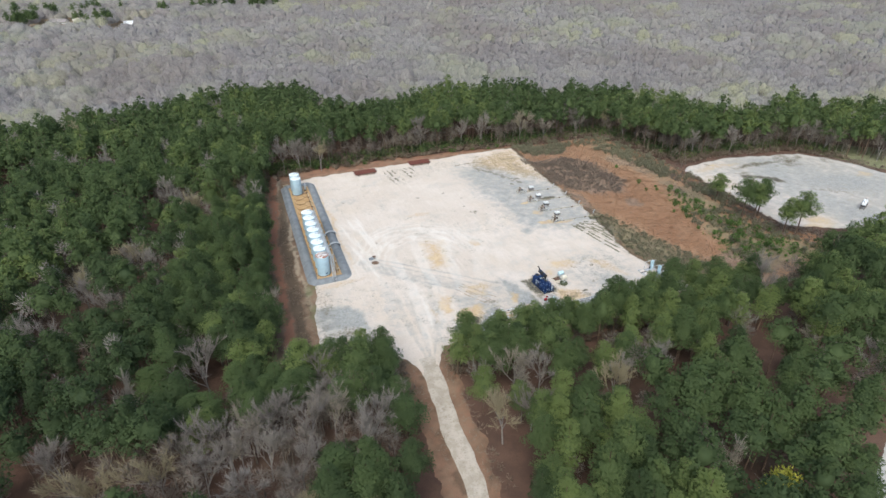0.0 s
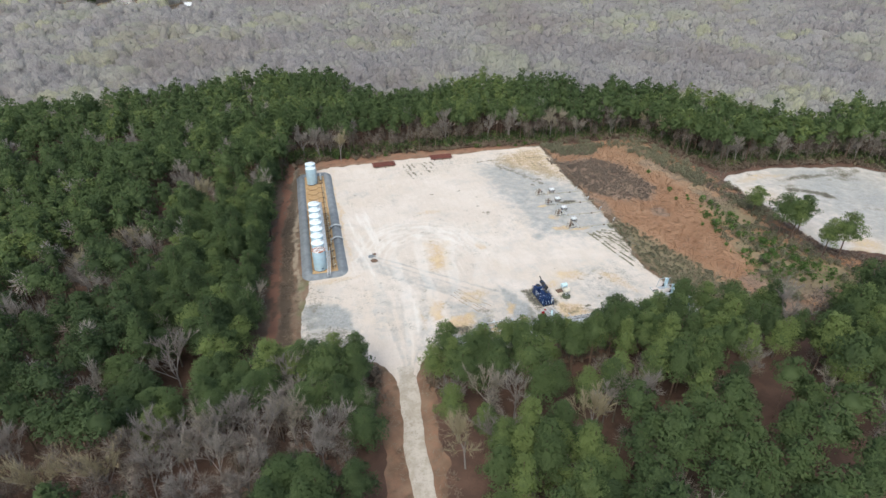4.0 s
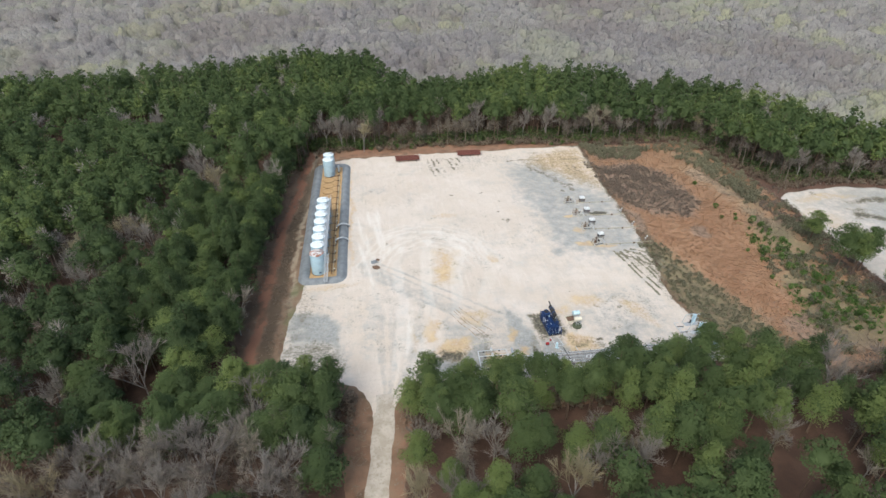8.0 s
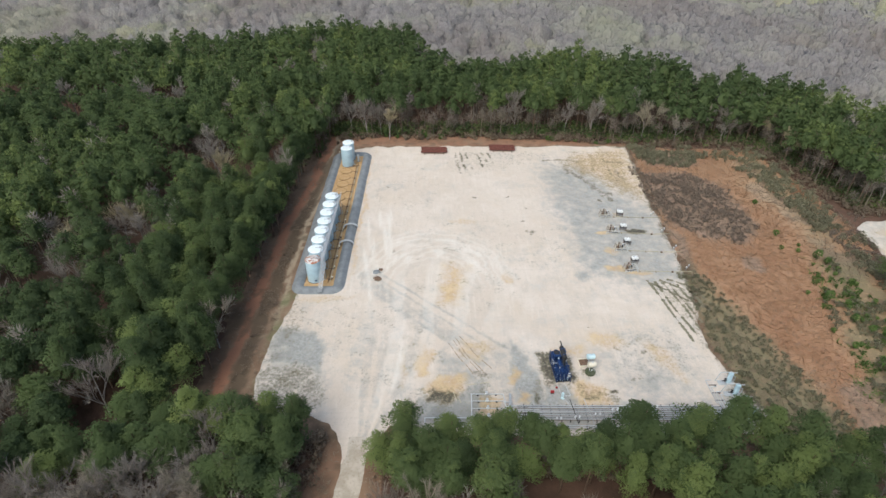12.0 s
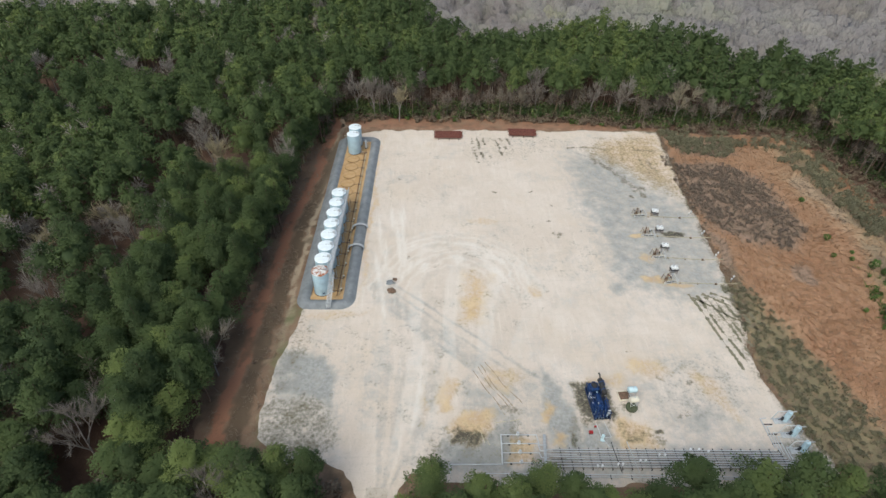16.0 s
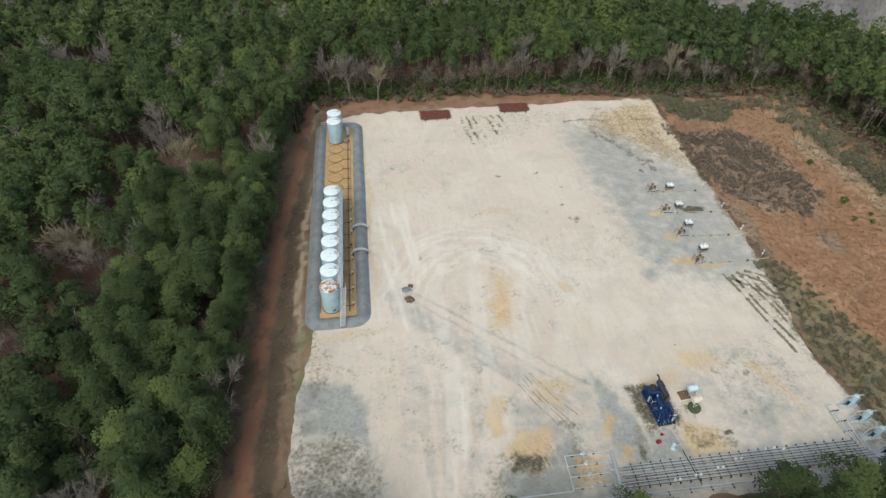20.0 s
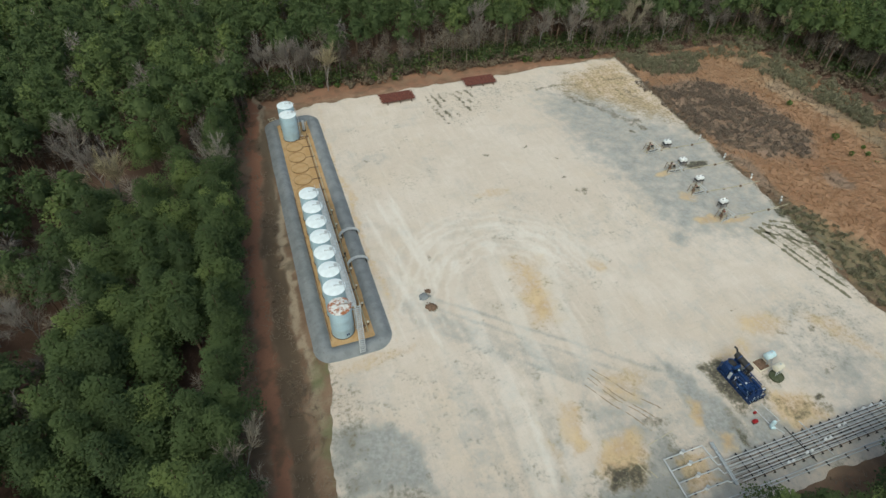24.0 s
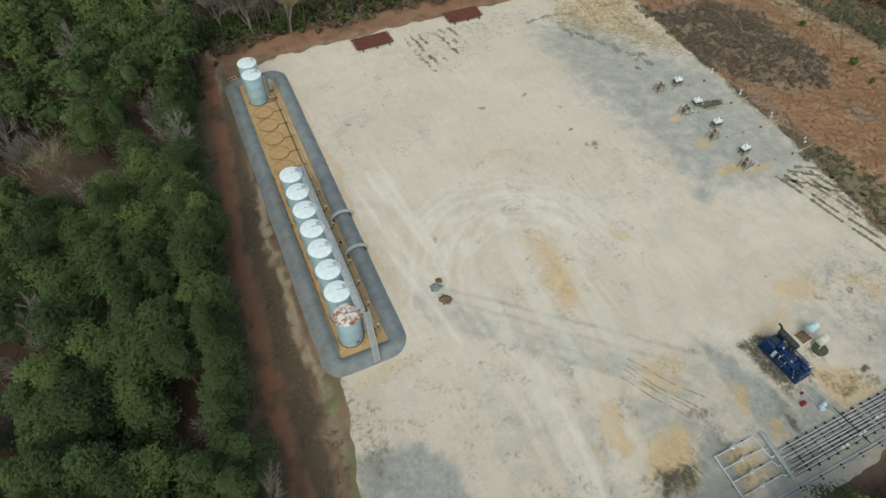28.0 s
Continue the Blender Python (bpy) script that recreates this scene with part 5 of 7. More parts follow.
for n, y in enumerate([19.0, 23.3, 27.5, 31.8, 36.0, 40.2]):
    m = pose(*tank_at(y), 0.31)
    if n == 0:
        ring.matrix_basis = m
    else:
        copy_thing(ring, m)


def catwalk():
    y0, y1, z = -15.2, 16.2, 6.05
    ob = thing("tank_catwalk", "galvanised catwalk with handrails along the tank tops", "catwalk", pose(-43.95, 0, 0, 0, 0, -1.2))
    g = Geo().box((0, (y0 + y1) / 2, z), (0.8, y1 - y0, 0.06))
    for k in range(32):
        g.box((0, y0 + 0.5 + k * 0.99, z + 0.045), (0.93, 0.05, 0.03))
    part("deck", g, M_GREY, ob)
    for s in (-0.5, 0.5):
        part("toe_board", Geo().box((s, (y0 + y1) / 2, z), (0.06, y1 - y0, 0.22)), M_GREY, ob)
        part("handrail", Geo().tube((s, y0, z + 1.05), (s, y1, z + 1.05), 0.035, 6).tube((s, y0, z + 0.55), (s, y1, z + 0.55), 0.025, 6), M_GREY, ob)
    for k in range(11):
        for s in (-0.5, 0.5):
            part("rail_post", Geo().tube((s, y0 + k * 3.14, z), (s, y0 + k * 3.14, z + 1.05), 0.03, 6), M_GREY, ob)
    for k in range(8):
        y = y0 + 0.6 + k * 4.22
        part("leg", Geo().tube((0.42, y, 0.35), (0.42, y, z), 0.06, 6).tube((-0.42, y, z - 0.1), (0.42, y, z - 0.1), 0.04, 6), M_GREY, ob)
    return ob


def stair():
    ob = thing("tank_stair", "steep galvanised stair from the dike to the catwalk", "stair", pose(-43.62, -15.25, 0))
    top, foot = Vector((0, 0, 6.05)), Vector((-0.75, -5.2, 0.75))
    for s in (-0.42, 0.42):
        o = Vector((s, 0, 0))
        part("stringer", Geo().tube(top + o, foot + o, 0.07, 4), M_GREY, ob)
        part("handrail", Geo().path([top + o + Vector((0, 0, 1)), foot + o + Vector((0, 0, 1)), foot + o], 0.035, 6), M_GREY, ob)
    for k in range(24):
        c = top.lerp(foot, (k + 0.5) / 24)
        part("step", Geo().box(c, (0.8, 0.24, 0.05)), M_GREY, ob)
    return ob


catwalk()
stair()

ob = thing("flow_line", "weathered twin flow lines beside the tanks", "pipeline")
for k, (dx, mat) in enumerate(((0.0, M_BROWN), (0.45, M_YPIPE))):
    pts = [(-43.0 + dx + slant(y), y, 0.62) for y in (-16.6, 10, 30, 43.0)]
    part("pipe", Geo().path(pts, 0.085, 8), mat, ob)
for k in range(15):
    y = -15.2 + 4.2 * k
    x = -42.95 + slant(y)
    part("cross_pipe", Geo().path([(x - 1.4, y, 0.55), (x + 0.55, y, 0.62)], 0.06, 6).box((x + 0.2, y, 0.5), (0.8, 0.14, 0.3)), M_BROWN, ob)
part("branch_pipe", Geo().path([(-44.2, 42.6, 0.6), (-41.4, 42.9, 0.6), (-41.3, 44.6, 0.7)], 0.08, 8), M_BROWN, ob)

ob = thing("old_pipe", "thin brown pipe along the west side of the tanks", "pipe")
part("pipe", Geo().path([(-48.65, -16.4, 0.55), (-48.4, 0, 0.55), (-48.0, 22, 0.5)], 0.06, 6), M_BROWN, ob)
for k in range(7):
    part("stand", Geo().tube((-48.62 + 0.02 * k * 6, -15 + 6 * k, 0.3), (-48.62 + 0.02 * k * 6, -15 + 6 * k, 0.9), 0.05, 6), M_BROWN, ob)


def valve(label, cap_mat):
    ob = thing("valve_post", label, "valve", group="valves beside the tanks")
    part("riser", Geo().tube((0, 0, 0), (0, 0, 0.75), 0.07, 8), M_BROWN, ob)
    part("bonnet", Geo().ball((0, 0, 0.62), 0.16, 10, 6), M_BROWN, ob)
    part("cap", Geo().lathe((0, 0, 0.78), [(0.10, -0.06), (0.21, 0.0), (0.21, 0.10), (0.1, 0.16)], 14), cap_mat, ob)
    return ob


pale_valve = valve("flow-line valve with a cream cap", M_CREAM)
dark_valve = valve("flow-line valve with a black cap", M_DARK)
for n, y in enumerate([-15.0, -10.8, -6.5, -2.2, 6.3, 10.4, 14.8]):
    m = pose(-42.15 + slant(y) * 0.7, y, 0.3)
    if n == 0:
        pale_valve.matrix_basis = m
    else:
        copy_thing(pale_valve, m)
dark_valve.matrix_basis = pose(-42.05, 1.9, 0.3)


def crossing():
    """Pipes carried in an arch over the dike."""
    ob = thing("dike_crossing", "grey pipes arched over the gravel dike", "pipe crossing", group="pipe crossings")
    for k in range(3):
        pts = [(1.95 * math.cos(a), 0.22 * k - 0.22 + 0.55 * math.sin(a), 0.25 + 1.0 * math.sin(a)) for a in (math.pi * i / 10 for i in range(11))]
        part("pipe", Geo().path(pts, 0.10, 8), M_GREY, ob)
    for s in (-1.5, 1.5):
        part("flange", Geo().box((s, 0, 0.45), (0.14, 0.9, 0.5)), M_DARK, ob)
    return ob


c = crossing()
c.matrix_basis = pose(-39.95, 7.3, 0.3, 0, 0, 4)
copy_thing(c, pose(-40.25, -0.7, 0.3, 0, 0, 4))

ob = thing("heater_vessel", "slim grey vertical heater at the end of the battery", "vessel", pose(-41.5, 46.6, 0.3))
part("shell", Geo().lathe((0, 0, 0), [(0.32, 0.0), (0.32, 2.6), (0.2, 2.75), (0.08, 2.8)], 18), M_GREY, ob)
part("skirt", Geo().lathe((0, 0, 0), [(0.42, 0.0), (0.42, 0.2), (0.32, 0.22)], 18), M_DARK, ob)
part("side_pipe", Geo().path([(0.3, 0, 2.2), (0.6, 0, 2.2), (0.6, 0, 0.2)], 0.05, 6), M_GREY, ob)
ob = thing("timber_frame", "bleached timber frame lying behind the tanks", "timber", pose(-48.0, 53.9, 0.2, 0, 0, 12))
for s in (-0.5, 0.5):
    part("rail", Geo().box((0, s, 0.06), (1.8, 0.14, 0.12)), M_YPIPE, ob)
for s in (-0.8, 0.0, 0.8):
    part("batten", Geo().box((s, 0, 0.16), (0.14, 1.2, 0.08)), M_YPIPE, ob)

# ---- tubing racks at the north edge ----


def tubing_rack():
    r = random.Random(3)
    ob = thing("tubing_rack", "rack of rusty dark red well tubing on sills", "pipe rack", group="tubing racks")
    g = Geo()
    for k in range(44):
        o = r.uniform(-0.35, 0.35)
        g.tube((-4.35 + o, -2.2 + k * 0.102, 0.62), (4.35 + o, -2.2 + k * 0.102, 0.62), 0.048, 6)
    tagged(part("tubing", g, M_RUST, ob), kind="stuff")
    for s in (-3.2, 0.2, 3.2):
        part("sill", Geo().box((s, -0.3, 0.46), (0.16, 5.6, 0.2)), M_BROWN, ob)
        for e in (-2.6, 1.9):
            part("leg", Geo().tube((s, e, 0), (s, e, 0.4), 0.07, 6), M_BROWN, ob)
    return ob


rack = tubing_rack()
rack.matrix_basis = pose(-16.1, 54.4, 0.15, 0, 0, 0.5)
copy_thing(rack, pose(7.7, 56.0, 0.15, 0, 0, -1.5))

# ---- the well row ----


def wellhead():
    ob = thing("wellhead", "rusty brown wellhead with valves and steel frame", "wellhead", group="wells in a row")
    part("casing", Geo().lathe((0, 0, 0), [(0.42, 0), (0.42, 0.12), (0.24, 0.14), (0.24, 0.55), (0.38, 0.56), (0.38, 0.68), (0.18, 0.7), (0.18, 1.2)], 16), M_BROWN, ob)
    part("valve_tree", Geo().tube((0, 0, 1.1), (0, 0, 2.3), 0.12, 10).ball((0, 0, 1.45), 0.22).ball((0, 0, 1.95), 0.2).tube((-0.55, 0, 1.45), (0.55, 0, 1.45), 0.08, 8), M_BROWN, ob)
    for s in (-0.55, 0.55):
        part("handwheel", Geo().lathe((s, 0, 1.5), [(0.18, 0), (0.2, 0.03), (0.1, 0.05)], 12), M_REDPAINT if s > 0 else M_DARK, ob)
    for sx in (-0.9, 0.9):
        for sy in (-0.7, 0.7):
            part("frame_post", Geo().tube((sx, sy, 0), (sx * 0.75, sy * 0.75, 1.9), 0.055, 6), M_BROWN, ob)
    part("frame_ring", Geo().path([(-0.68, -0.53, 1.9), (0.68, -0.53, 1.9), (0.68, 0.53, 1.9), (-0.68, 0.53, 1.9), (-0.68, -0.53, 1.9)], 0.05, 6), M_YPIPE, ob)
    part("lower_rail", Geo().path([(-0.85, -0.66, 0.7), (0.85, -0.66, 0.7), (0.85, 0.66, 0.7), (-0.85, 0.66, 0.7), (-0.85, -0.66, 0.7)], 0.045, 6), M_YPIPE, ob)
    part("skid", Geo().box((0.6, 0, 0.08), (3.6, 0.16, 0.16)).box((0.6, -0.9, 0.08), (3.6, 0.16, 0.16)).box((2.2, -0.45, 0.08), (0.16, 1.1, 0.14)), M_YPIPE, ob)
    for z in (0.45, 1.0):
        part("guard_rail", Geo().path([(-1.1, -1.3, z), (2.3, -1.3, z), (2.3, 1.0, z), (0.9, 1.0, z)], 0.065, 6), M_PIPE, ob)
    for gx, gy in ((-1.1, -1.3), (0.6, -1.3), (2.3, -1.3), (2.3, 1.0), (0.9, 1.0)):
        part("guard_post", Geo().tube((gx, gy, 0), (gx, gy, 1.1), 0.05, 6), M_PIPE, ob)
    part("choke_line", Geo().path([(0.55, 0, 1.45), (1.2, 0.1, 1.45), (1.5, -0.3, 0.6), (1.9, -0.7, 0.35)], 0.09, 8), M_PIPE, ob, "pale grey choke line")
    part("meter_run", Geo().path([(-0.3, -0.9, 0.3), (1.0, -1.0, 0.4), (2.0, -0.8, 0.35)], 0.10, 8), M_DARK, ob)
    part("meter_case", Geo().box((1.5, 0.55, 0.7), (0.5, 0.4, 0.6), 0.3, 0.03), M_DARK, ob)
    part("cross_brace", Geo().tube((0.8, -0.6, 0.1), (2.6, 0.9, 1.4), 0.05, 6).tube((0.8, 0.5, 1.6), (2.4, -0.8, 0.15), 0.05, 6), M_YPIPE, ob)
    return ob


def twin_tank(label):
    ob = thing("chemical_tank", label, "chemical tank", group="white tanks on stands")
    for s in (-0.42, 0.42):
        t = part("drum", Geo().drum((s, -0.42, 1.62), (s, 0.42, 1.62), 0.42, 18), M_WHITE, ob)
        part("filler_cap", Geo().lathe((s, 0, 2.0), [(0.12, 0), (0.12, 0.1), (0.05, 0.12)], 10), M_DARK, t)
    part("tray", Geo().box((0, 0, 1.14), (1.9, 1.2, 0.12)), M_DARK, ob)
    for sx in (-0.8, 0.8):
        for sy in (-0.48, 0.48):
            part("leg", Geo().tube((sx, sy, 0), (sx, sy, 1.1), 0.05, 6), M_BROWN, ob)
    for sy in (-0.48, 0.48):
        part("brace", Geo().tube((-0.8, sy, 0.1), (0.8, sy, 1.05), 0.035, 6), M_BROWN, ob)
    return ob


def flow_pipe(points, label):
    ob = thing("well_flow_pipe", label, "pipe", group="flow pipes from the wells")
    part("pipe", Geo().path(points, 0.075, 8), M_YPIPE, ob)
    for f in (0.25, 0.62):
        a, b = Vector(points[0]), Vector(points[1])
        p = a.lerp(b, f)
        part("sleeper", Geo().box((p.x, p.y, 0.2), (0.18, 0.6, 0.14)), M_BROWN, ob)
    part("union", Geo().ball(points[1], 0.2, 10, 6).box((points[1][0], points[1][1], 0.3), (0.5, 0.4, 0.3)), M_BROWN, ob)
    return ob


def marker(label):
    ob = thing("riser_post", label, "marker post", group="white-capped risers")
    part("post", Geo().tube((0, 0, 0), (0, 0, 0.9), 0.05, 8), M_GREY, ob)
    part("cap", Geo().drum((0, 0, 0.85), (0, 0, 1.15), 0.17, 12), M_WHITE, ob)
    return ob


w, ct, mk_post = wellhead(), twin_tank("pair of small white chemical drums on a brown stand"), marker("riser post with a white cap by the field")
for n, (wy, tx, ty, ye) in enumerate([(13.4, 37.5, 13.2, 11.9), (5.3, 36.5, 6.0, 3.6), (-3.0, 35.7, -0.8, -4.7), (-11.8, 35.3, -9.0, -13.1)]):
    mw, mt = pose(32.7, wy, 0.14, 0, 0, (4, -6, 0, 8)[n]), pose(tx, ty, 0.14, 0, 0, (-12, -8, -6, 0)[n])
    ma, mb = pose(46.6 + 0.4 * n, ye + 0.9, 0.1), pose(47.5 + 0.4 * n, ye + 1.7, 0.1)
    if n == 0:
        w.matrix_basis, ct.matrix_basis, mk_post.matrix_basis = mw, mt, ma
    else:
        copy_thing(w, mw), copy_thing(ct, mt), copy_thing(mk_post, ma)
    copy_thing(mk_post, mb)
    flow_pipe([(33.0, wy - 0.7, 0.35), (44.0, ye, 0.35), (49.3, ye + 0.1, 0.3)], "long bleached flow pipe from a wellhead to the field")
copy_thing(ct, pose(136.2, -44.8, 0.14, 0, 0, 30) @ Matrix.Scale(1.25, 4))
copy_thing(ct, pose(138.6, -43.6, 0.14, 0, 0, 38) @ Matrix.Scale(1.25, 4))

# ---- compressor skid and day tanks ----
ob = thing("compressor_package", "dark blue gas compressor package on a steel skid", "compressor", pose(9.0, -44.9, 0.14, 0, 0, 3) @ Matrix.Diagonal((0.82, 1, 1, 1)))
part("skid_deck", Geo().box((0, 0, 0.32), (3.5, 6.9, 0.12)), M_NAVY, ob, "oil-dark navy deck plate")
for s in (-1.7, 0.0, 1.7):
    part("skid_beam", Geo().box((s, 0, 0.14), (0.22, 6.9, 0.28)), M_BLUE, ob)
engine = part("engine_block", Geo().box((0.1, 0.2, 1.05), (1.3, 2.1, 1.2), 0, 0.12).box((0.1, 0.2, 1.75), (0.9, 1.8, 0.35), 0, 0.08), M_BLUE, ob)
for k in range(5):
    part("valve_cover", Geo().box((-0.25, -0.5 + 0.35 * k, 1.98), (0.35, 0.26, 0.16)), M_BLUE2, engine)
    part("exhaust_runner", Geo().path([(0.5, -0.5 + 0.35 * k, 1.7), (0.85, -0.5 + 0.35 * k, 1.8), (0.85, -0.5 + 0.35 * k, 2.1)], 0.08, 6), M_DARK, engine)
cooler = part("cooler_housing", Geo().box((-0.45, 2.45, 1.35), (2.2, 1.5, 1.9), 0, 0.06), M_BLUE, ob)
part("fan_shroud", Geo().lathe((-0.45, 2.45, 2.3), [(0.8, 0), (0.8, 0.3), (0.74, 0.3), (0.74, 0.04)], 24), M_BLUE2, cooler)
part("fan_guard", Geo().lathe((-0.45, 2.45, 2.46), [(0.74, 0), (0.3, 0.05), (0.1, 0.06)], 16), M_DARK, cooler)
for k in range(9):
    part("louvre", Geo().box((-0.45, 3.22, 0.55 + 0.19 * k), (2.0, 0.05, 0.09)), M_BLUE2, cooler)
part("frame_rail", Geo().path([(-1.8, 0.9, 0.4), (-1.8, 0.9, 2.3), (-1.8, 3.3, 2.3), (-1.8, 3.3, 0.4)], 0.07, 6), M_BLUE2, ob)
part("frame_rail", Geo().path([(-1.85, -2.9, 0.4), (-1.85, -2.9, 1.4), (-1.85, 0.8, 1.4), (-1.85, 0.8, 0.4)], 0.05, 6), M_BLUE2, ob)
muffler = part("muffler", Geo().drum((1.05, 0.1, 3.05), (0.85, 3.1, 3.35), 0.56, 20), M_DARK, ob, "soot-grey exhaust silencer")
part("exhaust_stack", Geo().path([(0.85, 3.0, 3.6), (0.75, 3.4, 4.3), (0.55, 3.8, 4.5)], 0.17, 10), M_DARK, muffler)
part("exhaust_elbow", Geo().path([(0.85, 0.2, 2.1), (1.05, 0.2, 2.6), (1.05, 0.4, 3.1)], 0.2, 10), M_DARK, muffler)
for s in (0.8, 2.4):
    part("muffler_stand", Geo().tube((0.7, s, 0.4), (0.9, s, 2.75), 0.07, 6).tube((1.6, s, 0.4), (1.3, s, 2.75), 0.07, 6), M_BLUE, ob)
part("side_rail", Geo().tube((-1.9, -3.2, 0.62), (-1.9, 2.8, 0.62), 0.05, 6), M_BLUE2, ob)
part("battery_box", Geo().box((-1.45, 0.1, 0.75), (0.6, 1.1, 0.75), 0, 0.05), M_DARK, ob)
part("oil_drum", Geo().drum((-1.5, -1.2, 1.0), (-1.5, -0.3, 1.0), 0.3, 14), M_BLUE2, ob)
part("control_box", Geo().box((-1.55, 1.2, 1.2), (0.45, 0.5, 1.5), 0, 0.05), M_PIPE, ob, "pale control box")
for k in range(6):
    part("tubing_run", Geo().path([(-1.2 + 0.45 * k, -3.2, 0.45), (-1.2 + 0.45 * k, -3.2, 1.0 + 0.15 * (k % 3)), (-1.2 + 0.45 * k, -2.4, 1.0 + 0.15 * (k % 3))], 0.045, 6), M_PIPE if k % 2 else M_BLUE2, ob)
part("header_tank", Geo().drum((-1.2, 1.5, 2.55), (0.3, 1.5, 2.55), 0.25, 14), M_BLUE2, ob)
part("air_box", Geo().box((1.55, 2.6, 2.3), (0.7, 1.2, 1.7), 0, 0.08), M_BLUE2, ob)
part("intake_bend", Geo().path([(1.5, 1.4, 1.2), (1.7, 0.9, 1.9), (1.45, 0.5, 2.0)], 0.24, 12), M_GREY, ob)
part("compressor_frame", Geo().box((0.0, -1.55, 0.95), (1.1, 1.1, 1.0), 0, 0.1), M_BLUE2, ob)
for sx in (-1, 1):
    for sy in (-1.9, -1.2):
        cyl = part("cylinder", Geo().tube((0.5 * sx, sy, 1.0), (1.55 * sx, sy, 1.0), 0.30, 14), M_BLUE2, ob)
        part("cylinder_head", Geo().tube((1.55 * sx, sy, 1.0), (1.68 * sx, sy, 1.0), 0.36, 14), M_BLUE, cyl)
    part("pulsation_bottle", Geo().drum((1.15 * sx, -2.3, 1.75), (1.15 * sx, -0.7, 1.75), 0.26, 14), M_BLUE, ob)
for k, (x, y, h) in enumerate([(-1.35, -2.9, 2.1), (-0.45, -2.95, 2.3), (0.5, -2.95, 1.9)]):
    s = part("scrubber", Geo().lathe((x, y, 0.38), [(0.27, 0), (0.27, h - 0.4), (0.2, h - 0.25), (0.06, h - 0.2)], 16), M_BLUE, ob)
    part("top_pipe", Geo().path([(x, y, h + 0.2), (x, y, h + 0.45), (x, y + 0.9, h + 0.45), (x, y + 0.9, 1.6)], 0.08, 8), M_BLUE2, s)
part("gauge_panel", Geo().box((1.5, -2.75, 1.35), (0.6, 0.25, 1.1)), M_PIPE, ob, "pale grey gauge panel")
for k in range(4):
    y = -0.6 + 0.5 * k
    part("pipe_run", Geo().path([(-1.6, y, 0.5), (-1.6, y, 1.3 + 0.12 * k), (-0.7, y, 1.3 + 0.12 * k)], 0.06, 6), M_BLUE2 if k % 2 else M_PIPE, ob)
part("long_pipe", Geo().path([(-1.5, -2.2, 1.9), (-1.5, 1.4, 2.0), (-0.9, 1.6, 2.0)], 0.09, 8), M_BLUE2, ob)
part("long_pipe", Geo().path([(1.6, -2.2, 1.95), (1.6, 0.2, 1.95)], 0.09, 8), M_BLUE2, ob)
for sx in (-1.0, 1.0):
    part("deck_rail", Geo().path([(1.72 * sx, -3.3, 0.4), (1.72 * sx, -3.3, 0.95), (1.72 * sx, 0.6, 0.95), (1.72 * sx, 0.6, 0.4)], 0.05, 6), M_BLUE2, ob)
part("end_rail", Geo().path([(-1.72, -3.32, 0.95), (1.72, -3.32, 0.95)], 0.05, 6), M_BLUE2, ob)
for k in range(3):
    part("gas_header", Geo().path([(-0.7 + 0.62 * k, -3.0, 1.35 + 0.1 * k), (-0.7 + 0.62 * k, -0.6, 1.35 + 0.1 * k), (-0.5 + 0.62 * k, -0.4, 0.9)], 0.10, 8), M_BLUE2, ob)
for k, (x, y, z) in enumerate(((-1.7, -2.6, 0.7), (-1.0, -2.1, 1.6), (0.6, -2.6, 1.5), (1.6, -1.1, 1.0), (-0.4, -0.9, 1.55), (1.1, -3.0, 0.8), (-1.4, 0.5, 1.7), (-0.2, 1.1, 2.2))):
    part("instrument_box", Geo().box((x, y, z), (0.22 + 0.05 * (k % 3), 0.2, 0.3), 0.3 * k), M_SKYTANK if k % 2 else M_PIPE, ob, "pale instrument box")
for k in range(5):
    part("drain_line", Geo().path([(-1.5 + 0.62 * k, -3.35, 0.42), (-1.4 + 0.62 * k, -2.5 + 0.3 * (k % 3), 0.5), (-1.2 + 0.55 * k, -1.9 + 0.35 * (k % 2), 1.5)], 0.04, 6), M_SKYTANK, ob, "thin pale drain line")
    part("cooler_tube", Geo().path([(-1.62, 1.8 + 0.32 * k, 0.9), (-1.62, 1.8 + 0.32 * k, 1.9), (-1.45, 1.8 + 0.32 * k, 2.1)], 0.06, 6), M_BLUE2, cooler)
for k in range(4):
    part("cross_member", Geo().box((0, -2.6 + 1.25 * k, 0.44), (3.3, 0.12, 0.14)), M_BLUE, ob)
clutter = random.Random(44)
for k in range(26):
    x, y, z = clutter.uniform(-1.5, 1.5), clutter.uniform(-3.1, 1.4), clutter.uniform(0.6, 1.8)
    turn = clutter.choice((0, 1))
    dx, dy = (clutter.uniform(0.4, 1.1), 0) if turn else (0, clutter.uniform(0.4, 1.3))
    part("pipe_spool", Geo().path([(x, y, 0.42), (x, y, z), (x + dx, y + dy, z), (x + dx, y + dy, z - 0.35)], clutter.choice((0.04, 0.06, 0.085)), 6), (M_BLUE2, M_BLUE, M_BLUE2, M_DARK, M_PIPE)[k % 5], ob)
for k in range(10):
    x, y = clutter.uniform(-1.5, 1.5), clutter.uniform(-3.0, 1.2)
    part("valve_body", Geo().ball((x, y, clutter.uniform(0.7, 1.9)), clutter.uniform(0.12, 0.2), 10, 6), (M_BLUE2, M_DARK)[k % 2], ob)
part("muffler_strap", Geo().tube((1.0, 0.8, 3.12), (0.98, 0.95, 3.14), 0.60, 20), M_BLUE2, muffler)
part("muffler_strap", Geo().tube((0.91, 2.3, 3.26), (0.90, 2.45, 3.28), 0.60, 20), M_BLUE2, muffler)


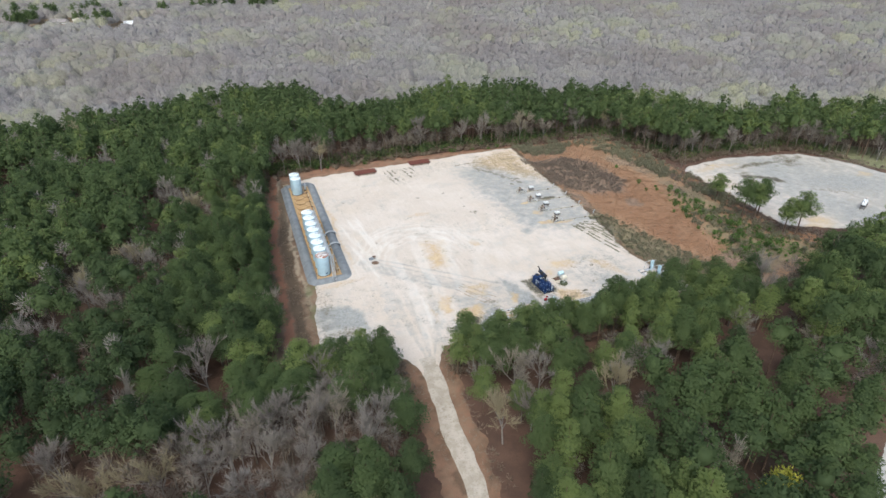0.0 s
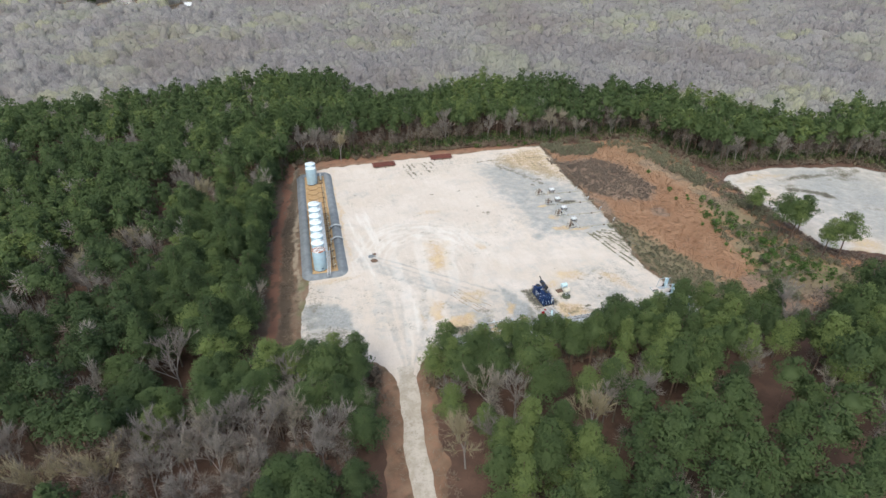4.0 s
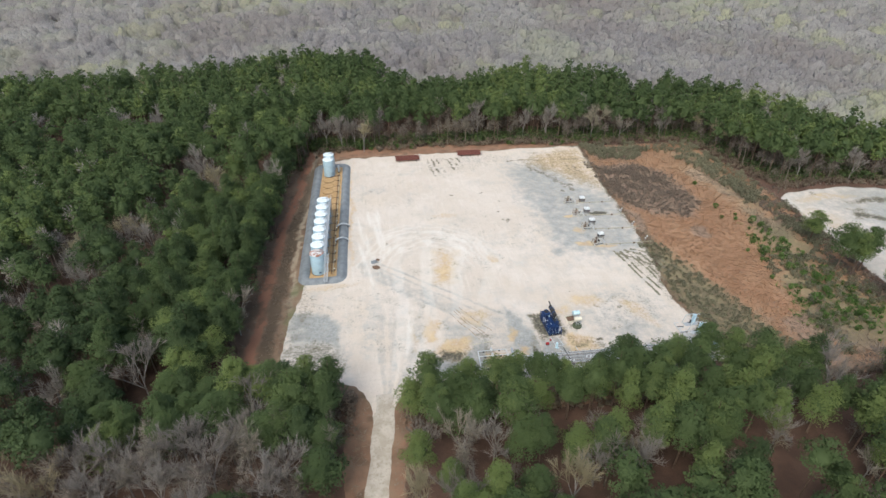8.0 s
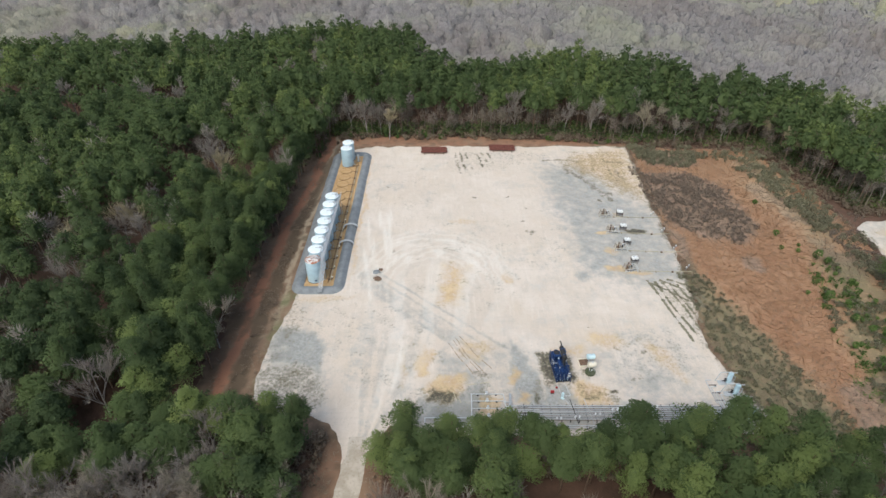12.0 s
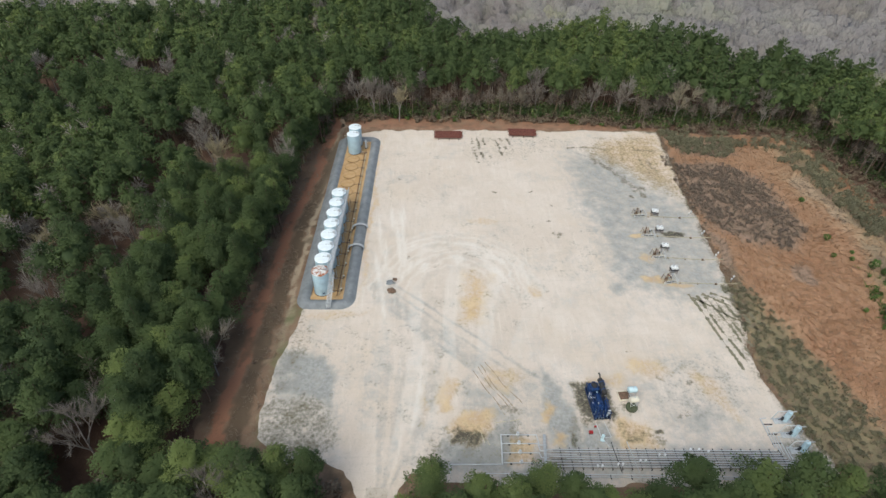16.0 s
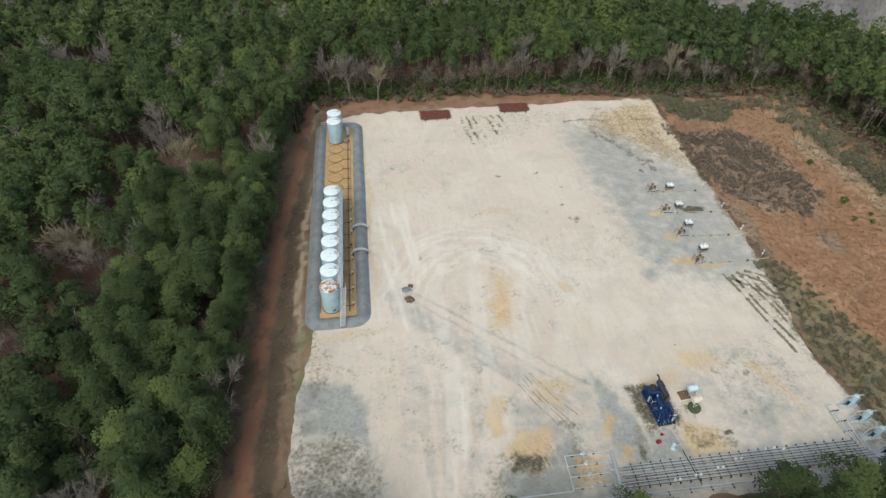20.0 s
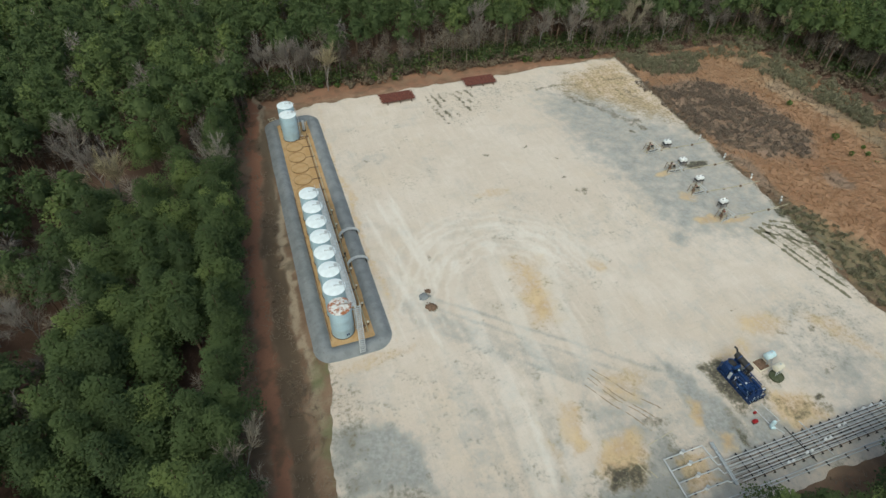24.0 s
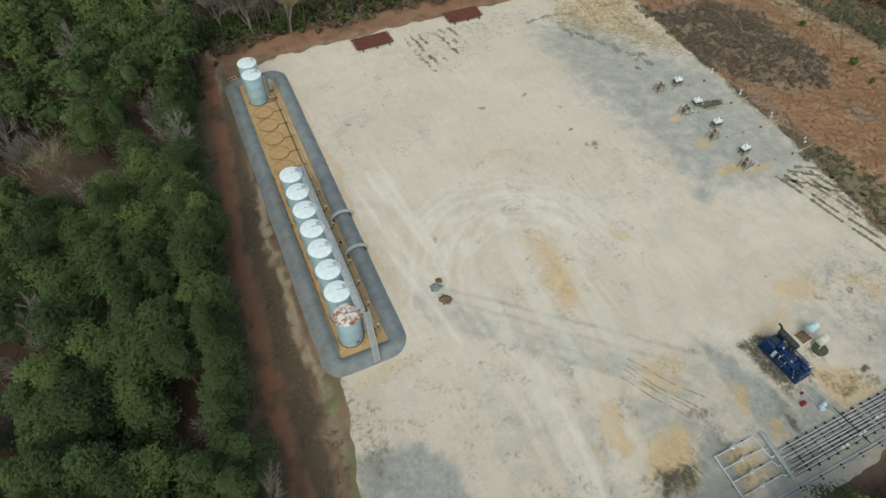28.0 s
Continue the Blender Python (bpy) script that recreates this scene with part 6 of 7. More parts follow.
def day_tank(label, mat, frame_mat):
    ob = thing("day_tank", label, "day tank")
    t = part("drum", Geo().drum((-0.75, 0, 1.75), (0.75, 0, 1.75), 0.58, 20), mat, ob)
    part("filler_cap", Geo().lathe((0.1, 0, 2.31), [(0.12, 0), (0.12, 0.1), (0.05, 0.12)], 10), M_GREY, t)
    for sx in (-0.6, 0.6):
        part("saddle", Geo().box((sx, 0, 1.22), (0.12, 1.0, 0.16)), frame_mat, ob)
        for sy in (-0.5, 0.5):
            part("leg", Geo().tube((sx, sy * 1.25, 0), (sx, sy * 0.8, 1.2), 0.05, 6), frame_mat, ob)
    part("brace", Geo().tube((-0.6, -0.6, 0.1), (0.6, -0.42, 1.1), 0.035, 6).tube((0.6, -0.6, 0.1), (-0.6, -0.42, 1.1), 0.035, 6), frame_mat, ob)
    return ob


day_tank("pale sky-blue day tank on a steel stand", M_SKYTANK, M_GREY).matrix_basis = pose(15.8, -43.0, 0.14, 0, 0, 4)
day_tank("cream day tank on a cross-braced white stand", M_CREAM, M_PIPE).matrix_basis = pose(15.5, -45.2, 0.14, 0, 0, 8)
ob = thing("drip_tray", "shallow cream-rimmed tray full of brown sludge", "tray", pose(14.5, -43.3, 0.14, 0, 0, 4))
for c, s in (((0, -0.95, 0.2), (2.3, 0.1, 0.4)), ((0, 0.95, 0.2), (2.3, 0.1, 0.4)), ((-1.1, 0, 0.2), (0.1, 1.8, 0.4)), ((1.1, 0, 0.2), (0.1, 1.8, 0.4))):
    part("rim", Geo().box(c, s), M_CREAM, ob)
part("sludge", Geo().box((0, 0, 0.16), (2.1, 1.8, 0.2)), M_BROWN, ob, "dried brown sludge")
ob = thing("sump_tub", "dark olive round sump under the cream tank", "sump", pose(15.2, -45.9, 0.14))
part("wall", Geo().lathe((0, 0, 0), [(1.05, 0), (1.1, 0.45), (1.02, 0.45), (1.0, 0.2)], 24), M_OLIVE, ob)
part("cover", Geo().lathe((0, 0, 0.3), [(1.0, 0), (0.5, 0.05), (0.05, 0.06)], 24), M_OLIVE, ob)
ob = thing("fuel_filter", "small white separator pot with pipework", "separator", pose(8.1, -52.4, 0.14))
part("pot", Geo().lathe((0, 0, 0.25), [(0.28, 0), (0.28, 1.3), (0.18, 1.45), (0.05, 1.5)], 16), M_SKYTANK, ob)
part("side_drum", Geo().drum((-0.35, -0.2, 0.45), (0.25, -0.45, 0.45), 0.22, 14), M_SKYTANK, ob)
part("feed_pipe", Geo().path([(-0.4, 3.0, 0.5), (-0.1, 0.3, 0.5), (0, 0, 0.9)], 0.06, 6), M_PIPE, ob)
part("side_pipe", Geo().path([(0.1, 0.1, 0.6), (1.7, 0.3, 0.5), (1.1, 3.4, 0.5)], 0.05, 6), M_PIPE, ob)
part("outlet_pipe", Geo().path([(0.1, 0.1, 0.4), (0.9, -1.6, 0.5)], 0.06, 6), M_PIPE, ob)
for x, y, s in ((6.4, -51.0, 1.0), (7.5, -49.8, 0.6)):
    ob = thing("red_pump", "small red pump standing on the gravel", "pump", pose(x, y, 0.14) @ Matrix.Scale(s, 4))
    part("body", Geo().drum((-0.3, 0, 0.4), (0.3, 0, 0.4), 0.3, 14), M_REDPAINT, ob)
    part("foot", Geo().box((0, 0, 0.08), (0.7, 0.5, 0.16)), M_DARK, ob)

# ---- the pipe rack along the south edge ----
ob = thing("pipe_rack", "long low rack of pale grey gathering pipes", "pipe rack")
for k in range(20):
    a, b, rad = (-2.6, -1.2, -2.2, 1.0, -1.6, -2.4, 3.0)[k % 7], 38.3 + 0.13 * k, (0.075, 0.04, 0.05, 0.06, 0.04)[k % 5]
    y = -54.35 - 0.178 * k
    part("pipe", Geo().path([(a, y, 0.72), (b, y - 0.85, 0.72)], rad, 8), (M_PIPE, M_DARK, M_GREY, M_PIPE, M_BROWN)[k % 5], ob)
for k in range(24):
    x = 0.2 + 1.68 * k
    o = -0.021 * x
    part("support", Geo().box((x, -56.0 + o, 0.55), (0.13, 4.1, 0.14)).tube((x, -54.1 + o, 0.1), (x, -54.1 + o, 0.6), 0.06, 6).tube((x, -57.9 + o, 0.1), (x, -57.9 + o, 0.6), 0.06, 6), M_DARK, ob)
for x, k in ((6.0, 9), (6.8, 9), (9.6, 8), (10.4, 8), (13.6, 6), (14.5, 6), (17.2, 3), (18.2, 3), (23.0, 0), (24.5, 0), (26.0, 1)):
    y = -54.35 - 0.356 * k - 0.021 * x
    part("rack_valve", Geo().ball((x, y, 0.75), 0.17, 10, 6).lathe((x, y, 0.85), [(0.06, 0), (0.06, 0.25), (0.2, 0.27), (0.2, 0.31)], 12), M_WHITE, ob)
part("cross_line", Geo().path([(9.4, -53.2, 0.9), (9.9, -58.9, 0.9)], 0.07, 8), M_DARK, ob)
part("cross_line", Geo().path([(12.2, -53.2, 0.9), (12.9, -58.9, 0.9)], 0.07, 8), M_GREY, ob)

ob = thing("riser_bank", "grey pipes turning from the rack towards the vessels", "pipes")
for k, (x, y0, y1) in enumerate(((38.3, -54.6, -48.7), (38.8, -55.5, -50.4), (39.3, -55.9, -51.7), (39.9, -56.8, -52.4), (40.4, -57.4, -54.5))):
    part("pipe", Geo().path([(x, y0, 0.72), (x - 0.1, y1, 0.72), (x + 1.1, y1 + 0.1, 0.6)], 0.085, 8), M_PIPE, ob)
for y in (-49.8, -51.8, -53.6):
    part("support", Geo().box((39.2, y, 0.5), (1.8, 0.12, 0.14)).tube((38.5, y, 0.1), (38.5, y, 0.5), 0.06, 6).tube((39.9, y, 0.1), (39.9, y, 0.5), 0.06, 6), M_DARK, ob)

ob = thing("fence_line", "twin low pipes on short posts along the verge", "pipe fence")
for k, dy in enumerate((0.0, -0.42)):
    part("pipe", Geo().path([(-14.2, -58.5 + dy, 0.5), (15, -59.2 + dy, 0.5), (47, -60.4 + dy, 0.5)], 0.07, 8), M_PIPE, ob)
for k in range(18):
    x = -13 + 3.5 * k
    y = -58.72 - 0.031 * (x + 14)
    part("post", Geo().box((x, y, 0.38), (0.14, 0.75, 0.16)).tube((x, y, 0), (x, y, 0.4), 0.07, 6), M_DARK, ob)

ob = thing("header_manifold", "ladder-shaped pipe manifold over ochre sand", "manifold")
part("header", Geo().path([(-9.85, -51.3, 0.6), (-10.15, -57.0, 0.6), (-19.1, -56.9, 0.6), (-19.1, -58.4, 0.6)], 0.11, 10), M_PIPE, ob)
for k, (y, step) in enumerate(((-51.4, 2.1), (-53.1, 1.5), (-54.85, 1.0), (-56.7, 0.4))):
    xe = -3.55
    rung = part("rung", Geo().path([(-9.9, y, 0.6), (xe, y - 0.1, 0.6), (xe + 0.25, y - step, 0.65), (-2.0, y - step - 0.05, 0.7)], 0.09, 8), M_PIPE, ob)
    part("valve_body", Geo().ball((-6.9, y - 0.05, 0.65), 0.26, 12, 6).tube((-6.9, y, 0.65), (-6.9, y, 1.15), 0.07, 8).tube((-7.2, y, 0.65), (-6.6, y, 0.65), 0.17, 10), M_WHITE, rung)
    part("handwheel", Geo().lathe((-6.9, y, 1.15), [(0.26, 0), (0.28, 0.04), (0.12, 0.06)], 14), M_GREY, rung)
    for x in (-8.6, -5.0):
        part("block", Geo().box((x, y, 0.3), (0.3, 0.3, 0.36)), M_DARK, rung)
ob = thing("cable_tray", "galvanised tray leading across the rack end", "cable tray", pose(-2.55, -54.7, 0, 0, 0, -6))
part("tray", Geo().box((0, 0, 0.95), (0.42, 6.2, 0.05)), M_GREY, ob)
for s in (-0.21, 0.21):
    part("lip", Geo().box((s, 0, 1.0), (0.05, 6.2, 0.16)), M_GREY, ob)
for s in (-2.6, 0, 2.6):
    part("leg", Geo().tube((0, s, 0.1), (0, s, 0.93), 0.06, 6), M_GREY, ob)
for x, y, a, l in ((-9.6, -48.6, 8, 2.0), (-6.8, -48.2, 10, 2.2), (-13.1, -51.6, 105, 2.2), (-12.2, -52.6, 110, 1.2), (-34.5, -17, 60, 0.9)):
    ob = thing("loose_pole", "bleached loose pole lying on the gravel", "pole", pose(x, y, 0.2, 0, 0, a))
    part("shaft", Geo().tube((-l / 2, 0, 0), (l / 2, 0, 0), 0.07, 6, 0.055), M_YPIPE, ob)


def separator():
    ob = thing("test_separator", "pale grey-blue vertical separator with side piping", "separator", group="separators in a row")
    part("shell", Geo().lathe((0, 0, 0), [(0.48, 0.1), (0.48, 2.7), (0.42, 2.85), (0.22, 2.95), (0.05, 2.98)], 24), M_TANK, ob)
    part("skirt", Geo().lathe((0, 0, 0), [(0.56, 0.0), (0.56, 0.16), (0.49, 0.18)], 24), M_GREY, ob)
    part("top_line", Geo().path([(0, 0, 2.95), (0, 0, 3.15), (-2.3, 0.1, 3.05), (-2.9, 0.0, 0.7)], 0.08, 8), M_PIPE, ob)
    part("relief_line", Geo().path([(0.3, 0.1, 2.7), (1.3, 0.1, 2.75)], 0.09, 8), M_PIPE, ob)
    part("drain_line", Geo().path([(0.45, 0, 0.6), (0.9, -0.3, 0.6), (0.9, -0.3, 2.0), (0.45, 0, 2.1)], 0.06, 6), M_GREY, ob)
    part("control_valve", Geo().ball((-0.85, -0.1, 0.75), 0.25, 12, 6).lathe((-0.85, -0.1, 0.9), [(0.06, 0), (0.06, 0.3), (0.24, 0.34), (0.24, 0.42)], 12).tube((-1.5, -0.1, 0.7), (-0.45, -0.1, 0.7), 0.08, 8), M_DARK, ob)
    part("skid", Geo().box((-0.5, 0, 0.06), (3.2, 1.2, 0.12)), M_GREY, ob)
    return ob


sp = separator()
for n, y in enumerate((-48.9, -51.9, -54.9, -57.8)):
    m = pose(42.9 + 0.1 * n, y, 0.14, 0, 0, (2, -2, 0, 3)[n])
    if n == 0:
        sp.matrix_basis = m
    else:
        copy_thing(sp, m)


# ---- houses far off ----
def house(label, wide, deep, roof_mat):
    ob = thing("house", label, "house")
    g = Geo().add([(-wide, -deep, 0), (wide, -deep, 0), (wide, deep, 0), (-wide, deep, 0), (-wide, -deep, 3), (wide, -deep, 3), (wide, deep, 3), (-wide, deep, 3), (-wide, 0, 5.2), (wide, 0, 5.2)],
                  [(0, 1, 5, 4), (2, 3, 7, 6), (1, 2, 6, 9, 5), (3, 0, 4, 8, 7)])
    part("wall", g, M_SIDING, ob, smooth=False)
    e, w2, d2 = 0.15, wide + 0.5, deep + 0.6
    k = 2.2 / deep
    top = [(-w2, -d2, 3 - 0.6 * k), (w2, -d2, 3 - 0.6 * k), (w2, 0, 5.3), (-w2, 0, 5.3), (-w2, d2, 3 - 0.6 * k), (w2, d2, 3 - 0.6 * k)]
    g = Geo().add([(x, y, z + e) for x, y, z in top] + top, [(0, 1, 2, 3), (3, 2, 5, 4), (6, 9, 8, 7), (9, 10, 11, 8), (0, 6, 7, 1), (4, 5, 11, 10)])
    part("roof", g, roof_mat, ob, smooth=False)
    for x in (-0.55, 0.5):
        win = part("window", Geo().box((x * wide, -deep - 0.03, 1.7), (1.3, 0.1, 1.3)), M_WHITE, ob)
        part("pane", Geo().box((x * wide, -deep - 0.08, 1.7), (1.1, 0.05, 1.1)), M_GLASS, win)
    part("door", Geo().box((0, -deep - 0.04, 1.05), (1.0, 0.1, 2.1)), M_DARK, ob)
    return ob


house("white farmhouse with a pale metal roof", 9, 5, M_WHITE).matrix_basis = pose(-247, 549, 0, 0, 0, 20)
house("low house with a grey shingle roof", 8, 4.5, M_SHINGLE).matrix_basis = pose(-204, 556, 0, 0, 0, -15)
house("small pale house beside a brown lawn", 7, 4.5, M_CREAM).matrix_basis = pose(-183, 552, 0, 0, 0, 15)
house("brick-red roofed outbuilding among the trees", 6, 3.5, M_BROWN).matrix_basis = pose(-172, 534, 0, 0, 0, 5)
house("small white house among the trees", 7, 4, M_WHITE).matrix_basis = pose(-133, 510, 0, 0, 0, 8)

# ---- the field, the verges and the undergrowth ----


def tufts(count, inside_of, margin, size, tall, blades, seed, keep=None, lean=1.2):
    """Upright blades of grass or weed scattered over a polygon."""
    r = np.random.default_rng(seed)
    p = np.array(inside_of)
    x, y = r.uniform(p[:, 0].min(), p[:, 0].max(), count), r.uniform(p[:, 1].min(), p[:, 1].max(), count)
    ok = inside(x, y, inside_of) > margin
    if keep is not None:
        ok &= keep(x, y)
    x, y = x[ok], y[ok]
    tone = np.clip(vnoise(x, y, 0.07, seed + 1) * 0.9 + r.uniform(-0.15, 0.15, len(x)), 0, 0.999)
    n = len(x)
    x, y, tone = np.repeat(x, blades), np.repeat(y, blades), np.repeat(tone, blades)
    m = len(x)
    x, y = x + r.normal(size=m) * size, y + r.normal(size=m) * size
    an = r.uniform(0, 6.28, m)
    h = tall * r.uniform(0.5, 1.2, m)
    wx, wy = np.cos(an) * size, np.sin(an) * size
    lx, ly = r.normal(size=m) * h * lean, r.normal(size=m) * h * lean
    z = np.zeros(m)
    v = np.stack([np.stack([x - wx, y - wy, z], -1), np.stack([x + wx, y + wy, z], -1), np.stack([x + lx, y + ly, h], -1)], 1).reshape(-1, 3)
    up = np.array([0, 0, 1.0]) + r.normal(size=(m, 3)) * 0.15
    up /= np.linalg.norm(up, axis=1, keepdims=True)
    return facing(v, up), np.arange(3 * m).reshape(-1, 3), np.repeat(tone, 3), np.repeat(up, 3, 0)


def field_dark(x, y):
    return field_stain(x, y, inside(x, y, FIELD))[0]


def field_rough(x, y):
    dark, _, green, _ = field_stain(x, y, inside(x, y, FIELD))
    return np.maximum(dark, green)


v, t, tint, nor = tufts(62000, FIELD, 0.3, 0.09, 0.36, 7, 201, lambda x, y: np.random.default_rng(6).random(len(x)) > 0.25 + 1.1 * field_rough(x, y))
tagged(new("dry_grass", from_arrays("dry_grass", v, t, M_SEDGE, tint, nor)), "knee-high orange-brown dry broomsedge", "dry grass", kind="stuff")
v, t, tint, nor = tufts(60000, FIELD, -1.0, 0.10, 0.4, 5, 202, lambda x, y: np.random.default_rng(5).random(len(x)) < 0.10 + 0.75 * field_dark(x, y))
tagged(new("dry_brush", from_arrays("dry_brush", v, t, M_BRUSH, tint, nor)), "grey-brown dead brush and briars", "brush", kind="stuff")


def shrub_mesh(seed, tall, wide, n, size, mat):
    r = np.random.default_rng(seed)
    p = r.normal(size=(n, 3))
    p /= np.linalg.norm(p, axis=1, keepdims=True)
    p *= r.uniform(0.5, 1.0, (n, 1))
    out = p + np.array([0, 0, 0.5])
    out /= np.linalg.norm(out, axis=1, keepdims=True)
    p = p * np.array([wide / 2, wide / 2, tall * 0.42]) * (1 - 0.5 * np.clip(p[:, 2:3], 0, 1)) + np.array([0, 0, tall * 0.55])
    v, t = leaf_tris(p, size, r)
    return from_arrays("foliage", facing(v, out), t, mat, np.full(len(v), r.uniform(0, 1)), np.repeat(out, 3, 0))


def shrub_thing(seed, label, mat, tall, wide, group):
    ob = thing("sapling", label, "sapling", group=group)
    v, t = trunk_arrays(tall * 0.8, 0.05, (0, 0), 5)
    part("stem", from_arrays("stem", v, t, M_BARK), None, ob)
    part("foliage", shrub_mesh(seed, tall, wide, 130, 0.26, mat), None, ob)
    return ob


saps = [shrub_thing(300 + k, "young bright green pine sapling in the dry field", M_GREEN, 2.6 + 0.4 * k, 1.8 + 0.2 * k, "saplings in the field") for k in range(4)]
r = np.random.default_rng(303)
SAPLINGS = [(80.2, 19, 1.0), (78.3, 2.5, 1.1), (76.7, -3.9, 0.7), (83.9, -8.3, 1.3), (82.2, -2.5, 0.8), (80.6, -5.2, 0.8), (81.5, -11, 0.8), (77.2, -24.8, 1.3), (74.1, -22, 0.9), (78.8, -18, 0.8), (83.5, -24.6, 1.2), (85.4, -23, 1.0), (81, -27.5, 0.9),
            (83.6, -37.3, 1.5), (86, -39, 1.4), (76.5, -46.7, 1.4), (72.8, -35, 1.0), (74.6, -40, 1.1), (88.6, -33, 1.3), (79.5, -32, 1.0), (85, -15, 0.9), (80, -16, 0.7)]
while len(SAPLINGS) < 74:
    u = r.uniform(0, 1)
    x, y = 85.5 - 4 * u + r.normal() * (1.5 + 4 * u), -12 - 48 * u ** 0.7 + r.normal() * 3
    if inside(np.array([x]), np.array([y]), FIELD)[0] > 1.5:
        SAPLINGS.append((x, y, r.uniform(0.5, 1.2)))
for n, (x, y, k) in enumerate(SAPLINGS):
    m = Matrix.Translation((x, y, 0.05)) @ Matrix.Rotation(r.uniform(0, 6.28), 4, "Z") @ Matrix.Scale(k * 0.85, 4)
    if n < 4:
        saps[n].matrix_basis = m
    else:
        copy_thing(saps[n % 4], m)
green_band = [(82, -2), (87, -8), (92, -36), (100, -58), (75, -62), (68, -52), (74, -30), (79, -12)]
v, t, tint, nor = tufts(1500, green_band, 0.0, 0.20, 0.8, 5, 204, lambda x, y: np.random.default_rng(8).random(len(x)) < 2.4 * (vnoise(x, y, 0.1, 240, 4) - 0.42))
tagged(new("green_growth", from_arrays("green_growth", v, t, M_GREEN, tint, nor)), "low fresh green growth in the dry field", "undergrowth", kind="stuff")
# pines between the two pads
for n, (x, y, high, broad) in enumerate(((95.6, -19.1, 10.2, 1.3), (91.9, -34.2, 13.4, 1.3), (95.0, -36.2, 12.4, 1.15), (98.6, -34.8, 13.6, 1.35), (95.8, -47.6, 13.0, 1.2), (99.4, -49.5, 13.4, 1.3))):
    copy_thing(pine_kinds[n % 4], planted(n % 4, x, y, high, broad))


def scrub(seed, count, poly, mat, name, label, category, tall, keep=None):
    """Rounded low scrub over part of the field."""
    r = np.random.default_rng(seed)
    p = np.array(poly)
    x, y = r.uniform(p[:, 0].min(), p[:, 0].max(), count * 4), r.uniform(p[:, 1].min(), p[:, 1].max(), count * 4)
    ok = (inside(x, y, poly) > 0) & (vnoise(x, y, 0.09, seed, 3) > 0.45 if keep is None else keep(x, y))
    x, y = x[ok][:count], y[ok][:count]
    kinds = [far_crown(r, 1.0, 1.3, 6, 14, 0.22, 0.3, 0.3) for _ in range(6)]
    v, t, tint, nor = join_trees(list(zip(x, y)), kinds, r, (tall * 0.6, tall * 1.3))
    tagged(new(name, from_arrays(name, v, t, mat, tint, nor)), label, category, kind="stuff")


scrub(601, 420, [(52, 57), (60, 57), (60, 50), (75, 56), (96, 55), (101, 30), (103, 5), (101, -45), (95, -45), (92, 5), (88, 30), (80, 48), (66, 46), (54, 48)], M_SCRUB, "grey_scrub", "grey-olive scrub round the rim of the field", "scrub", 1.7)
scrub(604, 900, [(48, 42), (66, 44), (78, 32), (78, 4), (70, -4), (58, -3), (49, 8)], M_BRIAR, "briar_patch", "dark grey-brown briars in the dry field", "briars", 0.9, lambda x, y: np.random.default_rng(15).random(len(x)) < 1.6 * (field_dark(x, y) - 0.35))
scrub(605, 260, [(52, 58), (76, 57), (74, 42), (54, 42)], M_SCRUB, "rim_briars", "grey-olive brush at the corner of the pad", "brush", 1.3, lambda x, y: field_dark(x, y) > 0.5)
scrub(606, 420, [(84, 52), (98, 50), (99, 10), (96, -30), (98, -64), (70, -64), (74, -30), (86, -6), (91, 8), (88, 30)], M_SCRUB, "olive_scrub", "olive scrub down the far side of the field", "scrub", 1.5, lambda x, y: vnoise(x, y, 0.11, 606, 3) > 0.5)
scrub(602, 560, [(45, -14), (51, -12), (57, -36), (64, -62), (48, -65), (44, -45)], M_SCRUB, "corner_scrub", "olive-brown scrub between pad and field", "scrub", 0.9, lambda x, y: np.random.default_rng(16).random(len(x)) < 0.5)
scrub(607, 420, [(93, 5), (103.4, 5), (103.4, -19), (101, -42), (113, -55), (102, -62), (92, -45), (95, -20)], M_BRIAR, "verge_briars", "grey-brown briars between the field and the second pad", "briars", 1.0, lambda x, y: inside(x, y, PAD2) < -0.8)
scrub(608, 420, [(104, 9), (110, 11.5), (131, 12.8), (150, 8), (163, 5.5), (170, -6), (176, -26), (182, -24), (176, 2), (165, 10), (150, 14), (130, 18), (106, 15)], M_BRIAR, "bank_briars", "brown briars on the bank behind the second pad", "briars", 0.9, lambda x, y: inside(x, y, PAD2) < -1.2)
scrub(603, 130, [(80, -4), (87, -6), (92, -40), (98, -64), (72, -64), (72, -40)], M_GREEN, "green_scrub", "fresh green scrub in the low corner of the field", "scrub", 1.3)


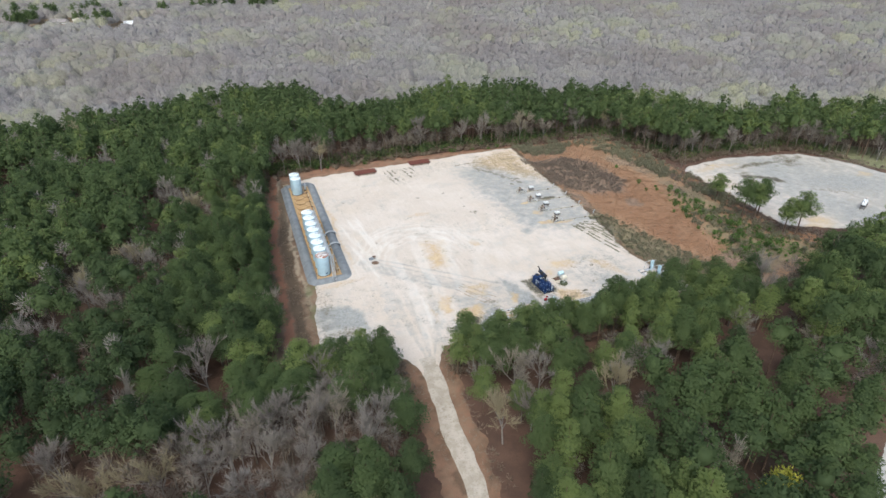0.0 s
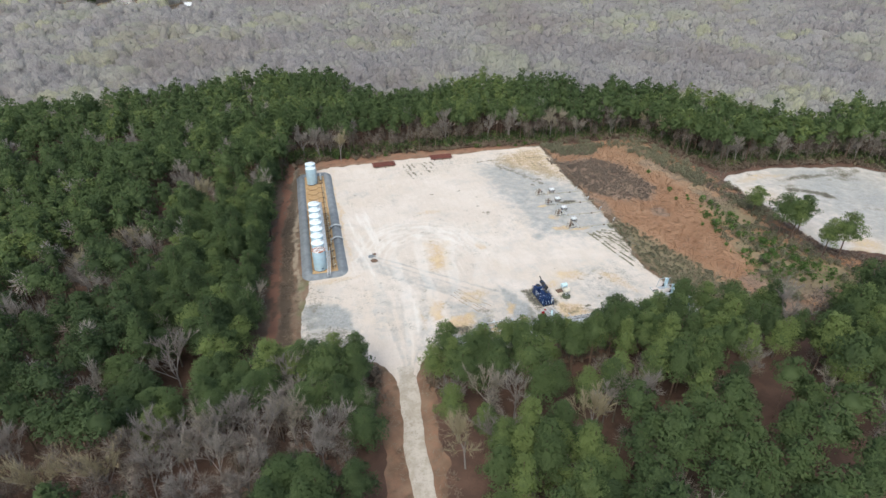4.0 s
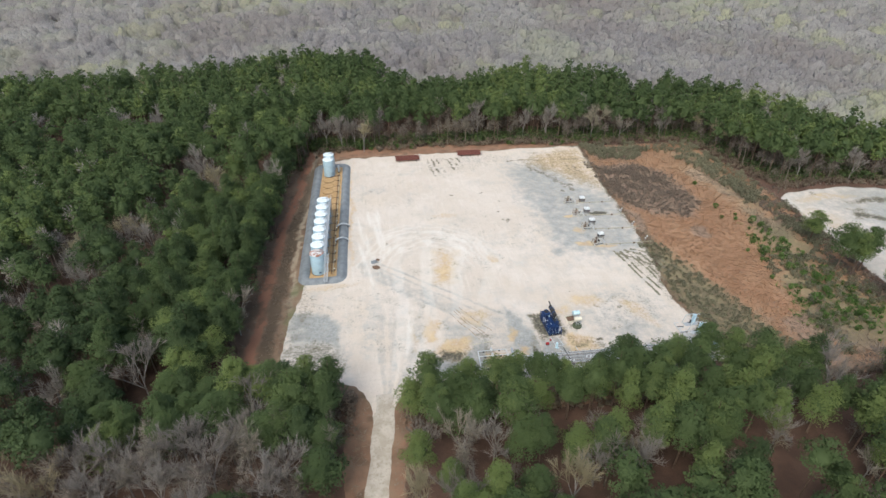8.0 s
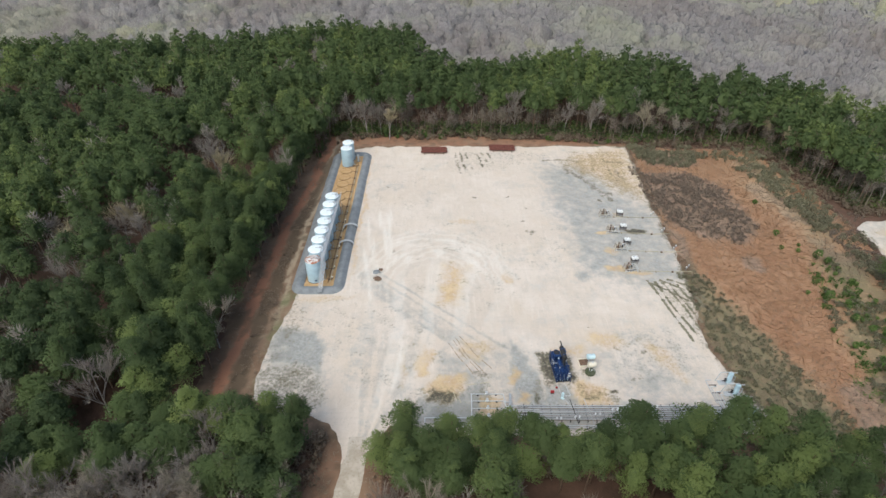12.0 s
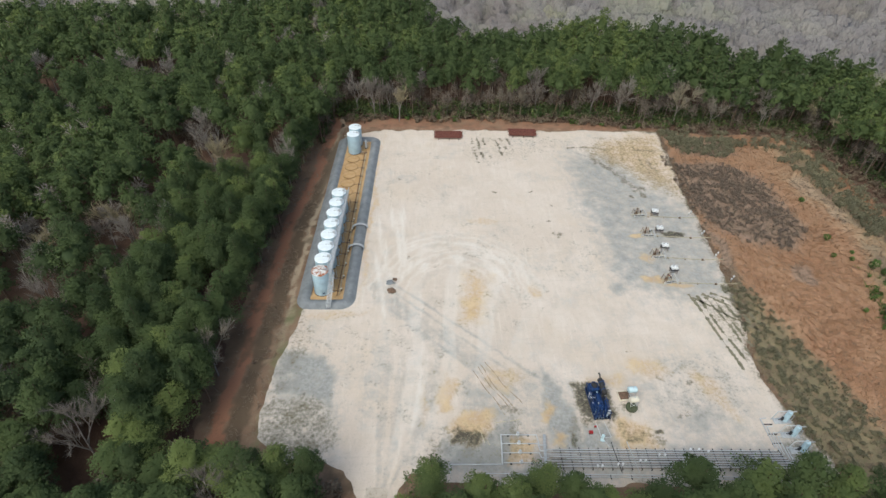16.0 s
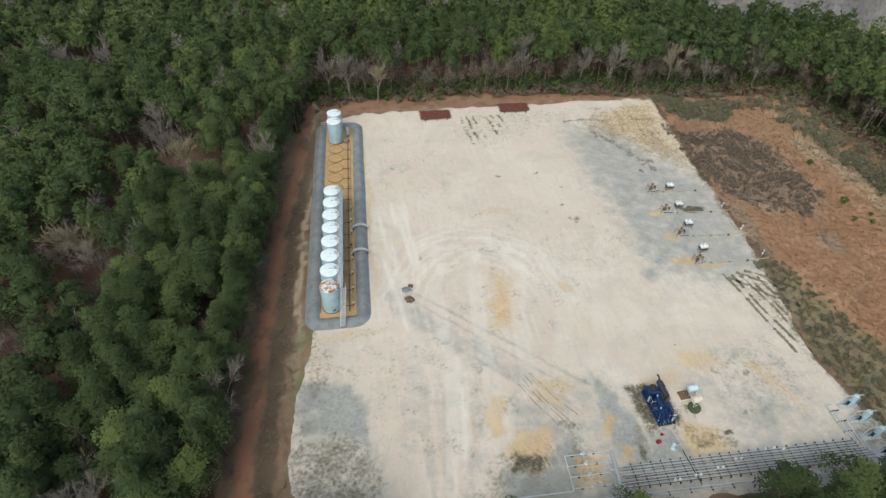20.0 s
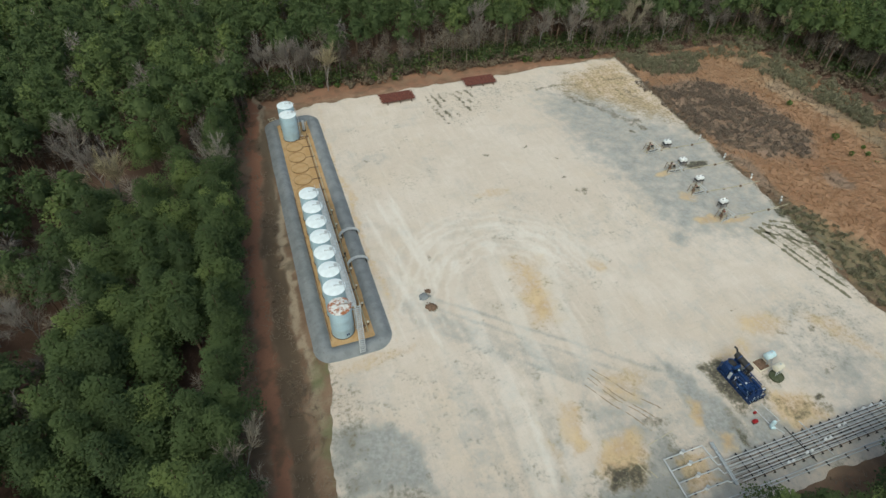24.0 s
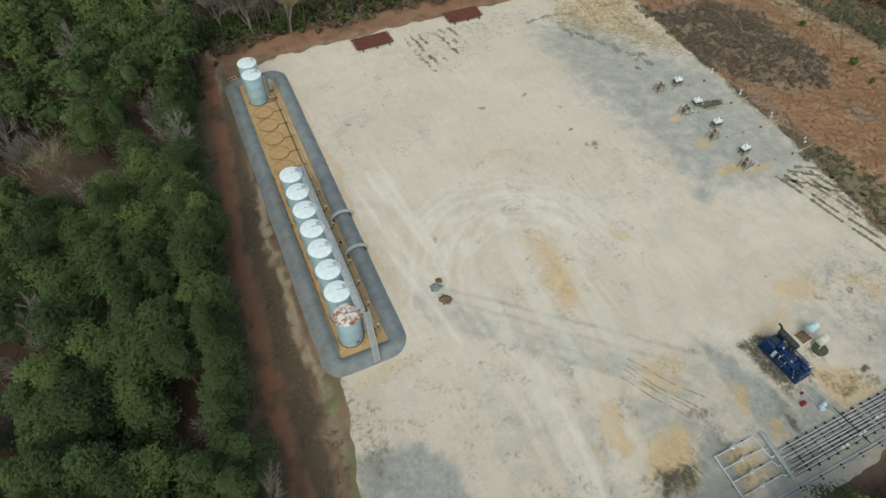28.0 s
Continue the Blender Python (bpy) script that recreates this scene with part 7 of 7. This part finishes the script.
def edge_brush(seed, count, spread, size, mat, name, label, category, tall, keep):
    """Low shrubs along the wood's edge."""
    r = np.random.default_rng(seed)
    x, y = r.uniform(-75, 175, count * 14), r.uniform(-70, 75, count * 14)
    d = inside(x, y, CLEARING)
    ok = (d > -spread) & (d < 1.8) & keep(x, y)
    x, y = x[ok][:count], y[ok][:count]
    vs, ts, tints, ns, k = [], [], [], [], 0
    for a, b in zip(x, y):
        n = 46
        p = r.normal(size=(n, 3))
        p /= np.linalg.norm(p, axis=1, keepdims=True)
        h = tall * r.uniform(0.5, 1.3)
        out = p + np.array([0, 0, 0.6])
        out /= np.linalg.norm(out, axis=1, keepdims=True)
        p = p * np.array([h * 0.6, h * 0.6, h * 0.5]) * r.uniform(0.4, 1, (n, 1)) + np.array([a, b, h * 0.5])
        v, t = leaf_tris(p, size, r)
        vs.append(facing(v, out)), ts.append(t + k), tints.append(np.full(len(v), r.uniform(0, 1))), ns.append(np.repeat(out, 3, 0))
        k += len(v)
    tagged(new(name, from_arrays(name, np.concatenate(vs), np.concatenate(ts), mat, np.concatenate(tints), np.concatenate(ns))), label, category, kind="stuff")


edge_brush(401, 1500, 8, 0.26, M_BRUSH, "edge_brush", "brown leafless brush along the edge of the pines", "brush", 2.2, lambda x, y: (np.abs(x + 32) > 5) & (x > -50))
edge_brush(403, 900, 14, 0.34, M_NEEDLE, "understorey", "dark green young pines and shrubs under the wood's edge", "understorey", 3.6, lambda x, y: ((y > 50) | (x > 97)) & (inside(x, y, CLEARING) < -1.5))
edge_brush(402, 150, 6, 0.30, M_GREEN, "edge_shrubs", "fresh green shrubs along the north tree line", "shrubs", 2.2, lambda x, y: (y > 50) & (x > -50))
v, t, tint, nor = tufts(30000, [(-61, 60), (-63, -55), (-40, -61), (-37, -100), (-28, -100), (-26, -63), (48, -64.5), (50, -61), (-24, -61), (-53, -57), (-52, 58)], 0.2, 0.10, 0.4, 4, 410, lambda x, y: (inside(x, y, PAD) < -0.2) & (inside(x, y, ROAD) < -0.6) & (inside(x, y, RED) < 0.2) & (vnoise(x, y, 0.25, 411, 3) > 0.42))
tagged(new("verge_weeds", from_arrays("verge_weeds", v, t, M_BRUSH, tint, nor)), "dry weeds on the verge round the pad", "weeds", kind="stuff")


def pad_weed(x, y):
    return pad_stain(x, y, inside(x, y, PAD))[2]


v, t, tint, nor = tufts(52000, PAD, 0.3, 0.09, 0.12, 3, 420, lambda x, y: np.random.default_rng(9).random(len(x)) < 0.6 * (pad_weed(x, y) - 0.36))
v[:, 2] += 0.15
tagged(new("pad_weeds", from_arrays("pad_weeds", v, t, M_SCRUB, tint, nor)), "low olive weeds creeping over the gravel pad", "weeds", kind="stuff")


def rubble(label, x, y, wide, tall, mat, seed):
    """A small heap of broken lumps."""
    r = np.random.default_rng(seed)
    ob = thing("rubble_heap", label, "rubble", pose(x, y, 0.14))
    v, t, d = lumpy_dome(r, 5, 11, -0.1, 1.2, 0.3, 0.16)
    part("heap", from_arrays("heap", v * np.array([wide, wide * 0.85, tall]), t, mat), None, ob)
    for k in range(9):
        v, t, d = lumpy_dome(r, 4, 6, -0.6, 1.1, 0.2, 0.2)
        an, q = r.uniform(0, 6.28), wide * r.uniform(0.5, 1.25)
        part("lump", from_arrays("lump", v * r.uniform(0.09, 0.22) + np.array([q * math.cos(an), q * math.sin(an), 0.06]), t, mat), None, ob)


rubble("low heap of grey rubble on the gravel", -31.4, -12.2, 0.9, 0.35, M_BERM, 71)
rubble("low heap of rust-brown dirt on the gravel", -30.9, -14.7, 0.95, 0.35, M_BROWN, 72)
rubble("small lump of dark dirt on the gravel", -30.4, -11.2, 0.5, 0.25, M_BROWN, 73)


def rut(ax, ay, bx, by, width, r):
    """A ragged ribbon of dark mud along a wheel mark, broken here and there."""
    n = int(math.hypot(bx - ax, by - ay) / 0.35)
    ux, uy = (bx - ax) / n, (by - ay) / n
    nx, ny = -uy / math.hypot(ux, uy), ux / math.hypot(ux, uy)
    g, bend = Geo(), r.uniform(-0.4, 0.4)
    drop, pts = r.uniform(0, 6.28), []
    for i in range(n + 1):
        f = i / n
        o = bend * math.sin(math.pi * f) + 0.12 * math.sin(9 * f + drop) + r.normal() * 0.03
        w = width * (0.35 + 0.75 * r.random()) * (1 if math.sin(f * 17 + drop) > -0.75 else 0.15)
        for q in (-w, w):
            pts.append((ax + ux * i + nx * (o + q), ay + uy * i + ny * (o + q), 0.178))
    return g.add(pts, [(2 * i, 2 * i + 1, 2 * i + 3, 2 * i + 2) for i in range(n)])


def ruts(name, label, mat, lines, width, seed):
    r, g = np.random.default_rng(seed), Geo()
    for line in lines:
        q = rut(*line, width, r)
        g.add(q.v, q.f)
    tagged(new(name, g.mesh(name, mat)), label, "wheel ruts", kind="stuff")


ruts("weedy_ruts", "olive weedy wheel ruts at the edge of the pad", M_WEEDRUT, [(36.5 + 1.75 * n, -16.2 - 0.4 * n, 40.2 + 1.55 * n, -37.5 + 2.0 * n) for n in range(7)] + [(39.5, -16.2, 48, -22.5), (41.5, -16, 48.5, -20), (37, -17, 48, -27)], 0.46, 901)
ruts("mud_ruts", "thin dark mud ruts left by wheels on the gravel", M_MUD, [(-11.4, -35.0, -5.2, -44.6), (-12.4, -35.6, -6.4, -46.2), (-13.0, -36.2, -7.4, -46.0), (-14.0, -37.2, -8.6, -47.0)], 0.10, 902)
